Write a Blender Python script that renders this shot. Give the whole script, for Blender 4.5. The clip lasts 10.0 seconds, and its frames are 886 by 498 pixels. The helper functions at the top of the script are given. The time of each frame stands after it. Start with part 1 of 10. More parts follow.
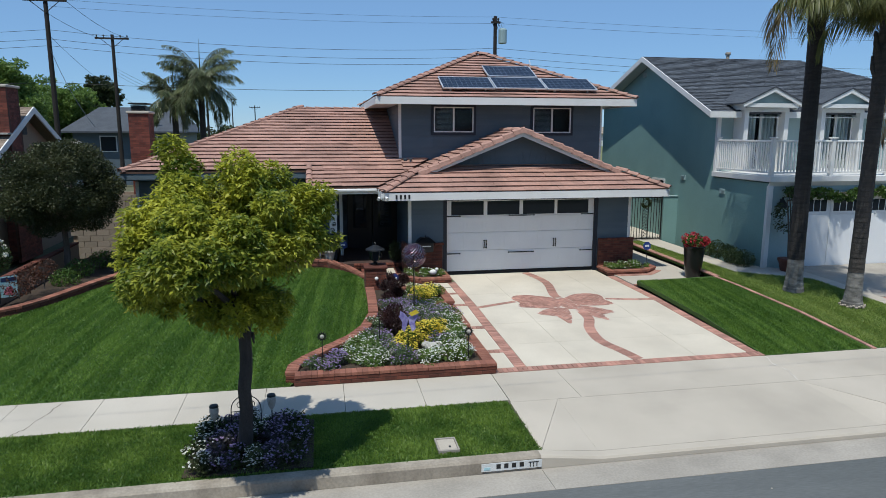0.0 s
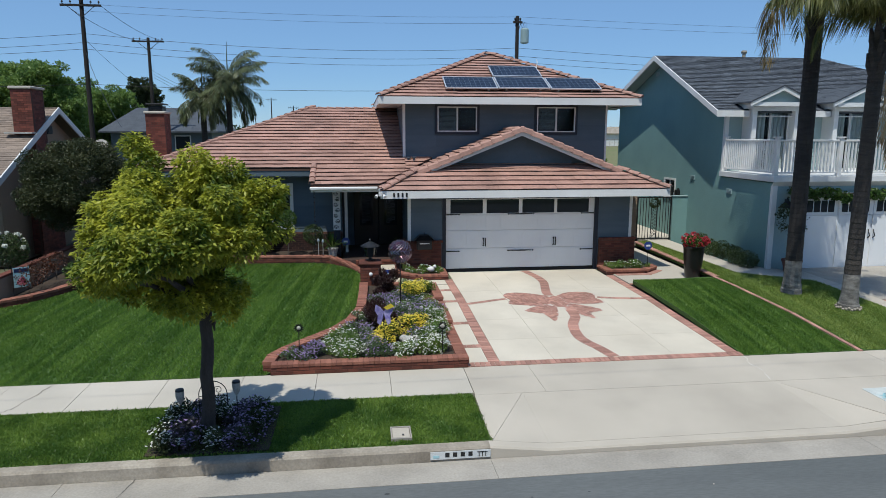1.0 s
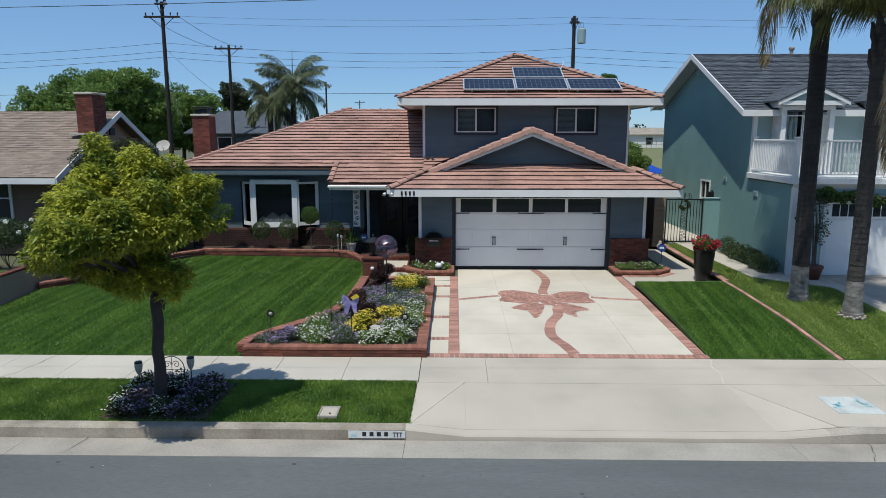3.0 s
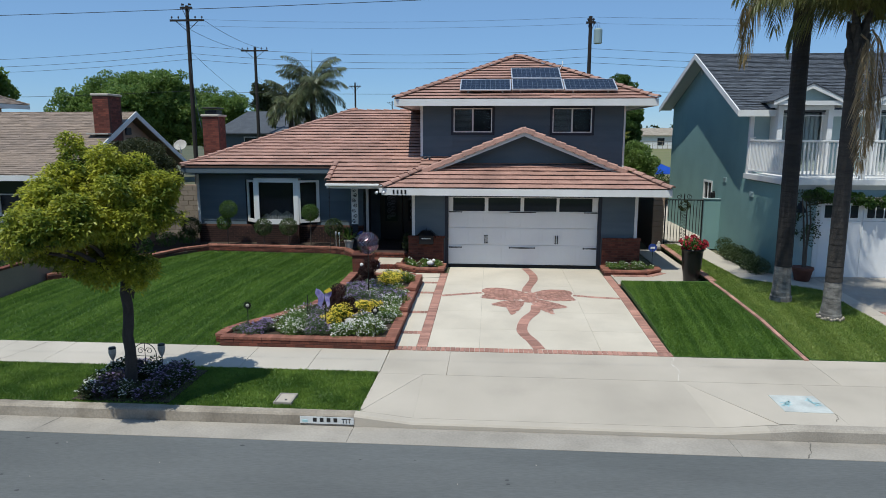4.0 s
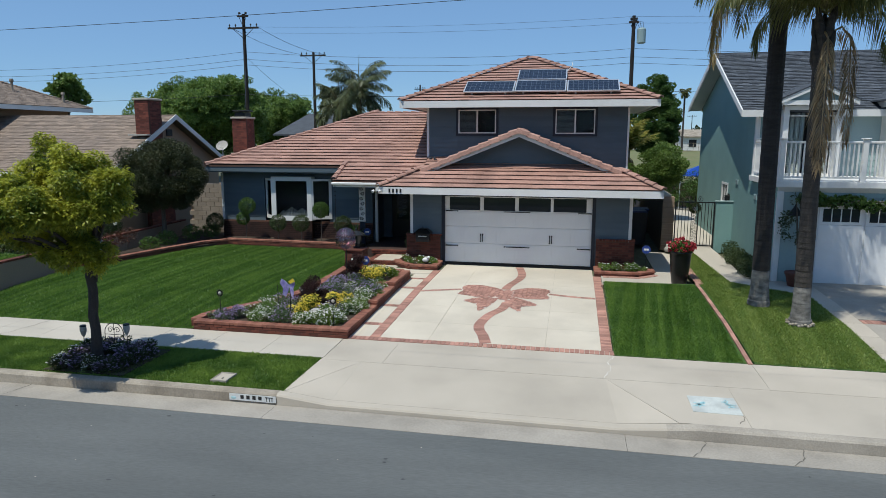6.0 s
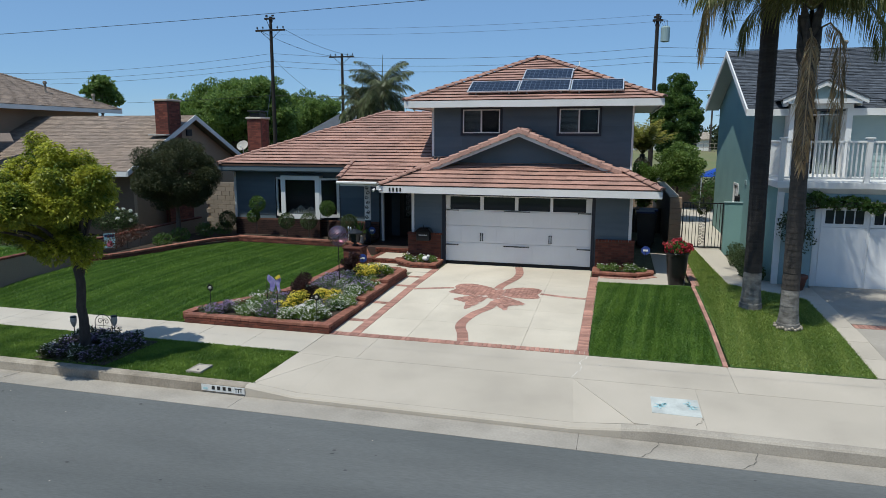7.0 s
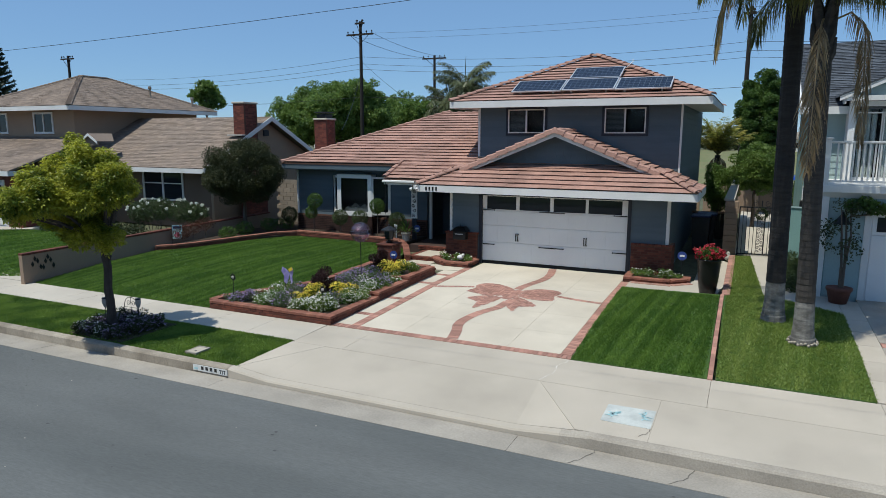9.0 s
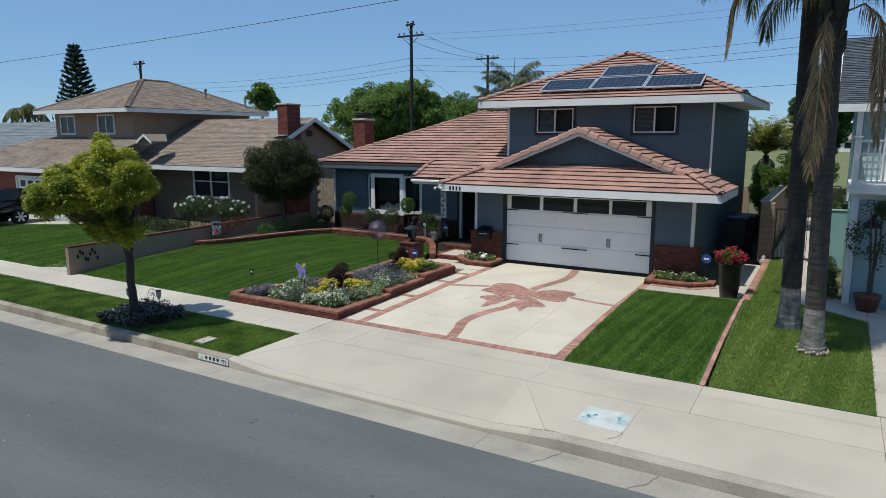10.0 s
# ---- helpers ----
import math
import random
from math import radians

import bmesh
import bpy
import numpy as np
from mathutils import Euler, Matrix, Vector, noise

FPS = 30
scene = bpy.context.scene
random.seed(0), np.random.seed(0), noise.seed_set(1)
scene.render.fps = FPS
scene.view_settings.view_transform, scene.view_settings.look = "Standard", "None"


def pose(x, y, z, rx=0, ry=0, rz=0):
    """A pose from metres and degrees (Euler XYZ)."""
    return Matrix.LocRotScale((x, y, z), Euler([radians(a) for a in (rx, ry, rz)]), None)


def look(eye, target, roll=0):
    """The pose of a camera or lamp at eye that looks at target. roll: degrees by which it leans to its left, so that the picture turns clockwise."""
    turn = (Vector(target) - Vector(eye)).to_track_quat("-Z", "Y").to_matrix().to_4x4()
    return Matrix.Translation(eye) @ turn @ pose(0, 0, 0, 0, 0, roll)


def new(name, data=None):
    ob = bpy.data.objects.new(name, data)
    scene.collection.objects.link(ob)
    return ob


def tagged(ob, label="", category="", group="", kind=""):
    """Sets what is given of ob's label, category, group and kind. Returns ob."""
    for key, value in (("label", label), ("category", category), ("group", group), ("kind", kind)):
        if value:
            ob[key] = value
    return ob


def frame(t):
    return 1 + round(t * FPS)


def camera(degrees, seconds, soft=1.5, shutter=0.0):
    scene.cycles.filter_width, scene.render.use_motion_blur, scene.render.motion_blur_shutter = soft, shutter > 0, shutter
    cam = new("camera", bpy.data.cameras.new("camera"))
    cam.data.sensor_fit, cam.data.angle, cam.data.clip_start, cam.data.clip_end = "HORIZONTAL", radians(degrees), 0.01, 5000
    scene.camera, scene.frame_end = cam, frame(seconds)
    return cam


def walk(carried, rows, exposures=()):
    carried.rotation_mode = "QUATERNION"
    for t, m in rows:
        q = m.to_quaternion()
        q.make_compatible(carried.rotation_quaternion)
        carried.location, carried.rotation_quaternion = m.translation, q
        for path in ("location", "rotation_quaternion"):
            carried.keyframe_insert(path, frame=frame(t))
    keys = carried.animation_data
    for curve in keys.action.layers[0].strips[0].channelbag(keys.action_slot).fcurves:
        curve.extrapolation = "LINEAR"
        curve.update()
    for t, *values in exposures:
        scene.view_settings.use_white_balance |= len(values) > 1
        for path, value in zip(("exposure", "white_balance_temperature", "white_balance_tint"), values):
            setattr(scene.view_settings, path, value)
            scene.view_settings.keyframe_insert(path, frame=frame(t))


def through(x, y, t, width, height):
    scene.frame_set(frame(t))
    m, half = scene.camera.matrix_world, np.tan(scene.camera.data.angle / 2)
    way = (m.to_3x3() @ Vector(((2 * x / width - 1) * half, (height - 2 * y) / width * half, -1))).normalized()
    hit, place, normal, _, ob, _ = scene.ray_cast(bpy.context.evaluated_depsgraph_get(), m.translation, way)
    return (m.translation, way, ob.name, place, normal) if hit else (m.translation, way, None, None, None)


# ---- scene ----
cam = camera(67.8, 10.0, soft=0.55)
PATH = [
    (0, (-6.296, -20.005, 4.717), (-5.934, -18.068, 4.372), 0.1),
    (0.5, (-5.752, -20.249, 4.7), (-5.442, -18.303, 4.354), 0.1),
    (1, (-5.09, -20.516, 4.694), (-4.846, -18.561, 4.349), 0.1),
    (1.5, (-4.422, -20.737, 4.696), (-4.243, -18.775, 4.352), 0.0),
    (2, (-3.815, -20.915, 4.683), (-3.709, -18.947, 4.34), 0.0),
    (2.5, (-3.182, -21.076, 4.673), (-3.151, -19.105, 4.332), 0.0),
    (4, (-1.054, -21.608, 4.654), (-1.196, -19.642, 4.314), 0.1),
    (4.5, (-0.338, -21.728, 4.652), (-0.535, -19.767, 4.313), 0.1),
    (5, (0.408, -21.79, 4.657), (0.153, -19.836, 4.317), 0.1),
    (5.5, (1.114, -21.865, 4.649), (0.793, -19.92, 4.311), 0.1),
    (7, (3.161, -21.694, 4.605), (2.661, -19.787, 4.271), 0.1),
    (7.5, (3.809, -21.553, 4.616), (3.239, -19.665, 4.281), 0.1),
    (8, (4.469, -21.397, 4.594), (3.818, -19.536, 4.262), 0.1),
    (8.5, (5.152, -21.213, 4.606), (4.409, -19.386, 4.272), 0.1),
    (9, (5.808, -20.994, 4.604), (4.979, -19.205, 4.27), 0.1),
    (9.5, (6.458, -20.745, 4.611), (5.542, -18.999, 4.276), 0.0),
    (10, (7.167, -20.427, 4.58), (6.16, -18.731, 4.247), 0.0),
]
walk(cam, [(t, look(eye, target, roll)) for t, eye, target, roll in PATH], [(0.0, -0.05, 6230, 4), (10.0, -0.08, 6370, 3)])

# ---- world, sun ----
SUN = Vector((0.225, 0.38, -1.0)).normalized()
world = bpy.data.worlds.new("world")
scene.world = world
world.use_nodes = True
wn = world.node_tree.nodes
sky = wn.new("ShaderNodeTexSky")
sky.sky_type, sky.sun_disc = "NISHITA", False
sky.sun_elevation = math.asin(-SUN.z)
sky.sun_rotation = math.atan2(-SUN.x, -SUN.y)
sky.air_density, sky.dust_density, sky.ozone_density, sky.altitude = 1.0, 0.0, 5.0, 1200
tint = wn.new("ShaderNodeMix")
tint.data_type, tint.blend_type = "RGBA", "MULTIPLY"
tint.inputs[0].default_value, tint.inputs[7].default_value = 1.0, (0.86, 1.0, 1.08, 1)
world.node_tree.links.new(sky.outputs[0], tint.inputs[6])
# even summer haze over the whole sky softens the gradient
haze = wn.new("ShaderNodeMix")
haze.data_type = "RGBA"
haze.inputs[0].default_value, haze.inputs[7].default_value = 0.5, (2.75, 4.45, 7.75, 1)
world.node_tree.links.new(tint.outputs[2], haze.inputs[6])
world.node_tree.links.new(haze.outputs[2], wn["Background"].inputs[0])
wn["Background"].inputs[1].default_value = 0.10
sun = new("sun", bpy.data.lights.new("sun", "SUN"))
sun.data.energy, sun.data.angle, sun.data.color = 4.3, radians(0.55), (1.0, 0.95, 0.88)
sun.matrix_world = look((-8, -14, 40), Vector((-8, -14, 40)) + SUN)
scene.view_settings.exposure = 0.0

# ---- building helpers ----
def link_mesh(name, me, material, parent=None, label=""):
    ob = new(name, me)
    if material is not None and len(me.materials) == 0:
        me.materials.append(material)
    if parent is not None:
        ob.parent = parent
    if label:
        ob["label"] = label
    return ob


def islands(bm):
    """The separate pieces of a bmesh, each as a bmesh of its own."""
    left, out = set(bm.verts), []
    while left:
        todo, seen = [next(iter(left))], set()
        while todo:
            v = todo.pop()
            if v not in seen:
                seen.add(v)
                todo += [e.other_vert(v) for e in v.link_edges]
        left -= seen
        piece = bmesh.new()
        new_v = {v: piece.verts.new(v.co) for v in sorted(seen, key=lambda q: q.index)}
        for f in sorted({f for v in seen for f in v.link_faces}, key=lambda q: q.index):
            piece.faces.new([new_v[v] for v in f.verts])
        out.append(piece)
    return sorted(out, key=lambda b: tuple(sum((v.co for v in b.verts), Vector()) / len(b.verts)))


def part(name, bm, material, parent=None, label="", smooth=False):
    """Links a bmesh as one mesh object under a thing or part."""
    bmesh.ops.recalc_face_normals(bm, faces=bm.faces)
    if name in ("wall", "fascia", "soffit", "bay_window", "roof_board"):
        loose = islands(bm)
        if len(loose) > 1:
            made = [part(name, piece, material, parent, label) for piece in loose]
            bm.free()
            return made[0]
    me = bpy.data.meshes.new(name)
    bm.to_mesh(me)
    bm.free()
    if smooth:
        me.shade_smooth()
    return link_mesh(name, me, material, parent, label)


def thing(name, at, label, category, group="", kind="", rz=0.0):
    ob = new(name)
    ob.matrix_basis = pose(*at, 0, 0, rz)
    ob.empty_display_size = 0.2
    return tagged(ob, label, category, group, kind)


def np_mesh(name, verts, faces_n, material, parent=None, label=""):
    """Mesh from an (n, k, 3) array of k-sided loose faces."""
    n, k = faces_n.shape[0], faces_n.shape[1]
    me = bpy.data.meshes.new(name)
    me.vertices.add(len(verts))
    me.vertices.foreach_set("co", np.asarray(verts, dtype=np.float32).ravel())
    me.loops.add(n * k)
    me.loops.foreach_set("vertex_index", faces_n.astype(np.int32).ravel())
    me.polygons.add(n)
    me.polygons.foreach_set("loop_start", np.arange(0, n * k, k, dtype=np.int32))
    me.polygons.foreach_set("loop_total", np.full(n, k, dtype=np.int32))
    me.update(calc_edges=True)
    return link_mesh(name, me, material, parent, label)


def box(bm, x0, x1, y0, y1, z0, z1, bevel=0.0, m=None):
    made = bmesh.ops.create_cube(bm, size=1.0)["verts"]
    bmesh.ops.scale(bm, vec=(x1 - x0, y1 - y0, z1 - z0), verts=made)
    bmesh.ops.translate(bm, vec=((x0 + x1) / 2, (y0 + y1) / 2, (z0 + z1) / 2), verts=made)
    if bevel:
        edges = list({e for v in made for e in v.link_edges})
        made = [v for v in bmesh.ops.bevel(bm, geom=edges, offset=bevel, segments=1, affect="EDGES")["verts"]]
    if m is not None:
        bmesh.ops.transform(bm, matrix=m, verts=list({v for v in made}))
    return bm


def boxes(*dims, bevel=0.0):
    bm = bmesh.new()
    for d in dims:
        box(bm, *d, bevel=bevel)
    return bm


def slab(bm, pts, down):
    """Closed plate: polygon pts (3D) and its copy moved by the vector down."""
    a = [bm.verts.new(p) for p in pts]
    b = [bm.verts.new(Vector(p) + Vector(down)) for p in pts]
    bm.faces.new(a)
    bm.faces.new(b[::-1])
    for i in range(len(pts)):
        j = (i + 1) % len(pts)
        bm.faces.new((a[i], b[i], b[j], a[j]))
    return bm


def tube(bm, pts, radii, segs=8, cap=True):
    pts = [Vector(p) for p in pts]
    if not isinstance(radii, (list, tuple)):
        radii = [radii] * len(pts)
    rings = []
    up = Vector((0.31, 0.17, 0.93))
    for i, p in enumerate(pts):
        d = (pts[min(i + 1, len(pts) - 1)] - pts[max(i - 1, 0)]).normalized()
        a = d.cross(up)
        if a.length < 0.05:
            a = d.cross(Vector((1, 0.2, 0)))
        a.normalize()
        b = d.cross(a)
        rings.append([bm.verts.new(p + (a * math.cos(2 * math.pi * k / segs) + b * math.sin(2 * math.pi * k / segs)) * radii[i]) for k in range(segs)])
    for r, q in zip(rings, rings[1:]):
        for k in range(segs):
            bm.faces.new((r[k], r[(k + 1) % segs], q[(k + 1) % segs], q[k]))
    if cap:
        bm.faces.new(rings[0][::-1])
        bm.faces.new(rings[-1])
    return bm


def lathe(bm, profile, segs=20, at=(0, 0, 0)):
    rings = []
    for r, z in profile:
        rings.append([bm.verts.new((at[0] + r * math.cos(2 * math.pi * k / segs), at[1] + r * math.sin(2 * math.pi * k / segs), at[2] + z)) for k in range(segs)])
    for r, q in zip(rings, rings[1:]):
        for k in range(segs):
            bm.faces.new((r[k], r[(k + 1) % segs], q[(k + 1) % segs], q[k]))
    bm.faces.new(rings[0][::-1])
    bm.faces.new(rings[-1])
    return bm


def clip_poly(subject, clip):
    """Convex clip in the plane; clip runs counter-clockwise."""
    out = list(subject)
    for i in range(len(clip)):
        ax, ay = clip[i]
        bx, by = clip[(i + 1) % len(clip)]
        src, out = out, []
        if not src:
            return []
        side = [(bx - ax) * (p[1] - ay) - (by - ay) * (p[0] - ax) for p in src]
        for k in range(len(src)):
            p, q, sp, sq = src[k], src[(k + 1) % len(src)], side[k], side[(k + 1) % len(src)]
            if sp >= 0:
                out.append(p)
            if (sp >= 0) != (sq >= 0):
                f = sp / (sp - sq)
                out.append((p[0] + (q[0] - p[0]) * f, p[1] + (q[1] - p[1]) * f))
    return out


def area2(poly):
    return 0.5 * sum(poly[i][0] * poly[(i + 1) % len(poly)][1] - poly[(i + 1) % len(poly)][0] * poly[i][1] for i in range(len(poly)))


def knots(table, v):
    """Smooth-ish table lookup."""
    xs, ys = [t[0] for t in table], [t[1] for t in table]
    return float(np.interp(v, xs, ys))

# ---- materials ----
def surface(name, c1, c2=None, rough=0.7, big=0.6, fine=40.0, fine_amount=0.12, bump=0.15, bump_scale=None, metal=0.0,
            each=0.0, island=0.0, spec=0.4, stretch=(1, 1, 1), stain=0.0, stain_scale=0.35, spots=0.0):
    """Procedural surface: two colours mixed at metre scale, fine grain, relief, optional spread from piece to piece."""
    m = bpy.data.materials.new(name)
    m.use_nodes = True
    nt = m.node_tree
    nodes, links = nt.nodes, nt.links
    bsdf = nodes["Principled BSDF"]
    c2 = c2 or tuple(0.8 * v for v in c1)
    geo = nodes.new("ShaderNodeNewGeometry")
    mp = nodes.new("ShaderNodeMapping")
    mp.inputs["Scale"].default_value = stretch
    links.new(geo.outputs["Position"], mp.inputs[0])

    def tex(scale, detail=4.0):
        n = nodes.new("ShaderNodeTexNoise")
        n.inputs["Scale"].default_value, n.inputs["Detail"].default_value = scale, detail
        links.new(mp.outputs[0], n.inputs["Vector"])
        return n.outputs["Fac"]

    def mix(kind, fac, a, b):
        x = nodes.new("ShaderNodeMix")
        x.data_type, x.blend_type = "RGBA", kind
        for i, v in ((0, fac), (6, a), (7, b)):
            if isinstance(v, (int, float)):
                x.inputs[i].default_value = v
            elif isinstance(v, tuple):
                x.inputs[i].default_value = (*v, 1)
            else:
                links.new(v, x.inputs[i])
        return x.outputs[2]

    def ramp(v, lo, hi, a, b):
        r = nodes.new("ShaderNodeMapRange")
        for i, q in ((1, lo), (2, hi), (3, a), (4, b)):
            r.inputs[i].default_value = q
        links.new(v, r.inputs[0])
        return r.outputs[0]

    col = mix("MIX", ramp(tex(big), 0.35, 0.65, 0, 1), tuple(c1), tuple(c2))
    g = ramp(tex(fine, 3.0), 0.25, 0.75, 1 - fine_amount, 1 + fine_amount)
    if each:
        info = nodes.new("ShaderNodeObjectInfo")
        e = ramp(info.outputs["Random"], 0, 1, 1 - each, 1 + each)
        mul = nodes.new("ShaderNodeMath")
        mul.operation = "MULTIPLY"
        links.new(g, mul.inputs[0])
        links.new(e, mul.inputs[1])
        g = mul.outputs[0]
    if island:
        e = ramp(geo.outputs["Random Per Island"], 0, 1, 1 - island, 1 + island)
        mul = nodes.new("ShaderNodeMath")
        mul.operation = "MULTIPLY"
        links.new(g, mul.inputs[0])
        links.new(e, mul.inputs[1])
        g = mul.outputs[0]
    if stain:
        e = ramp(tex(stain_scale, 6.0), 0.42, 0.72, 1.0, 1.0 - stain)
        mul = nodes.new("ShaderNodeMath")
        mul.operation = "MULTIPLY"
        links.new(g, mul.inputs[0])
        links.new(e, mul.inputs[1])
        g = mul.outputs[0]
    if spots:
        e = ramp(tex(4.5, 1.0), 0.79, 0.88, 1.0, 1.0 - spots)
        mul = nodes.new("ShaderNodeMath")
        mul.operation = "MULTIPLY"
        links.new(g, mul.inputs[0])
        links.new(e, mul.inputs[1])
        g = mul.outputs[0]
    comb = nodes.new("ShaderNodeCombineXYZ")
    for i in range(3):
        links.new(g, comb.inputs[i])
    col = mix("MULTIPLY", 1.0, col, comb.outputs[0])
    links.new(col, bsdf.inputs["Base Color"])
    bsdf.inputs["Roughness"].default_value = rough
    bsdf.inputs["Metallic"].default_value = metal
    bsdf.inputs["Specular IOR Level"].default_value = spec
    if bump:
        b = nodes.new("ShaderNodeBump")
        b.inputs["Strength"].default_value, b.inputs["Distance"].default_value = bump, 0.02
        links.new(tex(bump_scale or fine, 5.0), b.inputs["Height"])
        links.new(b.outputs[0], bsdf.inputs["Normal"])
    return m


def leaf_surface(name, c1, c2, spread=0.35, rough=0.45, through=0.35, streak=0.0):
    """Leaves: colour spread from leaf to leaf, light shining through."""
    m = bpy.data.materials.new(name)
    m.use_nodes = True
    nt = m.node_tree
    nodes, links = nt.nodes, nt.links
    bsdf = nodes["Principled BSDF"]
    geo = nodes.new("ShaderNodeNewGeometry")
    rmp = nodes.new("ShaderNodeMix")
    rmp.data_type = "RGBA"
    rmp.inputs[6].default_value, rmp.inputs[7].default_value = (*c1, 1), (*c2, 1)
    noi = nodes.new("ShaderNodeTexNoise")
    noi.inputs["Scale"].default_value = 1.6
    links.new(geo.outputs["Position"], noi.inputs["Vector"])
    add = nodes.new("ShaderNodeMath")
    add.operation = "MULTIPLY_ADD"
    add.inputs[1].default_value = 0.55
    sub = nodes.new("ShaderNodeMapRange")
    sub.inputs[1].default_value, sub.inputs[2].default_value, sub.inputs[3].default_value, sub.inputs[4].default_value = 0.35, 0.65, 0.06 if streak else -0.1, 0.32 if streak else 0.55
    links.new(noi.outputs["Fac"], sub.inputs[0])
    links.new(geo.outputs["Random Per Island"], add.inputs[0])
    links.new(sub.outputs[0], add.inputs[2])
    fac = add.outputs[0]
    if streak:
        # long mower tracks, uneven across
        mp = nodes.new("ShaderNodeMapping")
        mp.vector_type = "TEXTURE"
        mp.inputs["Rotation"].default_value = (0, 0, radians(84))
        mp.inputs["Scale"].default_value = (4.5, 0.16, 1.0)
        links.new(geo.outputs["Position"], mp.inputs[0])
        tr2 = nodes.new("ShaderNodeTexNoise")
        tr2.inputs["Scale"].default_value, tr2.inputs["Detail"].default_value = 1.0, 2.0
        links.new(mp.outputs[0], tr2.inputs["Vector"])
        band = nodes.new("ShaderNodeMapRange")
        band.inputs[1].default_value, band.inputs[2].default_value, band.inputs[3].default_value, band.inputs[4].default_value = 0.44, 0.62, -0.35 * streak, 0.55 * streak
        links.new(tr2.outputs["Fac"], band.inputs[0])
        plus = nodes.new("ShaderNodeMath")
        plus.operation = "ADD"
        links.new(fac, plus.inputs[0])
        links.new(band.outputs[0], plus.inputs[1])
        fac = plus.outputs[0]
    links.new(fac, rmp.inputs[0])
    links.new(rmp.outputs[2], bsdf.inputs["Base Color"])
    bsdf.inputs["Roughness"].default_value = rough
    bsdf.inputs["Specular IOR Level"].default_value = 0.3
    tr = nodes.new("ShaderNodeBsdfTranslucent")
    links.new(rmp.outputs[2], tr.inputs["Color"])
    mx = nodes.new("ShaderNodeMixShader")
    mx.inputs[0].default_value = through
    links.new(bsdf.outputs[0], mx.inputs[1])
    links.new(tr.outputs[0], mx.inputs[2])
    links.new(mx.outputs[0], nodes["Material Output"].inputs["Surface"])
    return m


def glass_surface(name, tint=(0.02, 0.025, 0.03), rough=0.03):
    m = bpy.data.materials.new(name)
    m.use_nodes = True
    b = m.node_tree.nodes["Principled BSDF"]
    b.inputs["Base Color"].default_value = (*tint, 1)
    b.inputs["Roughness"].default_value = rough
    b.inputs["Specular IOR Level"].default_value = 0.3
    return m


def clear_glass(name):
    """Window pane: clear, with mirror gloss that grows towards grazing angles."""
    m = bpy.data.materials.new(name)
    m.use_nodes = True
    nt = m.node_tree
    tr = nt.nodes.new("ShaderNodeBsdfTransparent")
    tr.inputs[0].default_value = (0.86, 0.89, 0.89, 1)
    gl = nt.nodes.new("ShaderNodeBsdfGlossy")
    gl.inputs["Roughness"].default_value = 0.02
    gl.inputs["Color"].default_value = (0.6, 0.62, 0.64, 1)
    fr = nt.nodes.new("ShaderNodeFresnel")
    fr.inputs[0].default_value = 1.25
    mx = nt.nodes.new("ShaderNodeMixShader")
    nt.links.new(fr.outputs[0], mx.inputs[0])
    nt.links.new(tr.outputs[0], mx.inputs[1])
    nt.links.new(gl.outputs[0], mx.inputs[2])
    nt.links.new(mx.outputs[0], nt.nodes["Material Output"].inputs["Surface"])
    return m


M = {}
M["asphalt"] = surface("asphalt", (0.105, 0.111, 0.110), (0.131, 0.136, 0.134), 0.9, 0.5, 40, 0.13, 0.35, bump_scale=160, stain=0.24, stain_scale=0.8, spots=0.22, stretch=(0.22, 1, 1))
M["concrete"] = surface("concrete", (0.497, 0.446, 0.376), (0.436, 0.391, 0.327), 0.85, 0.5, 120, 0.08, 0.12, stain=0.14)
M["kerb"] = surface("kerb_concrete", (0.355, 0.31, 0.25), (0.265, 0.222, 0.172), 0.88, 0.9, 30, 0.16, 0.2, stain=0.35, stain_scale=1.8)
M["kerb_past"] = surface("grey_kerb_concrete", (0.40, 0.356, 0.297), (0.325, 0.287, 0.238), 0.87, 0.8, 40, 0.14, 0.2, stain=0.25, stain_scale=1.5)
M["drive"] = surface("drive_concrete", (0.588, 0.523, 0.425), (0.512, 0.452, 0.365), 0.8, 0.55, 140, 0.07, 0.1, stain=0.14, stain_scale=0.8)
M["apron"] = surface("apron_concrete", (0.472, 0.416, 0.344), (0.416, 0.366, 0.301), 0.85, 0.4, 90, 0.10, 0.15, each=0.05, stain=0.14, stain_scale=0.7)
M["gutter"] = surface("gutter_concrete", (0.37, 0.332, 0.283), (0.312, 0.28, 0.238), 0.88, 0.7, 30, 0.12, 0.2, stain=0.18, stain_scale=1.6)
M["joint"] = surface("dark_joint", (0.068, 0.070, 0.072), None, 0.9, 2, 60, 0.2, 0)
M["crack"] = surface("crack_dirt", (0.15, 0.135, 0.115), None, 0.9, 2, 60, 0.2, 0)
M["sealed"] = surface("pale_sealant", (0.62, 0.58, 0.52), None, 0.8, 2, 60, 0.1, 0)
M["pink_joint"] = surface("mortar_joint", (0.56, 0.46, 0.40), None, 0.9, 2, 60, 0.2, 0.1)
M["brick"] = surface("red_brick", (0.145, 0.043, 0.026), (0.10, 0.032, 0.021), 0.85, 2.5, 60, 0.2, 0.3, each=0.35)
M["brick_joined"] = surface("red_brick_wall", (0.165, 0.046, 0.03), (0.12, 0.036, 0.026), 0.85, 2.5, 60, 0.2, 0.3, island=0.35)
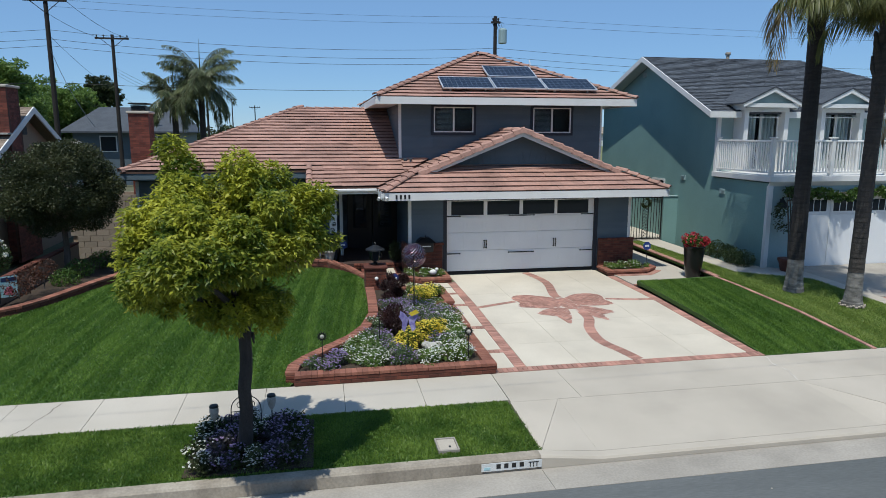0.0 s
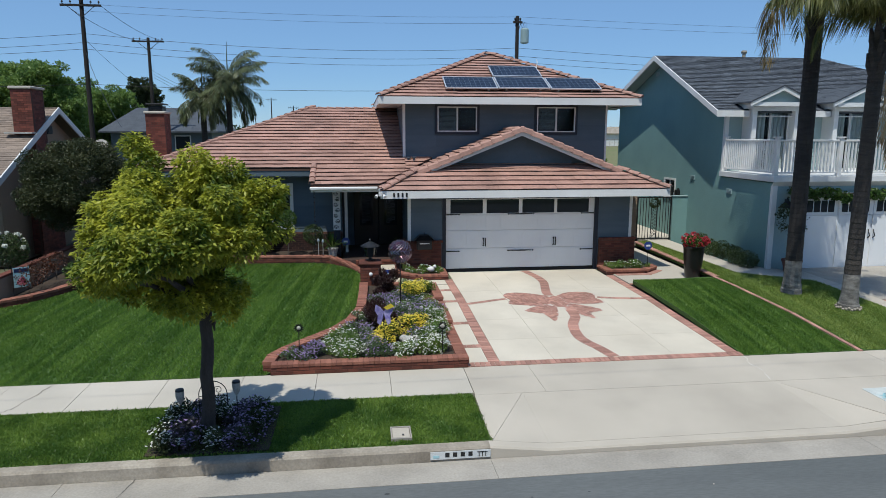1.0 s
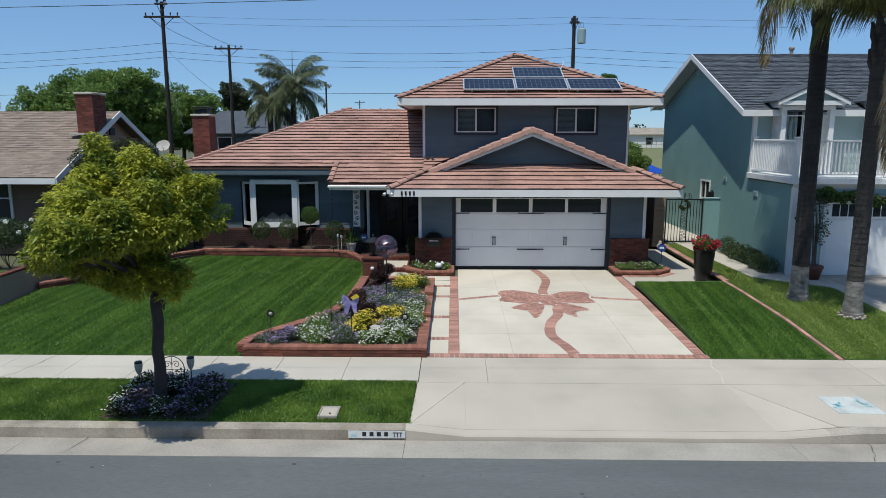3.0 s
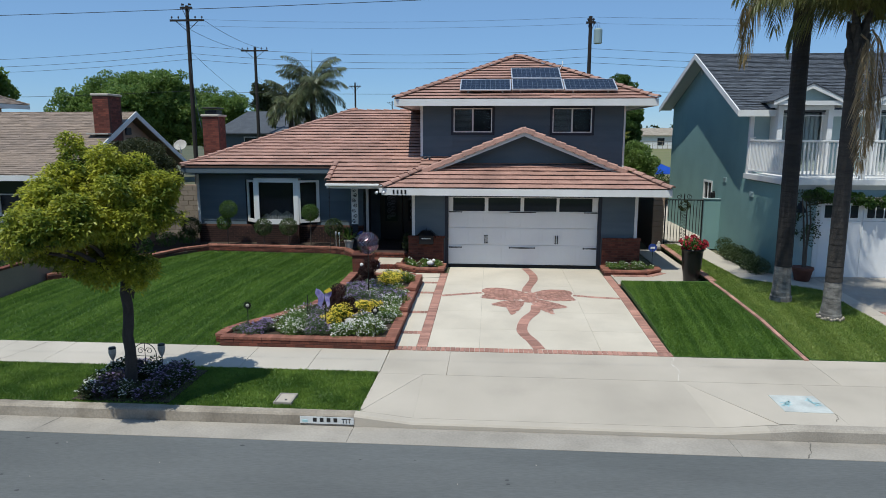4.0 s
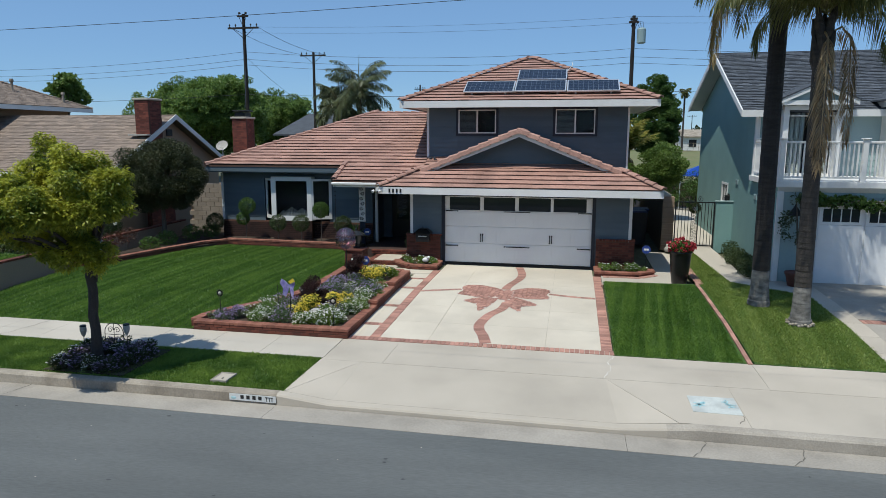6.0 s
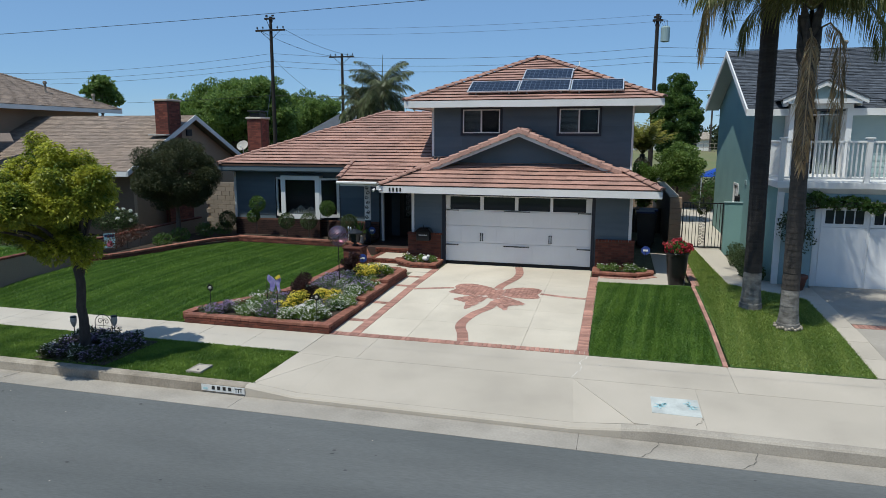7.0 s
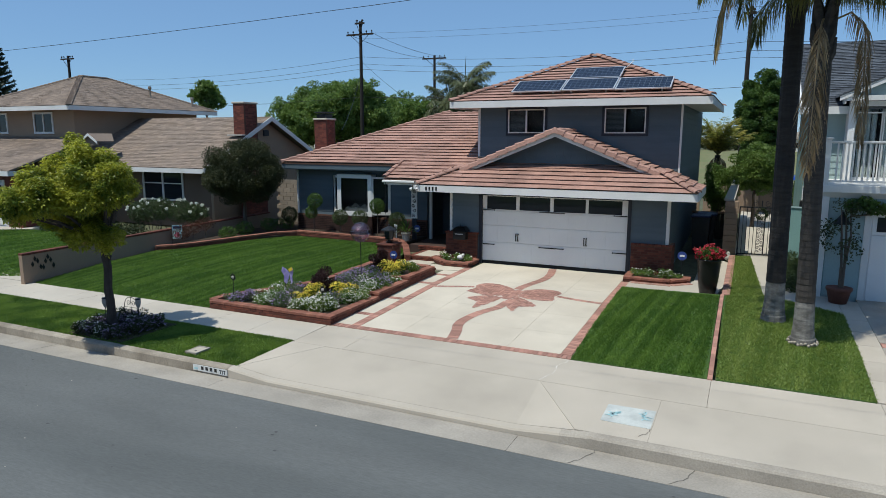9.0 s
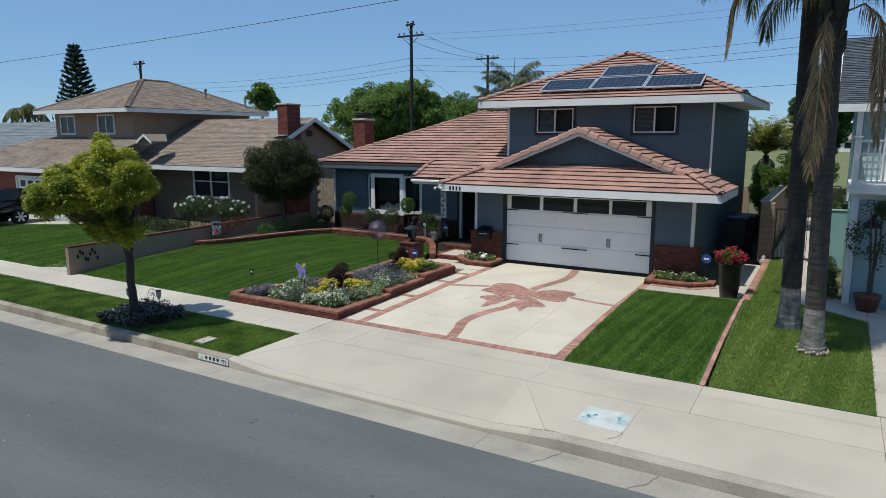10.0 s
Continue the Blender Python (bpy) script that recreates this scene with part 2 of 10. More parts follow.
M["paver"] = surface("paver_brick", (0.405, 0.212, 0.162), (0.31, 0.162, 0.125), 0.8, 1.5, 60, 0.18, 0.25, each=0.25)
M["vent_metal"] = surface("dark_vent_metal", (0.10, 0.125, 0.15), None, 0.4, 4, 40, 0.1, 0.05, metal=0.4)
# wall brick made paler, sunlight on the caps put into its colour
M["brick_sunlit"] = surface("sunlit_salmon_brick", (0.285, 0.120, 0.080), (0.205, 0.080, 0.054), 0.85, 1.8, 60, 0.2, 0.3, each=0.22)
M["mortar"] = surface("mortar", (0.115, 0.055, 0.038), None, 0.9, 2, 60, 0.2, 0.2)
M["tile"] = surface("roof_tile", (0.42, 0.24, 0.187), (0.315, 0.182, 0.143), 0.75, 0.9, 14, 0.2, 0.25, each=0.10, stain=0.2, stain_scale=1.2)
M["tile_joined"] = surface("roof_tile_joined", (0.42, 0.24, 0.187), (0.315, 0.182, 0.143), 0.75, 0.9, 14, 0.2, 0.25, island=0.10, stain=0.2, stain_scale=1.2)
M["underlay"] = surface("roof_underlay", (0.10, 0.055, 0.04), None, 0.9, 2, 40, 0.2, 0.1)
M["siding"] = surface("blue_grey_siding", (0.090, 0.118, 0.140), (0.080, 0.107, 0.128), 0.6, 1.2, 30, 0.05, 0.06, stretch=(1, 1, 4), each=0.07)
M["navy"] = surface("navy_trim", (0.018, 0.022, 0.034), None, 0.5, 2, 30, 0.1, 0.05)
M["white"] = surface("white_paint", (0.70, 0.69, 0.67), (0.63, 0.62, 0.60), 0.5, 1.0, 30, 0.03, 0.04)
M["door_white"] = surface("white_garage_door", (0.76, 0.76, 0.755), (0.71, 0.71, 0.71), 0.4, 1.0, 30, 0.02, 0.02)
M["black"] = surface("black_iron", (0.012, 0.012, 0.013), None, 0.45, 4, 60, 0.2, 0.1)
M["darkwood"] = surface("dark_door", (0.018, 0.012, 0.010), None, 0.35, 4, 60, 0.2, 0.1)
M["glass"] = glass_surface("dark_glass")
M["dirt"] = surface("soil", (0.055, 0.038, 0.026), (0.035, 0.025, 0.018), 0.95, 3, 30, 0.4, 0.6)
M["ground"] = surface("dry_ground", (0.11, 0.105, 0.06), (0.075, 0.085, 0.045), 0.95, 0.05, 5, 0.3, 0.3)
M["field"] = surface("sports_field_grass", (0.13, 0.15, 0.055), (0.17, 0.155, 0.07), 0.95, 0.08, 3, 0.2, 0.2)
M["stucco_green"] = surface("sage_green_stucco", (0.195, 0.326, 0.312), (0.176, 0.30, 0.288), 0.85, 0.7, 25, 0.07, 0.5, bump_scale=30, stain=0.1)
M["siding_green"] = surface("green_grey_siding", (0.29, 0.38, 0.385), (0.26, 0.35, 0.355), 0.65, 1, 30, 0.05, 0.05)
M["tan"] = surface("tan_stucco", (0.30, 0.215, 0.15), (0.27, 0.19, 0.135), 0.85, 0.7, 25, 0.07, 0.4, bump_scale=30)
M["shingle_grey"] = surface("grey_shingle", (0.080, 0.090, 0.106), (0.062, 0.070, 0.085), 0.9, 1.5, 50, 0.25, 0.4, island=0.32)
M["shingle_tan"] = surface("tan_shingle", (0.235, 0.18, 0.14), (0.20, 0.155, 0.125), 0.9, 0.8, 50, 0.2, 0.3, island=0.2)
M["grass"] = leaf_surface("grass_blades", (0.056, 0.132, 0.019), (0.200, 0.318, 0.054), through=0.48, streak=0.5)
M["grass_dry"] = leaf_surface("pale_grass_blades", (0.15, 0.235, 0.042), (0.31, 0.37, 0.09), through=0.44, streak=0.3)
M["grass_park"] = leaf_surface("parkway_grass_blades", (0.056, 0.126, 0.019), (0.235, 0.34, 0.06), through=0.48)
M["turf"] = surface("turf_base", (0.036, 0.075, 0.014), (0.05, 0.10, 0.018), 0.95, 0.7, 25, 0.35, 0.4)
M["tree_bark"] = surface("dark_tree_bark", (0.062, 0.052, 0.046), (0.042, 0.035, 0.032), 0.9, 6, 50, 0.3, 0.8, stretch=(3, 3, 0.6))
M["bark"] = surface("grey_brown_bark", (0.12, 0.095, 0.075), (0.085, 0.065, 0.05), 0.9, 6, 50, 0.3, 0.6, stretch=(3, 3, 0.6))
M["palm_bark"] = surface("palm_bark", (0.062, 0.053, 0.046), (0.04, 0.035, 0.031), 0.9, 3, 40, 0.3, 0.5, stretch=(1, 1, 5))
M["palm_base"] = surface("pale_palm_bark", (0.26, 0.242, 0.218), (0.115, 0.106, 0.096), 0.9, 4, 40, 0.3, 0.5, stretch=(1, 1, 2))
M["wood_pole"] = surface("dark_pole_wood", (0.026, 0.02, 0.017), (0.018, 0.015, 0.013), 0.9, 1, 40, 0.3, 0.2)
M["leaf_yellow"] = leaf_surface("yellow_green_leaves", (0.062, 0.118, 0.016), (0.52, 0.51, 0.06), through=0.42)
M["leaf_dark"] = leaf_surface("dark_green_leaves", (0.020, 0.032, 0.011), (0.060, 0.075, 0.024), rough=0.62, through=0.2)
M["leaf_mid"] = leaf_surface("green_leaves", (0.04, 0.085, 0.018), (0.105, 0.175, 0.035), through=0.35)
M["leaf_bright"] = leaf_surface("bright_green_leaves", (0.06, 0.115, 0.018), (0.17, 0.25, 0.042), through=0.4)
M["leaf_palm"] = leaf_surface("palm_leaves", (0.055, 0.072, 0.02), (0.19, 0.19, 0.058), through=0.35)
M["leaf_tip"] = leaf_surface("browning_fronds", (0.15, 0.115, 0.045), (0.36, 0.26, 0.11), through=0.32)
M["leaf_dead"] = leaf_surface("dead_fronds", (0.24, 0.165, 0.085), (0.47, 0.35, 0.20), through=0.3)
M["leaf_red"] = leaf_surface("bronze_red_leaves", (0.05, 0.025, 0.015), (0.12, 0.045, 0.025), through=0.3)
M["conifer"] = leaf_surface("conifer_needles", (0.012, 0.025, 0.014), (0.03, 0.05, 0.024), through=0.1)
M["petal_white"] = leaf_surface("white_petals", (0.70, 0.70, 0.62), (0.82, 0.82, 0.77), through=0.4)
M["petal_purple"] = leaf_surface("purple_petals", (0.27, 0.185, 0.37), (0.45, 0.35, 0.55), through=0.35)
M["petal_yellow"] = leaf_surface("yellow_petals", (0.68, 0.54, 0.045), (0.90, 0.78, 0.15), through=0.4)
M["petal_red"] = leaf_surface("red_petals", (0.34, 0.02, 0.03), (0.55, 0.07, 0.09), through=0.3)
M["leaf_grey"] = leaf_surface("grey_green_leaves", (0.085, 0.13, 0.06), (0.19, 0.25, 0.12), through=0.4)
M["leaf_plum"] = leaf_surface("plum_green_leaves", (0.045, 0.04, 0.036), (0.11, 0.10, 0.105), through=0.25)
M["leaf_maroon"] = leaf_surface("maroon_leaves", (0.018, 0.010, 0.010), (0.055, 0.022, 0.02), through=0.2)
M["leaf_stem"] = surface("frond_rib", (0.11, 0.10, 0.04), (0.08, 0.07, 0.03), 0.7, 2, 30, 0.1, 0)
M["panel_cell"] = glass_surface("solar_cell", (0.010, 0.015, 0.030), 0.25)
M["panel_line"] = surface("solar_grid", (0.12, 0.145, 0.19), None, 0.4, 2, 30, 0.05, 0, metal=0.3)
M["aluminium"] = surface("aluminium_frame", (0.75, 0.76, 0.78), None, 0.35, 2, 30, 0.05, 0, metal=0.6)
M["dark_pot"] = surface("dark_glazed_pot", (0.012, 0.012, 0.012), None, 0.3, 3, 30, 0.2, 0.1)
M["clay_pot"] = surface("terracotta_pot", (0.16, 0.06, 0.04), (0.12, 0.045, 0.03), 0.8, 3, 30, 0.2, 0.2)
M["sign_blue"] = surface("blue_sign", (0.03, 0.06, 0.24), None, 0.4, 3, 30, 0.05, 0)
M["paint_black"] = surface("black_paint", (0.02, 0.02, 0.02), None, 0.6, 8, 60, 0.2, 0)
M["paint_white"] = surface("white_street_paint", (0.66, 0.66, 0.64), (0.55, 0.56, 0.55), 0.7, 3, 60, 0.1, 0.1)
M["paint_teal"] = surface("teal_paint", (0.30, 0.52, 0.56), (0.42, 0.6, 0.62), 0.7, 3, 60, 0.1, 0)
M["spin_metal"] = surface("purple_metal", (0.16, 0.035, 0.08), (0.30, 0.28, 0.30), 0.22, 9, 40, 0.2, 0, metal=0.9)
M["lavender"] = surface("lavender_paint", (0.17, 0.14, 0.40), (0.34, 0.31, 0.52), 0.5, 12, 60, 0.2, 0)
M["tarp"] = surface("blue_tarp", (0.01, 0.06, 0.38), None, 0.4, 3, 30, 0.1, 0.2)
M["fence_wood"] = surface("dark_fence_timber", (0.075, 0.052, 0.038), (0.052, 0.036, 0.027), 0.85, 2, 40, 0.2, 0.2, stretch=(4, 4, 1))
M["bin"] = surface("dark_bin_plastic", (0.02, 0.022, 0.025), None, 0.5, 3, 30, 0.1, 0.05)
M["car"] = surface("black_car_paint", (0.008, 0.008, 0.01), None, 0.18, 3, 30, 0.05, 0, spec=0.6)
M["rubber"] = surface("tyre_rubber", (0.015, 0.015, 0.015), None, 0.85, 3, 60, 0.2, 0.2)
M["stone"] = surface("pale_stone", (0.42, 0.40, 0.36), (0.33, 0.31, 0.28), 0.85, 6, 40, 0.2, 0.4)
M["tarp_dark"] = surface("dark_blue_lid", (0.015, 0.025, 0.08), None, 0.5, 3, 30, 0.1, 0.05)
M["flag"] = surface("printed_flag_cloth", (0.22, 0.40, 0.44), (0.34, 0.50, 0.54), 0.8, 9.0, 25, 0.2, 0)
M["flag_pink"] = surface("pink_flag_print", (0.55, 0.10, 0.16), (0.62, 0.2, 0.3), 0.8, 9.0, 25, 0.2, 0)
M["leaf_hedge"] = leaf_surface("hedge_leaves", (0.022, 0.045, 0.014), (0.085, 0.115, 0.04), through=0.25)
M["leaf_deep"] = leaf_surface("deep_green_leaves", (0.034, 0.08, 0.016), (0.115, 0.19, 0.04), through=0.38)
M["leaf_round"] = leaf_surface("bronze_tipped_leaves", (0.020, 0.031, 0.011), (0.068, 0.072, 0.026), rough=0.5, through=0.25)
M["leaf_far"] = leaf_surface("far_tree_leaves", (0.08, 0.145, 0.032), (0.21, 0.30, 0.07), through=0.42)
M["leaf_feather"] = leaf_surface("feather_palm_leaves", (0.05, 0.07, 0.028), (0.20, 0.22, 0.11), rough=0.3, through=0.3)
M["leaf_gold"] = leaf_surface("yellowing_palm_leaves", (0.14, 0.18, 0.035), (0.43, 0.38, 0.09), through=0.4)
M["clear"] = clear_glass("clear_pane")
# porch floor, a darker tone than the landing
M["porch_dark"] = surface("dark_porch_floor", (0.075, 0.045, 0.038), (0.055, 0.036, 0.03), 0.6, 2, 30, 0.15, 0.1)
M["blind"] = surface("pale_blind", (0.19, 0.20, 0.21), (0.16, 0.17, 0.18), 0.7, 2, 30, 0.05, 0)
M["sheer"] = surface("pale_curtain", (0.62, 0.64, 0.62), (0.55, 0.57, 0.55), 0.8, 2, 30, 0.05, 0)
M["leaf_bed"] = leaf_surface("fresh_bed_leaves", (0.085, 0.155, 0.035), (0.21, 0.31, 0.07), through=0.45)
# darker copy of the wall brick, eave shade put into its colour
M["brick_eave_shade"] = surface("eave_shaded_brick", (0.036, 0.016, 0.012), (0.026, 0.012, 0.010), 0.85, 2.5, 60, 0.2, 0.3, island=0.35)
M["shingle_blue"] = surface("blue_grey_shingle", (0.17, 0.19, 0.20), (0.14, 0.158, 0.17), 0.9, 1.5, 50, 0.2, 0.3, island=0.2)
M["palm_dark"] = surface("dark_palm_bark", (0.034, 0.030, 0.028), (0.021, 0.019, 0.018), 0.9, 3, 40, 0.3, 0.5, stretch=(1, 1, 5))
M["paint_dull"] = surface("faded_white_paint", (0.52, 0.54, 0.51), (0.44, 0.46, 0.44), 0.75, 3, 60, 0.12, 0.1, stain=0.2, stain_scale=4)
M["block"] = surface("grey_tan_block", (0.265, 0.22, 0.175), (0.23, 0.19, 0.15), 0.9, 1.2, 30, 0.12, 0.3, each=0.1)
# tan stucco copy for the wing front, darkened to carry its eave shade
M["tan_eave_shade"] = surface("eave_shaded_stucco", (0.155, 0.108, 0.078), (0.135, 0.094, 0.068), 0.85, 0.7, 25, 0.07, 0.4, bump_scale=30)

# ---- ground, street, paving ----
LAWN = [(-60, 0.12), (-9.6, 0.12), (-8.25, 0.16), (-6, 0.36), (-3.5, 0.46), (-1.8, 0.49), (1, 0.53), (4, 0.58), (30, 0.6)]
DRIVE = [(-60, 0.13), (-8.25, 0.16), (-5.3, 0.245), (-3.7, 0.3), (-0.9, 0.31), (0, 0.31), (5, 0.33)]


def lawn_h(y):
    return knots(LAWN, y)


def drive_h(y):
    return knots(DRIVE, y)


def sheet(bm, poly, height, lift, thick, step=0.6):
    """Plate over a plan polygon (convex, counter-clockwise) that follows a height profile along y."""
    ys = [p[1] for p in poly]
    cuts = sorted({min(ys), max(ys), *[k for k, _ in LAWN + DRIVE if min(ys) < k < max(ys)], *np.arange(min(ys), max(ys), step)})
    for a, b in zip(cuts, cuts[1:]):
        if b - a < 1e-4:
            continue
        strip = clip_poly(poly, [(-999, a), (999, a), (999, b), (-999, b)])
        if len(strip) < 3 or area2(strip) < 1e-5:
            continue
        top = [(x, y, height(y) + lift) for x, y in strip]
        slab(bm, top, (0, 0, -thick))
    bmesh.ops.remove_doubles(bm, verts=bm.verts, dist=1e-4)
    return bm


def paving(name, polys, height, lift, thick, material, label, category="pavement", parent=None):
    bm = bmesh.new()
    for p in polys:
        sheet(bm, p, height, lift, thick)
    ob = part(name, bm, material, parent)
    return tagged(ob, label, category, kind="structure") if parent is None else ob


def rect(x0, x1, y0, y1):
    return [(x0, y0), (x1, y0), (x1, y1), (x0, y1)]


# one sheet to the horizon, lying just under the paving and lawns
bm = bmesh.new()
prof = [(-3000, -0.5), (-60, -0.5), (-12.3, -0.45), (-11.4, -0.08), (-8.3, 0.0), (-6, 0.18), (-3.5, 0.25), (2, 0.32), (12, 0.5), (3000, 0.5)]
gx = [-3000, -60, -25, 0, 25, 60, 3000]
grid = [[bm.verts.new((x, y, z)) for x in gx] for y, z in prof]
for r, q in zip(grid, grid[1:]):
    for k in range(len(gx) - 1):
        bm.faces.new((r[k], r[k + 1], q[k + 1], q[k]))
tagged(part("ground", bm, M["ground"]), "dry grassy ground running out to the horizon", "ground", kind="structure")

# asphalt street with a light crown
bm = bmesh.new()
cols = [-120 + 4 * i for i in range(61)]
rows_y = [(-12.12, -0.07), (-14, -0.03), (-17, 0.01), (-20, 0.0), (-23.5, -0.07), (-23.5, -0.4)]
g = [[bm.verts.new((x, y, z)) for x in cols] for y, z in rows_y]
for r, q in zip(g, g[1:]):
    for k in range(len(cols) - 1):
        bm.faces.new((r[k], q[k], q[k + 1], r[k + 1]))
tagged(part("road", bm, M["asphalt"]), "grey weathered asphalt residential street", "road", kind="structure")

# concrete gutter pan, in cast lengths
gutter = thing("gutter", (0, 0, 0), "stained concrete street gutter beside the kerb", "gutter", kind="structure")
gx0 = -45.25
while gx0 < 45:
    bm = bmesh.new()
    slab(bm, [(gx0 + 0.003, -12.14, -0.062), (gx0 + 5.997, -12.14, -0.062), (gx0 + 5.997, -11.532, -0.082), (gx0 + 0.003, -11.532, -0.082)], (0, 0, -0.2))
    part("length", bm, M["gutter"], gutter)
    gx0 += 6.0


# kerb: upright profile that dips at the driveway crossings
def kerb_top(x):
    return knots([(-60, 0.115), (-3.25, 0.115), (-2.3, 0.012), (2.65, 0.012), (3.9, 0.115), (8.2, 0.115), (9.0, -0.01), (14, -0.01), (15, 0.115), (60, 0.115)], x)


bm = bmesh.new()
kx = sorted({*np.arange(-45, 45, 1.25), -3.25, -3.0, -2.7, -2.3, 2.65, 3.0, 3.4, 3.9, 8.2, 9.0})
rings = []
for x in kx:
    t = kerb_top(x)
    rings.append([bm.verts.new(p) for p in ((x, -11.53, -0.2), (x, -11.515, max(t - 0.035, -0.04)), (x, -11.49, max(t - 0.006, -0.035)), (x, -11.46, t), (x, -11.34, t + 0.004), (x, -11.34, -0.2))])
for r, q in zip(rings, rings[1:]):
    for k in range(6):
        bm.faces.new((r[k], r[(k + 1) % 6], q[(k + 1) % 6], q[k]))
bm.faces.new(rings[0])
bm.faces.new(rings[-1][::-1])
bmesh.ops.recalc_face_normals(bm, faces=bm.faces)
dip = bm.copy()
lowered = lambda f: -3.24 < f.calc_center_median().x < 3.4
bmesh.ops.delete(dip, geom=[f for f in dip.faces if not lowered(f)], context="FACES")
bmesh.ops.delete(bm, geom=[f for f in bm.faces if lowered(f)], context="FACES")
tagged(part("dropped_kerb", dip, M["apron"]), "pale dropped concrete kerb at the driveway", "kerb", kind="structure")
past = bm.copy()
bmesh.ops.delete(past, geom=[f for f in past.faces if f.calc_center_median().x < 3.4], context="FACES")
bmesh.ops.delete(bm, geom=[f for f in bm.faces if f.calc_center_median().x > 3.4], context="FACES")
tagged(part("kerb", past, M["kerb_past"]), "grey concrete kerb rising past the driveway crossing", "kerb", kind="structure")
tagged(part("kerb", bm, M["kerb"]), "weathered concrete kerb dipping at the driveway", "kerb", kind="structure")

# driveway apron between kerb and pavement
apron = thing("apron", (0, 0, 0), "pale concrete driveway crossing with flared sides", "apron", kind="structure")


def apron_panel(pts):
    bm = bmesh.new()
    slab(bm, pts, (0, 0, -0.15))
    part("panel", bm, M["apron"], apron)


apron_panel([(-2.29, -11.328, 0.014), (2.65, -11.328, 0.014), (2.524, -9.604, 0.128), (-2.29, -9.604, 0.128)])
apron_panel([(-3.18, -11.328, 0.108), (-2.291, -11.328, 0.014), (-2.291, -9.604, 0.128)])
apron_panel([(-3.2, -11.326, 0.112), (-3.185, -11.326, 0.11), (-2.295, -9.604, 0.13), (-3.16, -9.604, 0.13)])
apron_panel([(2.65, -11.328, 0.014), (3.6, -11.328, 0.10), (2.524, -9.604, 0.128)])
apron_panel([(3.604, -11.328, 0.112), (4.697, -11.328, 0.116), (4.697, -9.604, 0.128), (2.528, -9.604, 0.128)])
apron_panel([(4.70, -11.328, 0.116), (8.1, -11.328, 0.116), (8.1, -9.604, 0.128), (4.70, -9.604, 0.128)])

# pavement slabs
pavement = thing("pavement", (0, 0, 0), "pale concrete pavement slabs along the street", "pavement", kind="structure")
x = -3.155
edges = [-3.155]
x -= 0.085
while x > -42:
    x -= 1.37
    edges.append(x)
for a, b in zip(edges[1:], edges):
    bm = bmesh.new()
    slab(bm, [(a + 0.004, -9.5, 0.128), (b - 0.004, -9.5, 0.128), (b - 0.004, -8.25, 0.152), (a + 0.004, -8.25, 0.152)], (0, 0, -0.1))
    part("slab", bm, M["concrete"], pavement)
for a, b in ((-3.148, -1.852), (-1.852, 5.425), (5.425, 8.105), (8.105, 11.0), (11.0, 14), (14.0, 18), (18.0, 22)):
    bm = bmesh.new()
    slab(bm, [(a + 0.003, -9.598, 0.130), (b - 0.003, -9.598, 0.130), (b - 0.003, -8.255, 0.148), (a + 0.003, -8.255, 0.148)], (0, 0, -0.1))
    part("slab", bm, M["apron"], pavement)

# driveway concrete panels with open joints
driveway = thing("driveway", (0, 0, 0), "pale concrete driveway with a brick bow and brick borders", "driveway", kind="structure")
JX, JY = (-2.37, -1.25, 1.32, 2.50), (-8.04, -6.74, -5.3, -2.6, 0.1)
for a, b in zip(JX, JX[1:]):
    for c, d in zip(JY, JY[1:]):
        bm = bmesh.new()
        sheet(bm, rect(a + 0.0025, b - 0.0025, c + 0.0025, d - 0.0025), drive_h, 0, 0.1)
        part("panel", bm, M["drive"], driveway)
# side walk of square pads beside the driveway
CROSS = (-8.15, -7.1, -5.5, -3.65, -2.4)
for c, d in zip(CROSS, CROSS[1:] + (-1.6,)):
    bm = bmesh.new()
    sheet(bm, rect(-3.09, -2.61, c + 0.1, d - 0.1), drive_h, 0, 0.1)
    part("panel", bm, M["drive"], driveway)
# sand bed that fills the joints between the panels
bm = bmesh.new()
sheet(bm, rect(-2.36, 2.49, -8.03, 0.1), drive_h, -0.008, 0.06)
part("joint_bed", bm, M["gutter"], driveway)
# mortar bed under the brick bands
bm = bmesh.new()
for r in (rect(-3.1, 2.76, -8.25, -8.04), rect(-2.61, -2.37, -8.04, -0.95), rect(2.5, 2.74, -8.04, -0.95)):
    sheet(bm, r, drive_h, -0.012, 0.08)
for c in CROSS[1:]:
    sheet(bm, rect(-3.1, -2.61, c - 0.1, c + 0.1), drive_h, -0.012, 0.08)
part("mortar_bed", bm, M["pink_joint"], driveway)

# front walk towards the porch, and the walk to the side gate
paving("front_walk", [[(-4.75, -2.0), (-2.62, -1.6), (-2.62, -0.95), (-3.9, -0.95), (-4.75, -0.95)], rect(-5.1, -3.95, -0.94, -0.4)], drive_h, 0.0, 0.1, M["drive"],
       "pale concrete front walk with brick edging")
paving("side_walk", [[(2.75, -2.45), (5.15, -2.2), (5.4, 0.0), (5.4, 3.7), (4.5, 3.7), (4.5, -0.2), (3.4, -0.95), (2.75, -0.95)]], drive_h, 0.03, 0.1, M["concrete"],
       "concrete side walk leading to the gate")
paving("neighbour_walk", [[(6.35, -1.9), (8.05, -3.2), (8.05, -1.75), (6.95, -0.6)], [(6.0, 4.2), (6.35, -1.9), (6.95, -0.6), (6.9, 4.2)]], lawn_h, 0.01, 0.1, M["concrete"],
       "narrow concrete walk along the green house")
ndrive = thing("neighbour_driveway", (0, 0, 0), "concrete driveway of the green house with a pale edge band", "driveway", kind="structure")
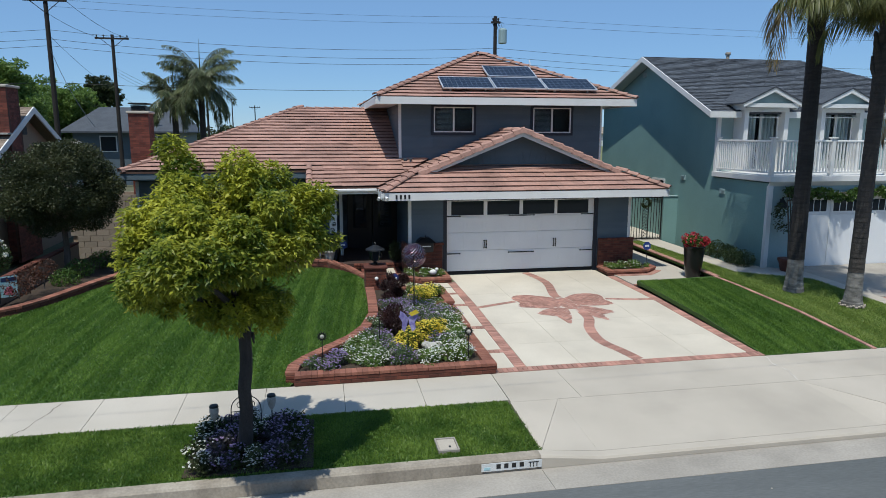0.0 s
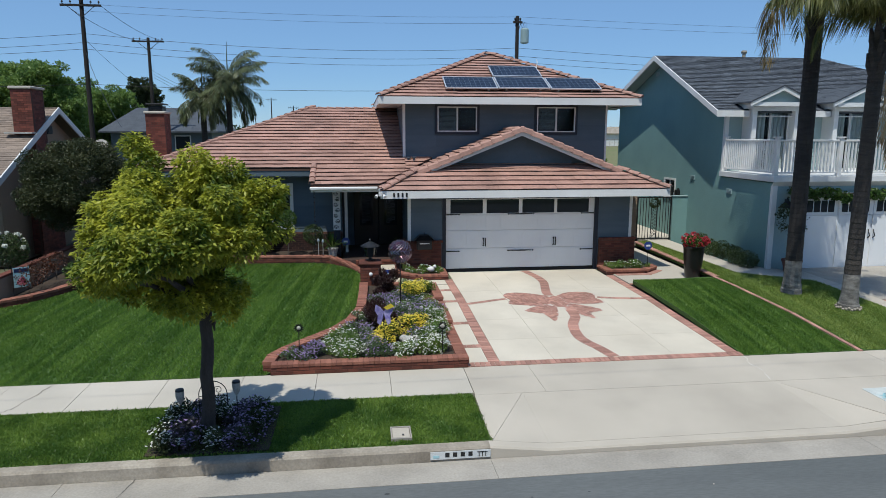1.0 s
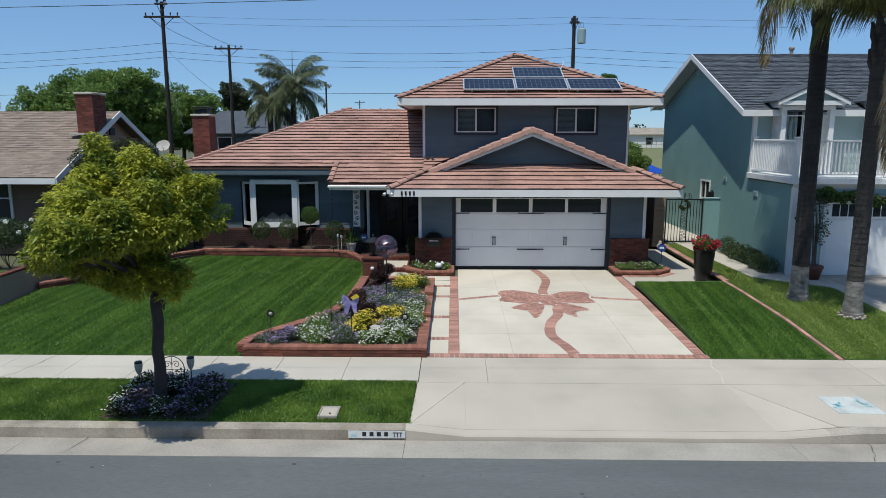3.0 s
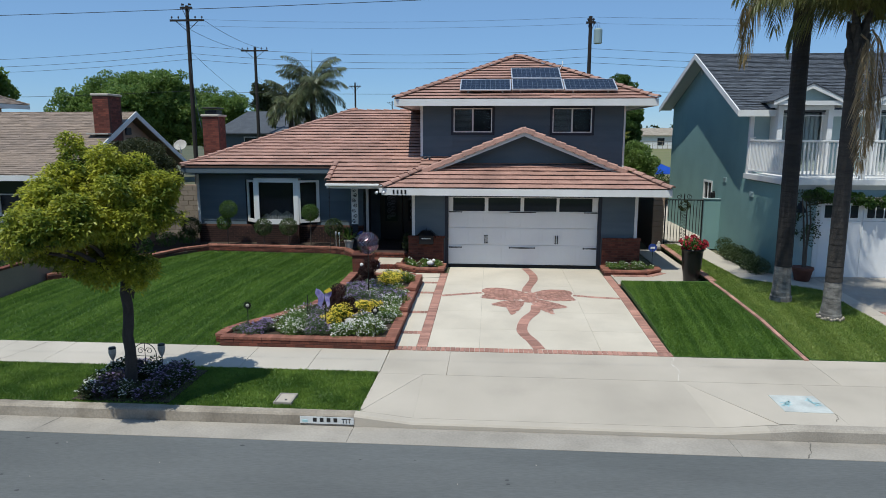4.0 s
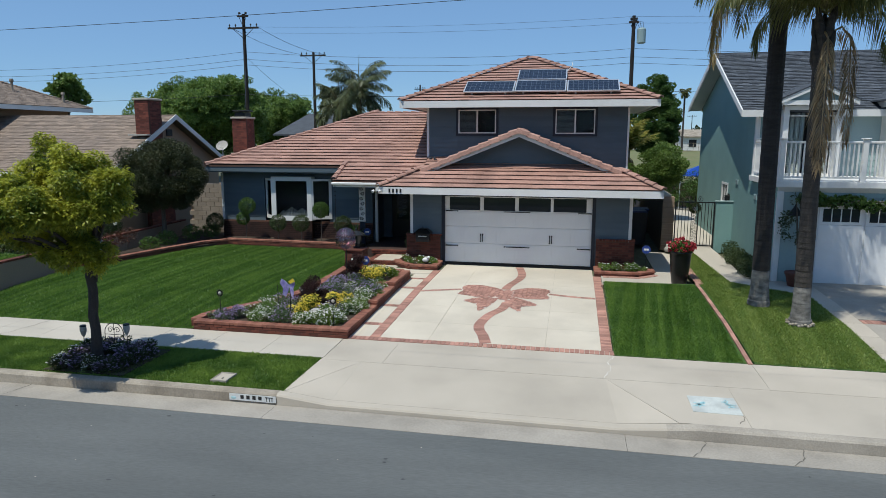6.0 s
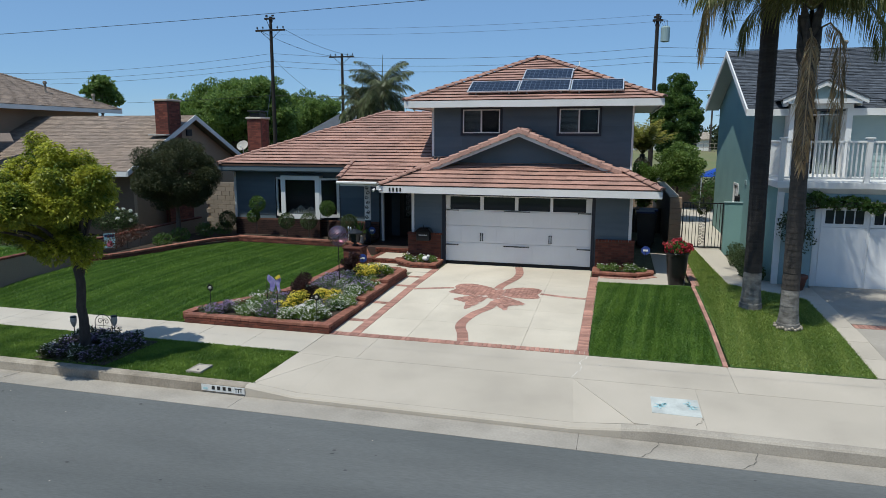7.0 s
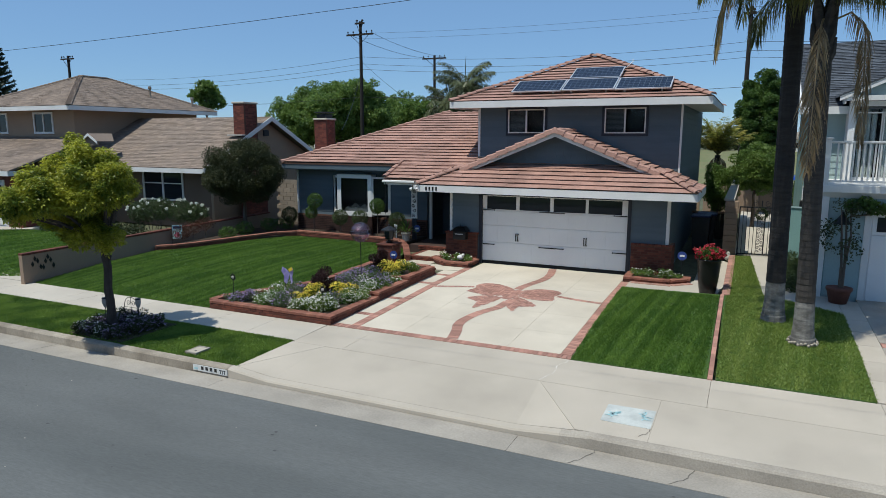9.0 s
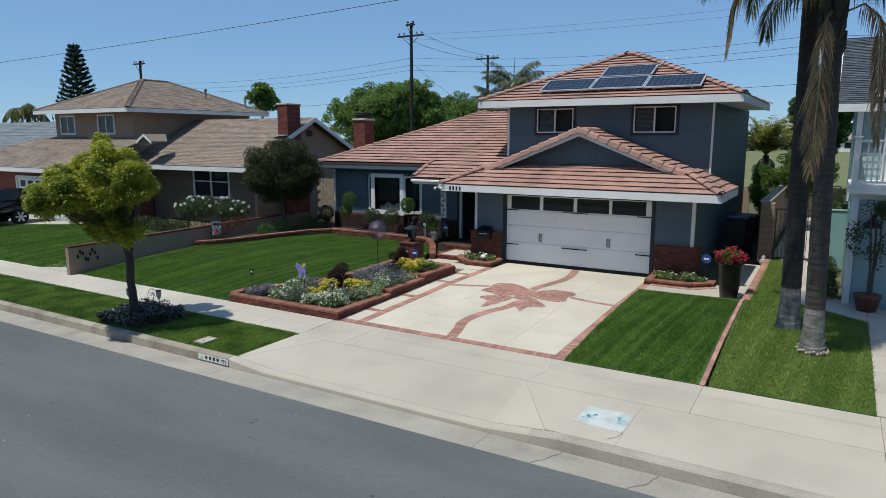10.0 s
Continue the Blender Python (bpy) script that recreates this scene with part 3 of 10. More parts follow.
paving("panel", [[(8.51, -8.24), (16, -8.24), (16, -5.47), (8.51, -5.47)]], lawn_h, 0.0, 0.1, M["gutter"], "", parent=ndrive)
paving("panel", [[(8.51, -5.13), (16, -5.13), (16, -1.5), (8.51, -1.5)]], lawn_h, 0.0, 0.1, M["gutter"], "", parent=ndrive)
for a, b in zip(np.arange(-8.24, -2.6, 0.92), np.arange(-7.32, -1.6, 0.92)):
    paving("edge_slab", [rect(8.06, 8.5, a + 0.004, b - 0.004)], lawn_h, 0.006, 0.1, M["apron"], "", parent=ndrive)
paving("gate_walk", [rect(5.5, 7.6, 4.2, 11.2), rect(5.5, 12.0, 11.21, 18.9)], lawn_h, 0.0, 0.1, M["concrete"], "concrete yard walk behind the gate")
paving("tan_house_driveway", [rect(-35, -27.8, -8.24, -2.0), [(-27.8, -4.4), (-23.5, -2.1), (-23.5, -1.2), (-27.8, -3.2)]], lawn_h, 0.01, 0.1, M["concrete"], "concrete driveway of the tan house")
paving("tan_house_path", [rect(-16.2, -14.12, -8.24, -7.7)], lawn_h, 0.0, 0.1, M["concrete"], "short concrete path beside the low wall")


# lawns: turf base plus blades
def inside(poly, px, py):
    res = np.zeros(len(px), bool)
    n = len(poly)
    for i in range(n):
        x0, y0 = poly[i]
        x1, y1 = poly[(i + 1) % n]
        hit = ((y0 > py) != (y1 > py)) & (px < (x1 - x0) * (py - y0) / (y1 - y0 + 1e-12) + x0)
        res ^= hit
    return res


def lawn(name, poly, convex, height, per_m2, tall, material, label, seed, width=0.0095):
    bm = bmesh.new()
    for c in convex:
        sheet(bm, c, height, -0.008, 0.1)
    base = tagged(part(name, bm, M["turf"]), label, "lawn", kind="structure")
    rng = np.random.default_rng(seed)
    xs, ys = [p[0] for p in poly], [p[1] for p in poly]
    n = int((max(xs) - min(xs)) * (max(ys) - min(ys)) * per_m2)
    px, py = rng.uniform(min(xs), max(xs), n), rng.uniform(min(ys), max(ys), n)
    ok = inside(poly, px, py)
    px, py = px[ok], py[ok]
    n = len(px)
    pz = np.interp(py, [k[0] for k in height_table(height)], [k[1] for k in height_table(height)])
    ang = rng.uniform(0, 2 * math.pi, n)
    # mower stripes lay the blades one way, then the other
    stripe = np.sign(np.sin((px - 0.1 * py) * 2 * math.pi / 1.04))
    px, py = px + rng.normal(0, 0.018, n), py + rng.normal(0, 0.018, n)
    h = tall * rng.uniform(0.5, 1.15, n)
    lean_x = rng.normal(0, 0.6, n) * h + stripe * 0.08 * h
    lean_y = rng.normal(0, 0.6, n) * h + stripe * 0.16 * h
    w = width * rng.uniform(0.7, 1.4, n)
    dx, dy = np.cos(ang) * w, np.sin(ang) * w
    v = np.empty((n, 3, 3), np.float32)
    v[:, 0] = np.stack([px - dx, py - dy, pz - 0.004], 1)
    v[:, 1] = np.stack([px + dx, py + dy, pz - 0.004], 1)
    v[:, 2] = np.stack([px + lean_x, py + lean_y, pz + h], 1)
    np_mesh("grass", v.reshape(-1, 3), np.arange(3 * n).reshape(n, 3), material, base)["kind"] = "stuff"
    return base


def height_table(height):
    return LAWN if height is lawn_h else DRIVE


BED_CURVE = [(-6.95, -8.05), (-6.95, -7.7), (-6.75, -7.35), (-6.3, -6.85), (-5.8, -6.3), (-5.45, -5.7), (-5.25, -5.0), (-5.18, -4.2), (-5.16, -3.2), (-5.16, -1.0)]
BACK_CURVE = [(-5.6, 0.55), (-6.2, 0.95), (-11.2, 1.15), (-11.8, 0.6), (-12.5, -0.9), (-13.1, -2.4), (-13.95, -3.75)]
lawn("lawn", [(-13.95, -8.24), (-6.95, -8.24)] + BED_CURVE + BACK_CURVE + [(-13.95, -4.3)],
     [[(-13.95, -8.24), (-6.95, -8.24), (-5.3, -5.2), (-5.1, -1.0), (-5.6, 0.6), (-6.2, 1.0), (-11.4, 1.3), (-13.95, -2.0)]], lawn_h, 3000, 0.038, M["grass"],
     "freshly mown deep green front lawn", 3)
lawn("lawn", rect(2.78, 5.28, -8.22, -2.5), [[(2.76, -8.24), (5.35, -8.24), (5.3, -2.3), (2.76, -2.5)]], lawn_h, 4200, 0.036, M["grass"], "striped dark green lawn beside the driveway", 4)
lawn("lawn", [(5.5, -8.22), (8.05, -8.22), (8.05, -3.15), (6.35, -1.9), (6.0, 3.7), (5.5, 3.7), (5.48, -1.5)], [[(5.5, -8.24), (8.055, -8.24), (8.055, -3.15), (6.35, -1.9), (6.0, 3.8), (5.4, 3.8), (5.4, -2)]],
     lawn_h, 3600, 0.038, M["grass_dry"], "paler grass strip under two palm trees", 5)
lawn("lawn", [(-20, -11.32), (-3.2, -11.32), (-3.2, -9.52), (-20, -9.52)], [rect(-20, -3.2, -11.33, -9.51)], lawn_h, 5200, 0.034, M["grass_park"], "grass parkway strip between kerb and pavement", 6)
lawn("lawn", [(-27.7, -8.22), (-16.2, -8.22), (-14.2, -7.6), (-14.2, -2.2), (-23.4, -2.2), (-27.7, -4.5), (-27.7, -8.22)], [[(-27.7, -8.22), (-16.25, -8.22), (-14.2, -7.65), (-14.2, -1), (-23.4, -2.2), (-27.7, -4.5)]], lawn_h, 900, 0.05, M["grass"],
     "green front lawn of the tan house", 7, 0.02)

# ---- roofs ----
def roof_tiles(parent, origin, u, v, poly, name, tile_w, tile_d, lift, thick, objects, materials, seed, stuff_name):
    """Courses of flat tiles on one roof plane. poly: plan of the plane in (u, v) metres, convex, counter-clockwise.
    Whole tiles up to the count given are objects that share one mesh; cut ones and the rest are joined."""
    origin, u, v = Vector(origin), Vector(u).normalized(), Vector(v).normalized()
    n = u.cross(v).normalized()
    rng = random.Random(seed)
    shared = None
    if objects:
        bm = bmesh.new()
        tile_solid(bm, rect(0.001, tile_w - 0.001, 0, tile_d + 0.03), lambda p: (p[0], p[1], 0), Vector((0, 0, 1)), tile_d, lift, thick)
        shared = bpy.data.meshes.new(name)
        bmesh.ops.recalc_face_normals(bm, faces=bm.faces)
        bm.to_mesh(shared)
        bm.free()
        shared.materials.append(materials[0])
    us, vs = [p[0] for p in poly], [p[1] for p in poly]
    join = bmesh.new()
    r, count = 0, 0
    while r * tile_d < max(vs):
        v0 = r * tile_d
        x = min(us) - tile_w * (0.5 if r % 2 else 0.0) - rng.uniform(0, 0.06)
        while x < max(us):
            q = rect(x + 0.001, x + tile_w - 0.001, v0, v0 + tile_d + 0.03)
            c = clip_poly(q, poly)
            if len(c) >= 3:
                full = abs(area2(c) - area2(q)) < 1e-5
                if full and count < objects:
                    ob = new(name, shared)
                    wob = rng.uniform(-0.004, 0.006)
                    o = origin + u * x + v * v0 + n * wob
                    ob.matrix_basis = Matrix(((u.x, v.x, n.x, o.x), (u.y, v.y, n.y, o.y), (u.z, v.z, n.z, o.z), (0, 0, 0, 1)))
                    ob.parent = parent
                    count += 1
                elif area2(c) > 0.002:
                    wob = rng.uniform(-0.004, 0.006)
                    tile_solid(join, c, lambda p: tuple(origin + u * p[0] + v * p[1] + n * wob), n, tile_d, lift, thick, v0)
            x += tile_w
        r += 1
    if len(join.verts):
        ob = part(stuff_name, join, materials[1], parent)
        ob["kind"] = "stuff"
    else:
        join.free()


def tile_solid(bm, c, place, n, tile_d, lift, thick, v0=0.0):
    top, low = [], []
    for p in c:
        f = min(max((p[1] - v0) / tile_d, 0), 1.1)
        b = Vector(place(p)) + n * (lift * (1 - f))
        low.append(bm.verts.new(b))
        top.append(bm.verts.new(b + n * thick))
    bm.faces.new(top)
    for i in range(len(c)):
        j = (i + 1) % len(c)
        bm.faces.new((low[i], low[j], top[j], top[i]))


def ridge_caps(parent, a, b, material, name="ridge_tile", step=0.36, r=0.13, drop=0.0, high=0.62):
    """Half-round overlapping caps along a hip or ridge from the low end a to b; one shared mesh."""
    a, b = Vector(a), Vector(b)
    d = (b - a).normalized()
    side = d.cross(Vector((0, 0, 1))).normalized()
    up = side.cross(d)
    bm = bmesh.new()
    segs = 6
    rings = []
    for t, rad, lift in ((0, r * 1.06, 0.045), (step + 0.05, r * 0.92, 0.01)):
        rings.append([(bm.verts.new((t, math.cos(math.pi * k / segs) * rad, math.sin(math.pi * k / segs) * rad * high + lift - drop * (k in (0, segs)))),
                       bm.verts.new((t, math.cos(math.pi * k / segs) * rad * 0.8, math.sin(math.pi * k / segs) * rad * high * 0.65 + lift - 0.01 - drop * (k in (0, segs))))) for k in range(segs + 1)])
    for k in range(segs):
        bm.faces.new((rings[0][k][0], rings[0][k + 1][0], rings[1][k + 1][0], rings[1][k][0]))
        bm.faces.new((rings[0][k][0], rings[0][k][1], rings[0][k + 1][1], rings[0][k + 1][0]))
    me = bpy.data.meshes.new(name)
    bmesh.ops.recalc_face_normals(bm, faces=bm.faces)
    bm.to_mesh(me)
    bm.free()
    me.materials.append(material)
    k = 0
    L = (b - a).length
    while k * step < L - 0.05:
        o = a + d * (k * step)
        ob = new(name, me)
        ob.matrix_basis = Matrix(((d.x, side.x, up.x, o.x), (d.y, side.y, up.y, o.y), (d.z, side.z, up.z, o.z), (0, 0, 0, 1)))
        ob.parent = parent
        k += 1


def roof_plane(parent, corners, eave, rise, material, tile, mats, objects=300, seed=1, underlay=0.06, stuff_name="tile_course"):
    """corners: plan polygon with heights (3D, planar, convex). eave: origin at the eave. rise: direction up the slope in plan."""
    o = Vector(eave)
    up = Vector((rise[0], rise[1], rise[2])).normalized()
    hor = Vector((rise[1], -rise[0], 0)).normalized()
    poly = [((Vector(p) - o).dot(hor), (Vector(p) - o).dot(up)) for p in corners]
    if area2(poly) < 0:
        poly = poly[::-1]
    bm = bmesh.new()
    slab(bm, [Vector(p) - Vector((0, 0, 0.01)) for p in corners], (0, 0, -underlay))
    part("roof_deck", bm, material, parent)
    w, d, lift, thick = tile
    roof_tiles(parent, o, hor, up, poly, "tile", w, d, lift, thick, objects, mats, seed, stuff_name)


CLAY = (0.36, 0.29, 0.042, 0.016)
S = 0.41


def siding(rows, u0, u1, z0, z1, at, axis, out, course=0.19, proud=0.024, depth=0.12):
    """Lapped boards over a wall face. axis 'x': face runs along x at y = at; out: sign of the outward normal."""
    z = z0
    while z < z1 - 0.01:
        t = min(z + course, z1)
        a, b, c = at + out * proud, at + out * 0.003, at - out * 0.015
        if axis == "x":
            rows.append(((u0, a, z), (u1, a, z), (u1, b, t), (u0, b, t), (u0, c, z), (u1, c, z), (u1, c, t), (u0, c, t)))
        else:
            rows.append(((a, u0, z), (a, u1, z), (b, u1, t), (b, u0, t), (c, u0, z), (c, u1, z), (c, u1, t), (c, u0, t)))
        z = t
    d0, d1 = sorted((at - out * 0.012, at - out * depth))
    rows.append((u0, u1, d0, d1, z0, z1) if axis == "x" else (d0, d1, u0, u1, z0, z1))


def wall_part(rows, parent, material):
    """A wall with its boards as pieces."""
    wall = part("wall", boxes(*[r for r in rows if len(r) == 6]), material, parent)
    for r in rows:
        if len(r) == 8:
            bm = bmesh.new()
            v = [bm.verts.new(q) for q in r]
            for f in ((0, 1, 2, 3), (7, 6, 5, 4), (0, 4, 5, 1), (1, 5, 6, 2), (2, 6, 7, 3), (3, 7, 4, 0)):
                bm.faces.new([v[k] for k in f])
            part("board", bm, material, wall)
    return wall


def slider_window(parent, x0, x1, z0, z1, y, trim_mat, frame_mat, blind=False):
    """Two-pane sliding window with a wide trim, set in a wall that faces -y."""
    w = part("window", boxes((x0 - 0.09, x0, y - 0.035, y + 0.05, z0 - 0.09, z1 + 0.09), (x1, x1 + 0.09, y - 0.035, y + 0.05, z0 - 0.09, z1 + 0.09),
                             (x0, x1, y - 0.035, y + 0.05, z0 - 0.09, z0), (x0, x1, y - 0.035, y + 0.05, z1, z1 + 0.09)), trim_mat, parent)
    xm, t = (x0 + x1) / 2, 0.036
    part("window_frame", boxes((x0, x0 + t, y - 0.045, y + 0.03, z0, z1), (x1 - t, x1, y - 0.045, y + 0.03, z0, z1), (x0 + t, x1 - t, y - 0.045, y + 0.03, z0, z0 + t),
                               (x0 + t, x1 - t, y - 0.045, y + 0.03, z1 - t, z1), (xm - t * 0.7, xm + t * 0.7, y - 0.048, y + 0.03, z0 + t, z1 - t)), frame_mat, w, "white window frame")
    for a, b in ((x0 + t, xm - t * 0.7), (xm + t * 0.7, x1 - t)):
        part("pane", boxes((a, b, y - 0.012, y - 0.004, z0 + t, z1 - t)), M["clear"], w).visible_shadow = False
    # slatted blind behind one leaf, added dark box stands in for the unlit room
    bm = bmesh.new()
    zb = z0 + t + 0.02
    while zb < z1 - t:
        slab(bm, [(x0 + t, y + 0.06, zb), (xm - 0.01, y + 0.06, zb), (xm - 0.01, y + 0.075, zb + 0.032), (x0 + t, y + 0.075, zb + 0.032)], (0, 0.003, 0))
        zb += 0.042
    part("blind", bm, M["blind"], w, "pale slatted blind")["kind"] = "stuff"
    bm = boxes((x0 - 0.05, x1 + 0.05, y + 0.4, y + 0.45, z0 - 0.08, z1 + 0.08), (x0 - 0.08, x0 - 0.05, y + 0.145, y + 0.45, z0 - 0.08, z1 + 0.08), (x1 + 0.05, x1 + 0.08, y + 0.145, y + 0.45, z0 - 0.08, z1 + 0.08), (x0 - 0.05, x1 + 0.05, y + 0.145, y + 0.4, z0 - 0.08, z0 - 0.05), (x0 - 0.05, x1 + 0.05, y + 0.145, y + 0.4, z1 + 0.05, z1 + 0.08))
    part("room_lining", bm, M["navy"], w)
    return w


# ---- the blue-grey house ----
house = thing("house", (0, 0, 0), "two-storey blue-grey sided house with clay tile roof and solar panels", "house")

# lower walls
rows = []
siding(rows, -3.55, -2.55, 1.3, 2.86, 0.0, "x", -1)
siding(rows, 2.55, 3.6, 1.3, 2.86, 0.0, "x", -1)
siding(rows, -2.55, 2.55, 2.8, 2.9, 0.0, "x", -1)
wall_part(rows, house, M["siding"])
rows = []
siding(rows, 0.12, 2.55, 0.35, 2.85, 3.62, "y", 1)
siding(rows, 2.55, 12.0, 0.35, 5.75, 3.62, "y", 1)
wall_part(rows, house, M["siding"])
rows = []
siding(rows, 0.12, 3.6, 0.5, 3.0, -3.57, "y", -1)
wall_part(rows, house, M["siding"])
# plain lower part behind the brick
part("wall", boxes((-3.55, -2.55, 0.0, 0.12, 0.25, 1.3), (2.55, 3.6, 0.0, 0.12, 0.25, 1.3)), M["siding"], house)
# garage interior back wall and floor keep the door backed
part("wall", boxes((-3.4, 3.5, 5.9, 6.0, 0.3, 3.0), (-3.4, 3.5, 0.2, 5.9, 0.3, 0.4)), M["siding"], house)
# left wing front wall, brick foot is added with the bricks
rows = []
siding(rows, -12.0, -10.2, 1.3, 3.25, 2.45, "x", -1)
siding(rows, -7.5, -5.75, 1.3, 3.25, 2.45, "x", -1)
siding(rows, -10.2, -7.5, 3.02, 3.25, 2.45, "x", -1)
wall_part(rows, house, M["siding"])
rows = []
siding(rows, 2.57, 11.5, 0.4, 3.25, -12.0, "y", -1)
wall_part(rows, house, M["siding"])
part("wall", boxes((-12.0, -5.75, 2.45, 2.57, 0.4, 1.3)), M["siding"], house)
# entry recess
rows = []
siding(rows, 2.57, 3.9, 0.5, 3.2, -5.75, "y", 1)
siding(rows, -5.85, -3.6, 0.5, 3.2, 3.9, "x", -1)
wall_part(rows, house, M["siding"])
# upper storey
rows = []
siding(rows, -3.55, -2.46, 3.3, 5.75, 2.52, "x", -1)
siding(rows, -1.0, 1.06, 3.3, 5.75, 2.52, "x", -1)
siding(rows, 2.52, 3.6, 3.3, 5.75, 2.52, "x", -1)
for a, b in ((-2.46, -1.0), (1.06, 2.52)):
    siding(rows, a, b, 3.3, 4.72, 2.52, "x", -1)
    siding(rows, a, b, 5.66, 5.75, 2.52, "x", -1)
wall_part(rows, house, M["siding"])
rows = []
siding(rows, 2.64, 9.6, 3.3, 5.75, -3.57, "y", -1)
wall_part(rows, house, M["siding"])
part("wall", boxes((-3.5, 3.55, 9.6, 9.75, 0.4, 5.75), (-12.0, -3.5, 11.5, 11.65, 0.4, 3.25)), M["siding"], house)
# corner boards
for x0, x1, y0, y1, z0, z1 in ((-3.65, -3.55, -0.02, 0.1, 1.3, 2.87), (3.6, 3.70, -0.02, 0.1, 1.3, 2.87), (-3.62, -3.53, 2.49, 2.6, 3.35, 5.7), (3.60, 3.665, 2.485, 2.53, 3.3, 5.7),
                               (-12.06, -11.96, 2.42, 2.52, 0.9, 3.2)):
    part("corner_board", boxes((x0, x1, y0, y1, z0, z1), bevel=0.006), M["white"], house, "white corner board")

# windows of the upper storey
slider_window(house, -2.42, -1.04, 4.76, 5.61, 2.50, M["navy"], M["white"])
slider_window(house, 1.10, 2.48, 4.75, 5.61, 2.50, M["navy"], M["white"])

# garage roof: left and right slopes, Dutch gable and front skirt
garage_roof = part("roof", boxes((-0.08, 0.08, 0.4, 2.5, 4.70, 4.80)), M["underlay"], house, "terracotta flat clay tiles in long courses")
zl = lambda x: 3.0 + 0.4576 * (4.5 - abs(x))
zg = lambda x: 2.99 + S * (4.5 - abs(x))
S2 = 0.4576
roof_plane(garage_roof, [(-4.5, -0.95, 3.0), (4.5, -0.95, 3.0), (3.25, 0.3, 3.572), (-3.25, 0.3, 3.572)], (-4.5, -0.95, 3.0), (0, 1, S2), M["underlay"], CLAY, (M["tile"], M["tile_joined"]), 150, 11)
roof_plane(garage_roof, [(4.5, -0.95, zl(4.5)), (4.5, 2.5, zl(4.5)), (3.25, 2.5, zl(3.25)), (3.25, 0.3, zl(3.25))], (4.5, -0.95, 3.0), (-1, 0, S2), M["underlay"], CLAY, (M["tile"], M["tile_joined"]), 30, 12)
roof_plane(garage_roof, [(3.25, 0.14, zg(3.25)), (3.25, 2.5, zg(3.25)), (0, 2.5, zg(0)), (0, 0.14, zg(0))], (3.25, 0.14, zg(3.25)), (-1, 0, S), M["underlay"], CLAY, (M["tile"], M["tile_joined"]), 60, 13)
roof_plane(garage_roof, [(-3.25, 0.14, zg(3.25)), (0, 0.14, zg(0)), (0, 2.5, zg(0)), (-2.52, 2.5, zg(2.52)), (-3.25, 1.77, zg(3.25))], (-3.25, 2.5, zg(3.25)), (1, 0, S), M["underlay"], CLAY, (M["tile"], M["tile_joined"]), 60, 14)
roof_plane(garage_roof, [(-4.5, -0.95, zl(4.5)), (-3.25, 0.3, zl(3.25)), (-3.25, 1.77, zl(3.25)), (-4.5, 0.535, zl(4.5))], (-4.5, 2.5, zl(4.5)), (1, 0, S2), M["underlay"], CLAY, (M["tile"], M["tile_joined"]), 20, 15)
for a, b in (((-4.5, -0.95, 3.02), (-3.27, 0.28, 3.60)), ((4.5, -0.95, 3.02), (3.27, 0.28, 3.60))):
    ridge_caps(garage_roof, a, b, M["tile"])
# rake tiles hang over the edge of the gable
for a, b in (((-3.3, 0.17, 3.47), (0, 0.17, 4.82)), ((3.3, 0.17, 3.47), (0, 0.17, 4.82))):
    ridge_caps(garage_roof, a, b, M["tile"], r=0.14, drop=0.085)
ridge_caps(garage_roof, (0, 2.5, 4.80), (0, 0.3, 4.80), M["tile"])
roof_plane(garage_roof, [(-3.25, 0.3, 3.572), (3.25, 0.3, 3.572), (2.9, 0.65, 3.716), (-2.9, 0.65, 3.716)], (-3.25, 0.3, 3.572), (0, 1, S), M["underlay"], CLAY, (M["tile"], M["tile_joined"]), 0, 16)
# gable wall, shingled, with rake boards
bm = bmesh.new()
zz = 3.55
k = 0
while zz < 4.85:
    half = max((4.80 - zz) / S - 0.05, 0.03)
    half2 = max((4.80 - min(zz + 0.16, 4.80)) / S - 0.05, 0.02)
    slab(bm, [(-half, 0.60, zz), (half, 0.60, zz), (half2, 0.612, min(zz + 0.16, 4.80)), (-half2, 0.612, min(zz + 0.16, 4.80))], (0, 0.12, 0))
    xx = -half + 0.05 + 0.06 * (k % 2)
    while xx < half2 - 0.06:
        box(bm, xx, xx + 0.011, 0.594, 0.605, zz + 0.012, min(zz + 0.15, 4.8))
        xx += 0.16 + 0.05 * ((k * 7 + int(xx * 13)) % 3)
    zz += 0.16
    k += 1
part("gable_wall", bm, M["siding"], house)
for sgn in (-1, 1):
    bm = bmesh.new()
    slab(bm, [(sgn * 3.35, 0.115, 3.44), (0, 0.115, 4.80), (0, 0.115, 4.63), (sgn * 3.35, 0.115, 3.30)], (0, 0.05, 0))
    part("rake_board", bm, M["white"], house, "white rake board")

for sgn in (-1, 1):
    bm = bmesh.new()
    slab(bm, [(sgn * 3.3, 0.19, 3.38), (0, 0.19, 4.72), (0, 0.62, 4.72), (sgn * 3.3, 0.62, 3.38)], (0, 0, -0.02))
    part("soffit", bm, M["siding"], house)
# fascia and soffit of the garage eave
part("fascia", boxes((-4.5, 4.5, -0.955, -0.90, 2.785, 3.01), (4.47, 4.52, -0.90, 2.5, 2.785, 3.01), (-4.52, -4.47, -0.90, 0.55, 2.785, 3.01)), M["white"], house, "white painted fascia board")
part("soffit", boxes((-4.44, 4.44, -0.88, -0.035, 2.80, 2.83), (3.63, 4.44, -0.035, 2.5, 2.80, 2.83), (-4.44, -3.6, -0.035, 2.4, 2.80, 2.83)), M["white"], house)

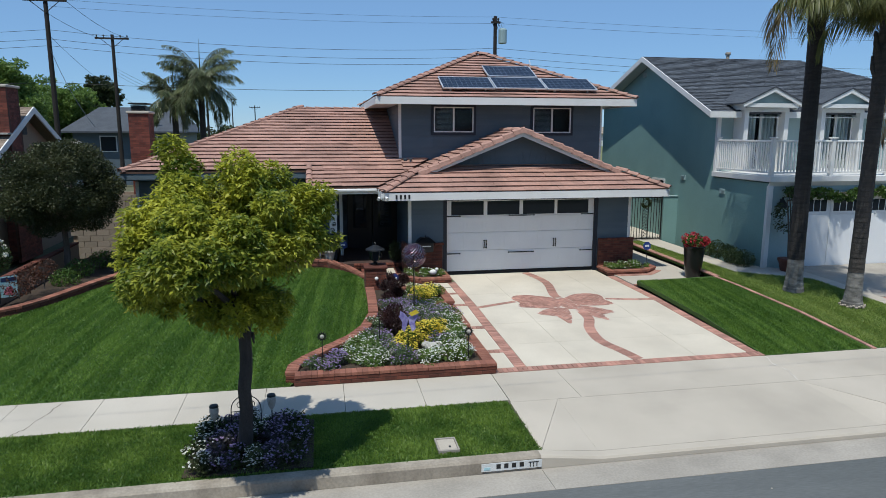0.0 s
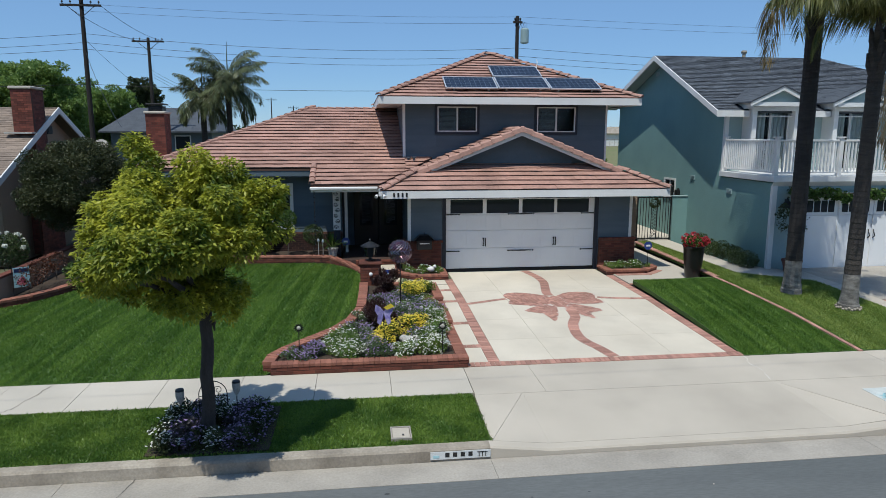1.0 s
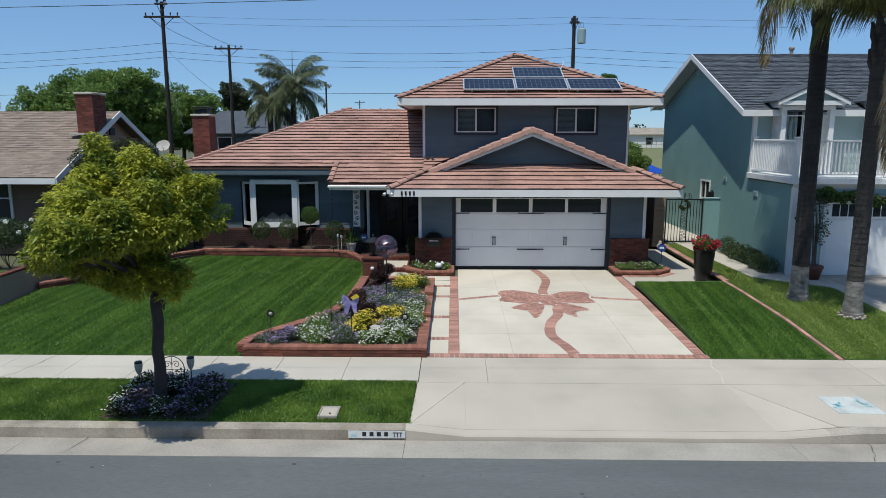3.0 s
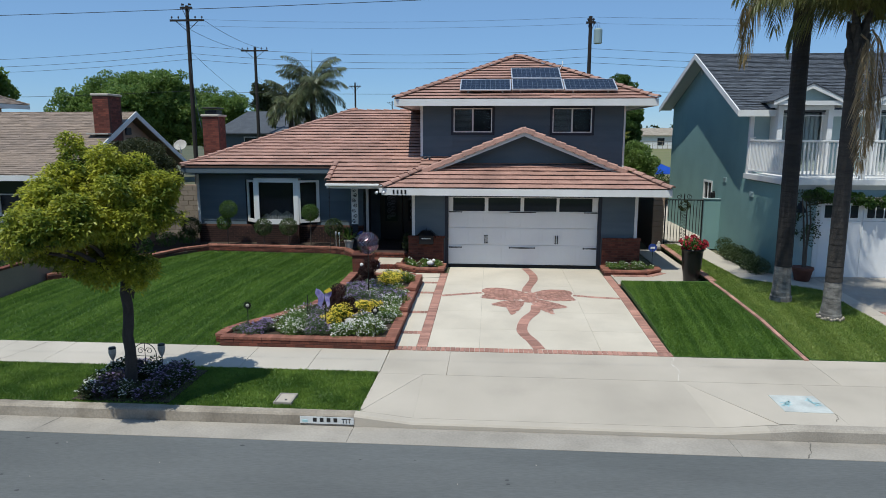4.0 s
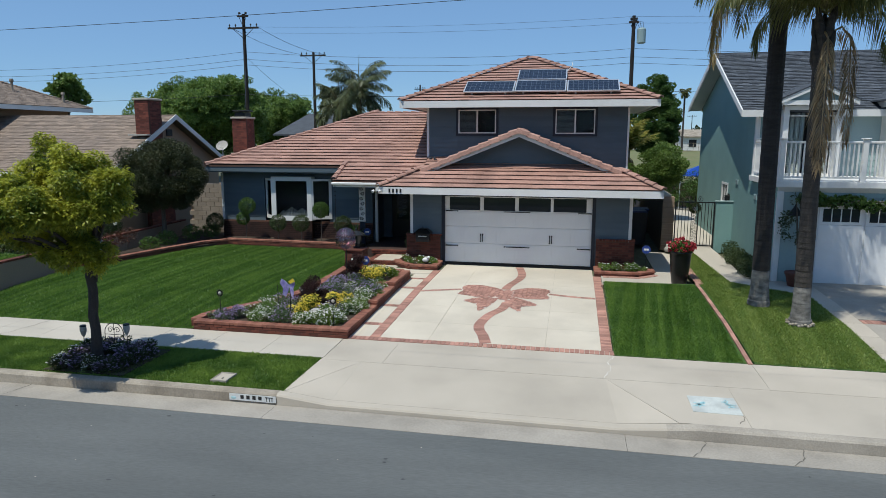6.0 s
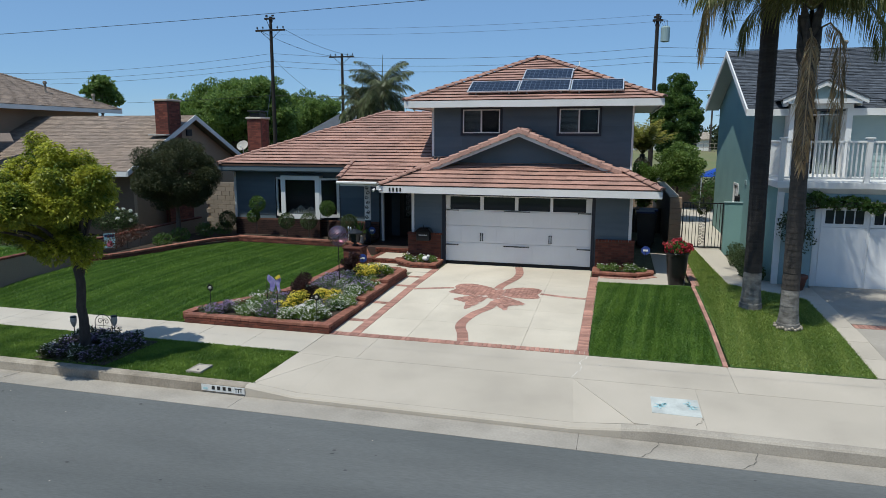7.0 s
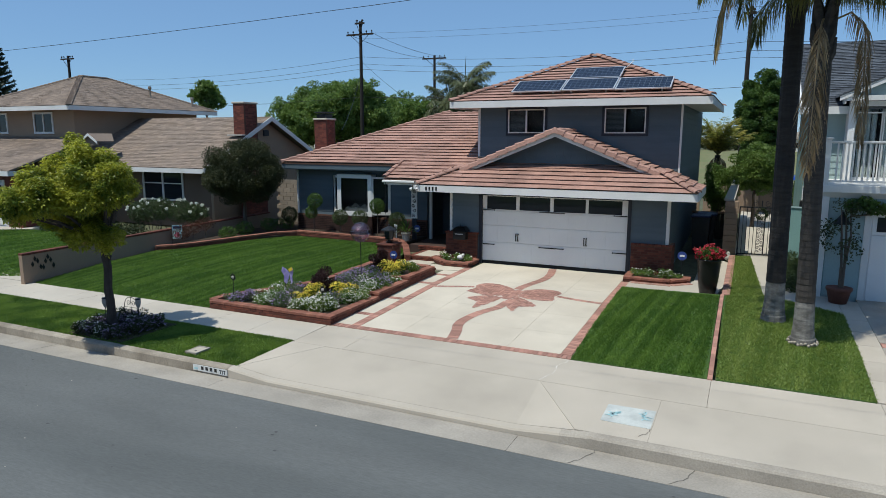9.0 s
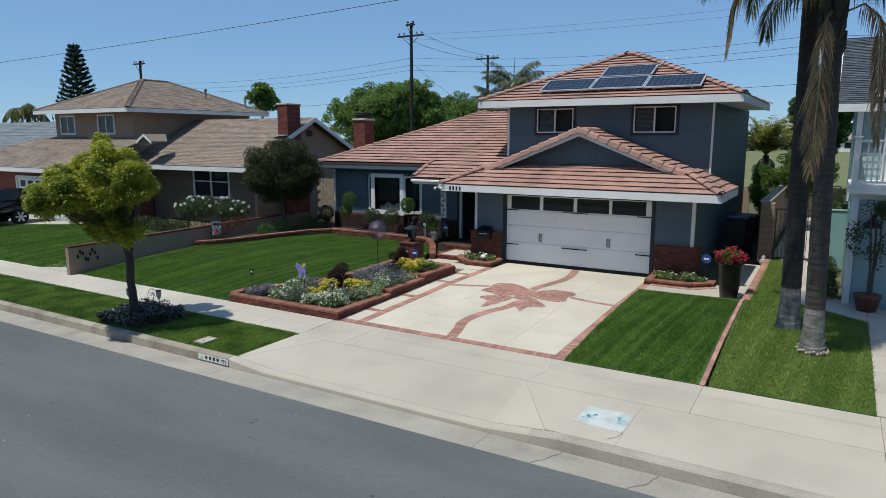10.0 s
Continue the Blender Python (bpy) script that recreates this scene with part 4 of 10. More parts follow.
# left wing roof
wing_roof = part("roof", boxes((-7.1, -3.6, 6.88, 6.98, 5.55, 5.62)), M["underlay"], house, "terracotta flat clay tiles in long courses")
zm = lambda y: 3.55 + S * (y - 1.73)
roof_plane(wing_roof, [(-12.3, 1.73, zm(1.73)), (-3.57, 1.73, zm(1.73)), (-3.57, 6.93, zm(6.93)), (-7.1, 6.93, zm(6.93))], (-12.3, 1.73, zm(1.73)), (0, 1, S), M["underlay"], CLAY, (M["tile"], M["tile_joined"]), 300, 21)
roof_plane(wing_roof, [(-6.65, 0.58, zm(0.58)), (-4.5, 0.58, zm(0.58)), (-3.34, 1.73, zm(1.73)), (-6.65, 1.73, zm(1.73))], (-6.65, 0.58, zm(0.58)), (0, 1, S), M["underlay"], CLAY, (M["tile"], M["tile_joined"]), 40, 22)
roof_plane(wing_roof, [(-3.57, 1.6, zm(1.6)), (-3.4, 1.63, zm(1.63)), (-2.6, 2.5, zm(2.5)), (-3.57, 2.5, zm(2.5))], (-3.57, 1.6, zm(1.6)), (0, 1, S), M["underlay"], CLAY, (M["tile"], M["tile_joined"]), 0, 24)
roof_plane(wing_roof, [(-12.3, 12.13, zm(1.73)), (-12.3, 1.73, zm(1.73)), (-7.1, 6.93, zm(6.93))], (-12.3, 12.13, zm(1.73)), (1, 0, S), M["underlay"], CLAY, (M["tile"], M["tile_joined"]), 0, 23)
ridge_caps(wing_roof, (-12.3, 1.73, 3.56), (-7.1, 6.93, 5.68), M["tile"], drop=0.07, high=0.45)
ridge_caps(wing_roof, (-7.1, 6.93, 5.66), (-3.6, 6.93, 5.66), M["tile"], drop=0.1, high=0.4)
ridge_caps(wing_roof, (-6.62, 0.6, 3.12), (-6.62, 1.7, 3.56), M["tile"], r=0.1, drop=0.03)
part("fascia", boxes((-12.3, -6.65, 1.75, 1.8, 3.30, 3.52), (-12.3, -12.25, 1.8, 12.1, 3.30, 3.52)), M["siding"], house, "blue-grey fascia board")
part("fascia", boxes((-6.65, -4.51, 0.6, 0.65, 2.86, 3.04)), M["white"], house, "white fascia board over the porch")
part("gutter_trough", boxes((-6.68, -4.55, 0.48, 0.60, 2.94, 3.03), bevel=0.02), M["white"], house, "white metal rain gutter")
part("soffit", boxes((-12.25, -6.65, 1.8, 2.45, 3.26, 3.29), (-6.65, -3.6, 0.65, 3.9, 2.98, 3.01)), M["siding"], house)

# small capped vent pipes on the tiles beside the upper storey
for x, y, hh in ((-3.26, 2.2, 0.14), (-3.44, 2.3, 0.08)):
    bm = bmesh.new()
    tube(bm, [(x, y, zm(y) - 0.05), (x, y, zm(y) + hh)], 0.035, 8)
    lathe(bm, [(0.04, 0), (0.075, 0.02), (0.075, 0.05), (0.03, 0.06)], 10, (x, y, zm(y) + hh - 0.03))
    part("vent_pipe", bm, M["vent_metal"], house, "dark grey metal roof vent pipe")
# upper hip roof
upper_roof = part("roof", boxes((-0.3, 0.2, 5.8, 5.9, 7.55, 7.62)), M["underlay"], house, "terracotta flat clay tiles in long courses")
E0, PX, PY, PZ = 5.88, -0.05, 5.82, 7.70
fl, fr, bl, br = (-4.45, 1.72, E0), (4.58, 1.72, E0), (-4.45, 10.2, E0), (4.58, 10.2, E0)
pa, pb = (-0.22, PY, PZ), (0.16, PY, PZ)
roof_plane(upper_roof, [fl, fr, pb, pa], fl, (0, 1, (PZ - E0) / (PY - 1.72)), M["underlay"], CLAY, (M["tile"], M["tile_joined"]), 200, 31)
roof_plane(upper_roof, [fr, br, pb], fr, (-1, 0, (PZ - E0) / 4.42), M["underlay"], CLAY, (M["tile"], M["tile_joined"]), 0, 32)
roof_plane(upper_roof, [bl, fl, pa], bl, (1, 0, (PZ - E0) / 4.23), M["underlay"], CLAY, (M["tile"], M["tile_joined"]), 0, 33)
roof_plane(upper_roof, [br, bl, pa, pb], br, (0, -1, (PZ - E0) / (10.2 - PY)), M["underlay"], CLAY, (M["tile"], M["tile_joined"]), 0, 34)
for c, p in ((fl, pa), (fr, pb), (br, pb), (bl, pa)):
    ridge_caps(upper_roof, Vector(c) + Vector((0, 0, 0.02)), Vector(p) + Vector((0, 0, 0.03)), M["tile"])
ridge_caps(upper_roof, Vector(pa) + Vector((0, 0, 0.03)), Vector(pb) + Vector((0, 0, 0.03)), M["tile"])
part("fascia", boxes((-4.45, 4.58, 1.705, 1.76, 5.66, 5.895), (-4.465, -4.41, 1.76, 10.15, 5.66, 5.895), (4.54, 4.595, 1.76, 10.15, 5.66, 5.895)), M["white"], house, "white painted fascia board")
part("soffit", boxes((-4.38, 4.51, 1.79, 10.15, 5.70, 5.74)), M["white"], house)

# garage door
gdoor = part("garage_door", boxes((-2.44, 2.44, 0.09, 0.13, 0.41, 2.67)), M["door_white"], house, "white carriage-style sectional garage door with black hinges")
ROWH = (0.41, 1.07, 1.645, 2.16, 2.67)
for i, (a, b) in enumerate(zip(ROWH, ROWH[1:])):
    bm = bmesh.new()
    if i < 3:
        box(bm, -2.44, 2.44, 0.06, 0.092, a + 0.004, b - 0.004, 0.006)
        for j in range(8):
            x0 = -2.44 + 4.88 * (j + 0.1) / 8
            box(bm, x0, x0 + 0.49, 0.0575, 0.062, a + 0.035, b - 0.035, 0.0022)
    else:
        for x0, x1 in ((-2.44, -2.285), (-1.245, -1.125), (-0.072, 0.044), (1.096, 1.19), (2.25, 2.44)):
            box(bm, x0, x1, 0.06, 0.092, a + 0.004, b, 0.004)
        box(bm, -2.44, 2.44, 0.058, 0.094, a + 0.004, a + 0.035, 0.004)
        box(bm, -2.44, 2.44, 0.058, 0.094, b - 0.035, b, 0.004)
    part("door_section", bm, M["door_white"], gdoor)
for x0, x1 in ((-2.285, -1.245), (-1.125, -0.072), (0.044, 1.096), (1.19, 2.25)):
    part("pane", boxes((x0, x1, 0.075, 0.085, 2.195, 2.635)), M["glass"], gdoor, "dark glass pane")


def strap(x, z, ln, sgn):
    bm = bmesh.new()
    slab(bm, [(x, 0.05, z - 0.02), (x + sgn * ln * 0.85, 0.05, z - 0.012), (x + sgn * ln, 0.05, z), (x + sgn * ln * 0.85, 0.05, z + 0.012), (x, 0.05, z + 0.02)][::sgn], (0, -0.018, 0))
    lathe_at = (x + sgn * ln * 0.97, 0.042, z)
    bmesh.ops.create_icosphere(bm, subdivisions=1, radius=0.028, matrix=Matrix.Translation(lathe_at))
    part("hinge", bm, M["black"], gdoor, "black strap hinge")


for z in (2.165, 0.98):
    strap(-2.42, z, 0.42, 1)
    strap(2.42, z, 0.42, -1)
    strap(0.0, z, 0.42, 1)
    strap(0.0, z, 0.42, -1)
for x in (-1.19, 1.12):
    for dx in (-0.035, 0.035):
        bm = bmesh.new()
        tube(bm, [(x + dx, 0.05, 1.15), (x + dx, 0.015, 1.18), (x + dx, 0.015, 1.35), (x + dx, 0.05, 1.38)], 0.014, 6)
        bmesh.ops.create_icosphere(bm, subdivisions=1, radius=0.026, matrix=Matrix.Translation((x + dx, 0.045, 1.15)))
        bmesh.ops.create_icosphere(bm, subdivisions=1, radius=0.026, matrix=Matrix.Translation((x + dx, 0.045, 1.38)))
        part("handle", bm, M["black"], gdoor, "black pull handle")
part("door_frame", boxes((-2.55, -2.44, -0.03, 0.16, 0.3, 2.795), (2.44, 2.55, -0.03, 0.16, 0.3, 2.795), (-2.44, 2.44, -0.03, 0.16, 2.67, 2.795)), M["navy"], house, "dark navy door frame")
part("threshold", boxes((-2.44, 2.44, 0.03, 0.14, 0.28, 0.408), bevel=0.01), M["rubber"], house, "black rubber door seal")

# bay window of the left wing
bay = part("bay_window", boxes((-9.74, -8.08, 2.06, 2.45, 1.40, 1.46), (-9.74, -8.08, 2.06, 2.45, 3.02, 3.10)), M["white"], house, "white framed bay window")
for a, b, th in (((-9.69, 2.12), (-8.14, 2.12), 0.13), ((-10.1, 2.44), (-9.69, 2.12), 0.08), ((-8.14, 2.12), (-7.4, 2.44), 0.11)):
    a3, b3 = Vector((*a, 0)), Vector((*b, 0))
    d = (b3 - a3).normalized()
    nn = Vector((d.y, -d.x, 0))
    L = (b3 - a3).length
    def bar(s0, s1, z0, z1, out=0.05):
        bm = bmesh.new()
        p = [a3 + d * s0, a3 + d * s1]
        slab(bm, [Vector((p[0].x, p[0].y, z0)), Vector((p[1].x, p[1].y, z0)), Vector((p[1].x, p[1].y, z1)), Vector((p[0].x, p[0].y, z1))], nn * out)
        return bm
    for s0, s1, z0, z1 in ((0, th, 1.46, 3.02), (L - th, L, 1.46, 3.02), (th, L - th, 1.46, 1.58), (th, L - th, 2.94, 3.02)):
        part("window_frame", bar(s0, s1, z0, z1), M["white"], bay)
    part("pane", bar(th, L - th, 1.58, 2.94, 0.012), M["clear"], bay).visible_shadow = False
for px in (-9.69, -8.14):
    part("corner_post", boxes((px - 0.06, px + 0.06, 2.075, 2.2, 1.46, 3.02), bevel=0.006), M["white"], bay)
for cx, hw, ht in ((-9.05, 0.36, 0.34), (-8.62, 0.33, 0.30), (-9.4, 0.2, 0.2), (-8.28, 0.2, 0.22)):
    # gathered sheer curtain hems, peaked like tents
    bm = bmesh.new()
    lo, hi = [], []
    for k in range(25):
        f = k / 24 * 2 - 1
        x, y = cx + hw * f, 2.36 + 0.02 * math.sin(k * 1.9) + 0.01 * (cx + 9)
        lo.append(bm.verts.new((x, y, 1.47)))
        hi.append(bm.verts.new((x, y + 0.02, 1.58 + ht * (1 - abs(f)) ** 0.7)))
    for k in range(24):
        bm.faces.new((lo[k], lo[k + 1], hi[k + 1], hi[k]))
    part("curtain", bm, M["blind"], bay, "pale sheer curtain behind the glass")
# added dark box keeps the inside of the bay looking unlit
part("room_lining", boxes((-10.3, -7.4, 3.2, 3.25, 0.6, 3.2), (-10.35, -10.3, 2.58, 3.2, 0.6, 3.2), (-7.4, -7.35, 2.58, 3.2, 0.6, 3.2), (-10.3, -7.4, 2.58, 3.2, 3.2, 3.24), (-10.3, -7.4, 2.58, 3.2, 0.56, 0.6)), M["navy"], bay)

# ---- plant builders ----
def leaf_array(rng, centres, radii, n, length, width, droop=0.25, shell=0.55, outward=0.5):
    """Loose rhombic leaves in a set of clumps; returns (n, 4, 3)."""
    centres, radii = np.asarray(centres, float), np.asarray(radii, float)
    if radii.ndim == 1:
        radii = np.repeat(radii[:, None], 3, 1)
    vol = radii.prod(1) ** (2 / 3)
    k = rng.choice(len(centres), n, p=vol / vol.sum())
    d = rng.normal(size=(n, 3))
    d /= np.linalg.norm(d, axis=1)[:, None]
    r = rng.uniform(shell ** 3, 1.0, n) ** (1 / 3)
    c = centres[k] + d * radii[k] * r[:, None]
    a = d * outward + rng.normal(size=(n, 3)) * 0.7
    a[:, 2] -= droop
    a /= np.linalg.norm(a, axis=1)[:, None]
    w = np.cross(a, rng.normal(size=(n, 3)))
    w /= np.linalg.norm(w, axis=1)[:, None]
    L = (length * rng.uniform(0.6, 1.3, n))[:, None]
    W = (width * rng.uniform(0.7, 1.2, n))[:, None]
    return np.stack([c - a * L / 2, c + w * W / 2 - a * L * 0.08, c + a * L / 2, c - w * W / 2 - a * L * 0.08], 1)


def sprig_array(rng, centres, radii, n, length, width, shell=0.45, per=6, droop=0.55):
    """Drooping sprigs: leaflets spread round a point on the skin of the clumps, their upper faces turned to the sky."""
    centres, radii = np.asarray(centres, float), np.asarray(radii, float)
    vol = radii.prod(1) ** (2 / 3)
    k = rng.choice(len(centres), n, p=vol / vol.sum())
    d = rng.normal(size=(n, 3))
    d[:, 2] = d[:, 2] * 0.9 + 0.15
    d /= np.linalg.norm(d, axis=1)[:, None]
    c = centres[k] + d * radii[k] * (rng.uniform(shell ** 3, 1.0, n) ** (1 / 3))[:, None]
    c = np.repeat(c, per, 0) + rng.normal(0, 0.018, (n * per, 3))
    m = n * per
    turn = np.tile(np.arange(per) * 2 * math.pi / per, n) + np.repeat(rng.uniform(0, 6.3, n), per) + rng.normal(0, 0.7, m)
    a = np.stack([np.cos(turn), np.sin(turn), -droop + rng.normal(0, 0.6, m)], 1) + np.repeat(d, per, 0) * 0.45
    a /= np.linalg.norm(a, axis=1)[:, None]
    up = np.stack([rng.normal(0, 0.6, m), rng.normal(0, 0.6, m), np.ones(m)], 1)
    w = np.cross(a, up)
    w /= np.linalg.norm(w, axis=1)[:, None] + 1e-9
    L = (length * rng.uniform(0.65, 1.25, m))[:, None]
    W = (width * rng.uniform(0.75, 1.2, m))[:, None]
    tip = c + a * L
    tip[:, 2] -= 0.18 * L[:, 0]
    mid = c + a * L * 0.45
    return np.stack([c + a * L * 0.08, mid + w * W / 2, tip, mid - w * W / 2], 1)


def leaves(name, arr, material, parent, label=""):
    n, k = arr.shape[0], arr.shape[1]
    ob = np_mesh(name, arr.reshape(-1, 3), np.arange(n * k).reshape(n, k), material, parent, label)
    return ob


def clumps(rng, centre, radius, n, size, flat=1.0, keep=0.6):
    """Centres of leaf clumps spread near the skin of a crown."""
    d = rng.normal(size=(n, 3))
    d /= np.linalg.norm(d, axis=1)[:, None]
    r = rng.uniform(keep ** 3, 1, n) ** (1 / 3)
    c = np.asarray(centre) + d * np.asarray(radius) * r[:, None]
    s = size * rng.uniform(0.65, 1.3, n)
    return c, np.stack([s, s, s * flat], 1)


def trunk_mesh(rng, base, top, r0, r1, wob=0.05, segs=9, rings=8):
    bm = bmesh.new()
    base, top = Vector(base), Vector(top)
    pts, rad = [], []
    for i in range(rings + 1):
        f = i / rings
        p = base.lerp(top, f) + Vector((rng.normal() * wob, rng.normal() * wob, 0)) * (0 < i < rings)
        pts.append(p)
        rad.append(r0 + (r1 - r0) * f + (0.35 * r0 * (1 - f) ** 8))
    tube(bm, pts, rad, segs)
    return bm


def limbs(bm, rng, start, ends, r0, r1=0.012):
    start = Vector(start)
    for e in ends:
        e = Vector(e)
        mid = start.lerp(e, 0.5) + Vector((rng.normal() * 0.08, rng.normal() * 0.08, 0.12))
        tube(bm, [start, start.lerp(mid, 0.6), mid, e], [r0, r0 * 0.75, r0 * 0.5, r1], 6)


def frond_array(rng, base, yaw, pitch, length, droop, leaf_len, n=46, width=0.03, hang=0.5):
    """One feather frond: leaflets along an arching rib. Returns leaflets (n*2, 4, 3) and rib points."""
    pts = []
    p = np.array(base, float)
    ang = pitch
    step = length / 14
    for i in range(15):
        pts.append(p.copy())
        p = p + step * np.array([math.cos(yaw) * math.cos(ang), math.sin(yaw) * math.cos(ang), math.sin(ang)])
        ang = max(ang - droop / 14 * (0.6 + i / 10), -1.5)
    pts = np.array(pts)
    out = []
    side = np.array([-math.sin(yaw), math.cos(yaw), 0])
    for i in range(n):
        f = 0.12 + 0.88 * (i + rng.uniform(0, 1)) / n
        g = f * 13.99
        a, b = pts[int(g)], pts[min(int(g) + 1, 14)]
        c = a + (b - a) * (g - int(g))
        d = (b - a) / (np.linalg.norm(b - a) + 1e-9)
        L = leaf_len * (0.35 + 1.1 * math.sin(math.pi * min(f * 0.9 + 0.08, 1))) * rng.uniform(0.8, 1.15)
        for s in (-1, 1):
            v = side * s * (0.8 + rng.normal() * 0.12) + d * 0.55 + np.array([0, 0, -hang + rng.normal() * 0.18])
            v /= np.linalg.norm(v)
            m = c + v * L * 0.5
            tip = c + v * L + np.array([0, 0, -hang * L * 0.35])
            w = np.cross(v, np.array([0, 0, 1.0])) + rng.normal(size=3) * 0.35
            w /= np.linalg.norm(w) + 1e-9
            out.append([c, m + w * width / 2, tip, m - w * width / 2])
    return np.array(out), pts


def small_tree(name, at, crown, radius, n, leaf, material, label, category, seed, clump_n=26, clump=0.4, trunk=(0.1, 0.05), fork=None, bark="bark", group="", keep=0.45, droop=0.25, extra=(), sprigs=False, core=0.0):
    rng = np.random.default_rng(seed)
    t = thing(name, at, label, category, group)
    rel = np.array(crown) - np.array(at)
    c, s = clumps(rng, rel, radius, clump_n, clump, 0.85, keep)
    for e in extra:
        c = np.vstack([c, np.array(e[:3]) - np.array(at)])
        s = np.vstack([s, [[e[3]] * 3]])
    fk = Vector(fork) - Vector(at) if fork else Vector((rel[0] * 0.8, rel[1] * 0.8, max(rel[2] - radius[2] * 0.7, 0.3)))
    part("trunk", trunk_mesh(rng, (0, 0, -0.08), fk, trunk[0], trunk[1], 0.015), M[bark], t, smooth=True)
    bm = bmesh.new()
    limbs(bm, rng, fk, [tuple(q) for q in c[:: max(1, len(c) // 12)]], trunk[1] * 0.75)
    part("branching", bm, M[bark], t)["kind"] = "stuff"
    if core:
        c = np.vstack([c, rel])
        s = np.vstack([s, [np.array(radius) * core]])
    leaves("crown", sprig_array(rng, c, s, n // 6, leaf[0], leaf[1], 0.4, 6, droop) if sprigs else leaf_array(rng, c, s, n, leaf[0], leaf[1], droop), material, t)
    return t

# ---- brickwork ----
BRICK = bpy.data.meshes.new("brick")
bm = bmesh.new()
box(bm, -0.0975, 0.0975, -0.045, 0.045, -0.031, 0.031, 0.004)
bm.to_mesh(BRICK)
bm.free()
BRICK.materials.append(M["brick"])
CAP_BRICK = BRICK.copy()
CAP_BRICK.materials.clear()
CAP_BRICK.materials.append(M["brick_sunlit"])
PAVER = bpy.data.meshes.new("paver")
bm = bmesh.new()
box(bm, -0.102, 0.102, -0.045, 0.045, -0.03, 0.006, 0.004)
bm.to_mesh(PAVER)
bm.free()
PAVER.materials.append(M["paver"])
brick_rng = random.Random(8)


def put_piece(name, mesh, m, parent):
    ob = new(name, mesh)
    ob.matrix_basis = m
    ob.parent = parent
    return ob


def brick_run(parent, path, z0, courses, half=0.06, ends=(True, True)):
    """A low brick wall along a plan path: mortar core, stretcher courses on both faces as single bricks, header cap.
    z0 may be a function of the distance along the path."""
    zf = z0 if callable(z0) else (lambda s: z0)
    pts = [Vector((*p, 0)) for p in path]
    cum = [0]
    for a, b in zip(pts, pts[1:]):
        cum.append(cum[-1] + (b - a).length)

    def at(s):
        s = min(max(s, 0), cum[-1])
        for i in range(len(pts) - 1):
            if s <= cum[i + 1] + 1e-9:
                f = (s - cum[i]) / (cum[i + 1] - cum[i])
                d = (pts[i + 1] - pts[i]).normalized()
                return pts[i].lerp(pts[i + 1], f), math.degrees(math.atan2(d.y, d.x))
        return pts[-1], 0
    bm = bmesh.new()
    n = max(2, int(cum[-1] / 0.25) + 1)
    ring = []
    for i in range(n + 1):
        s = cum[-1] * i / n
        p, a = at(s)
        nn = Vector((-math.sin(radians(a)), math.cos(radians(a)), 0)) * (half + 0.036)
        z = zf(s)
        top = z + courses * 0.075 - 0.006
        ring.append([bm.verts.new(p + nn + Vector((0, 0, z - 0.25))), bm.verts.new(p + nn + Vector((0, 0, top))), bm.verts.new(p - nn + Vector((0, 0, top))), bm.verts.new(p - nn + Vector((0, 0, z - 0.25)))])
    for r, q in zip(ring, ring[1:]):
        for k in range(4):
            bm.faces.new((r[k], r[(k + 1) % 4], q[(k + 1) % 4], q[k]))
    bm.faces.new(ring[0])
    bm.faces.new(ring[-1][::-1])
    part("mortar", bm, M["mortar"], parent)
    for c in range(courses):
        s = 0.1 + (0.1 if c % 2 else 0.0)
        while s < cum[-1] - 0.03:
            p, a = at(s)
            nn = Vector((-math.sin(radians(a)), math.cos(radians(a)), 0)) * half
            for sg in (-1, 1):
                put_piece("brick", BRICK, pose(*(p + nn * sg + Vector((0, 0, zf(s) + 0.0375 + c * 0.075 + brick_rng.uniform(-0.002, 0.002)))), 0, 0, a + brick_rng.uniform(-0.8, 0.8)), parent)
            s += 0.207
    # headers close the open ends
    for open_end, s, back in ((ends[0], 0.0, -1), (ends[1], cum[-1], 1)):
        if open_end:
            p, a = at(s)
            d = Vector((math.cos(radians(a)), math.sin(radians(a)), 0)) * back * -0.036
            for c in range(courses):
                put_piece("brick", BRICK, pose(*(p + d + Vector((0, 0, zf(s) + 0.0375 + c * 0.075))), 0, 0, a + 90) @ Matrix.Diagonal(((half + 0.04) / 0.0975, 1, 1, 1)), parent)
    s = 0.05
    while s < cum[-1]:
        p, a = at(s)
        z = zf(s) + courses * 0.075 + 0.031 + brick_rng.uniform(-0.002, 0.003)
        m = pose(p.x, p.y, z, 0, 0, a + 90 + brick_rng.uniform(-1, 1)) @ Matrix.Diagonal(((half + 0.056) / 0.0975, 1.11, 1, 1))
        put_piece("cap_brick", CAP_BRICK, m, parent)
        s += 0.103


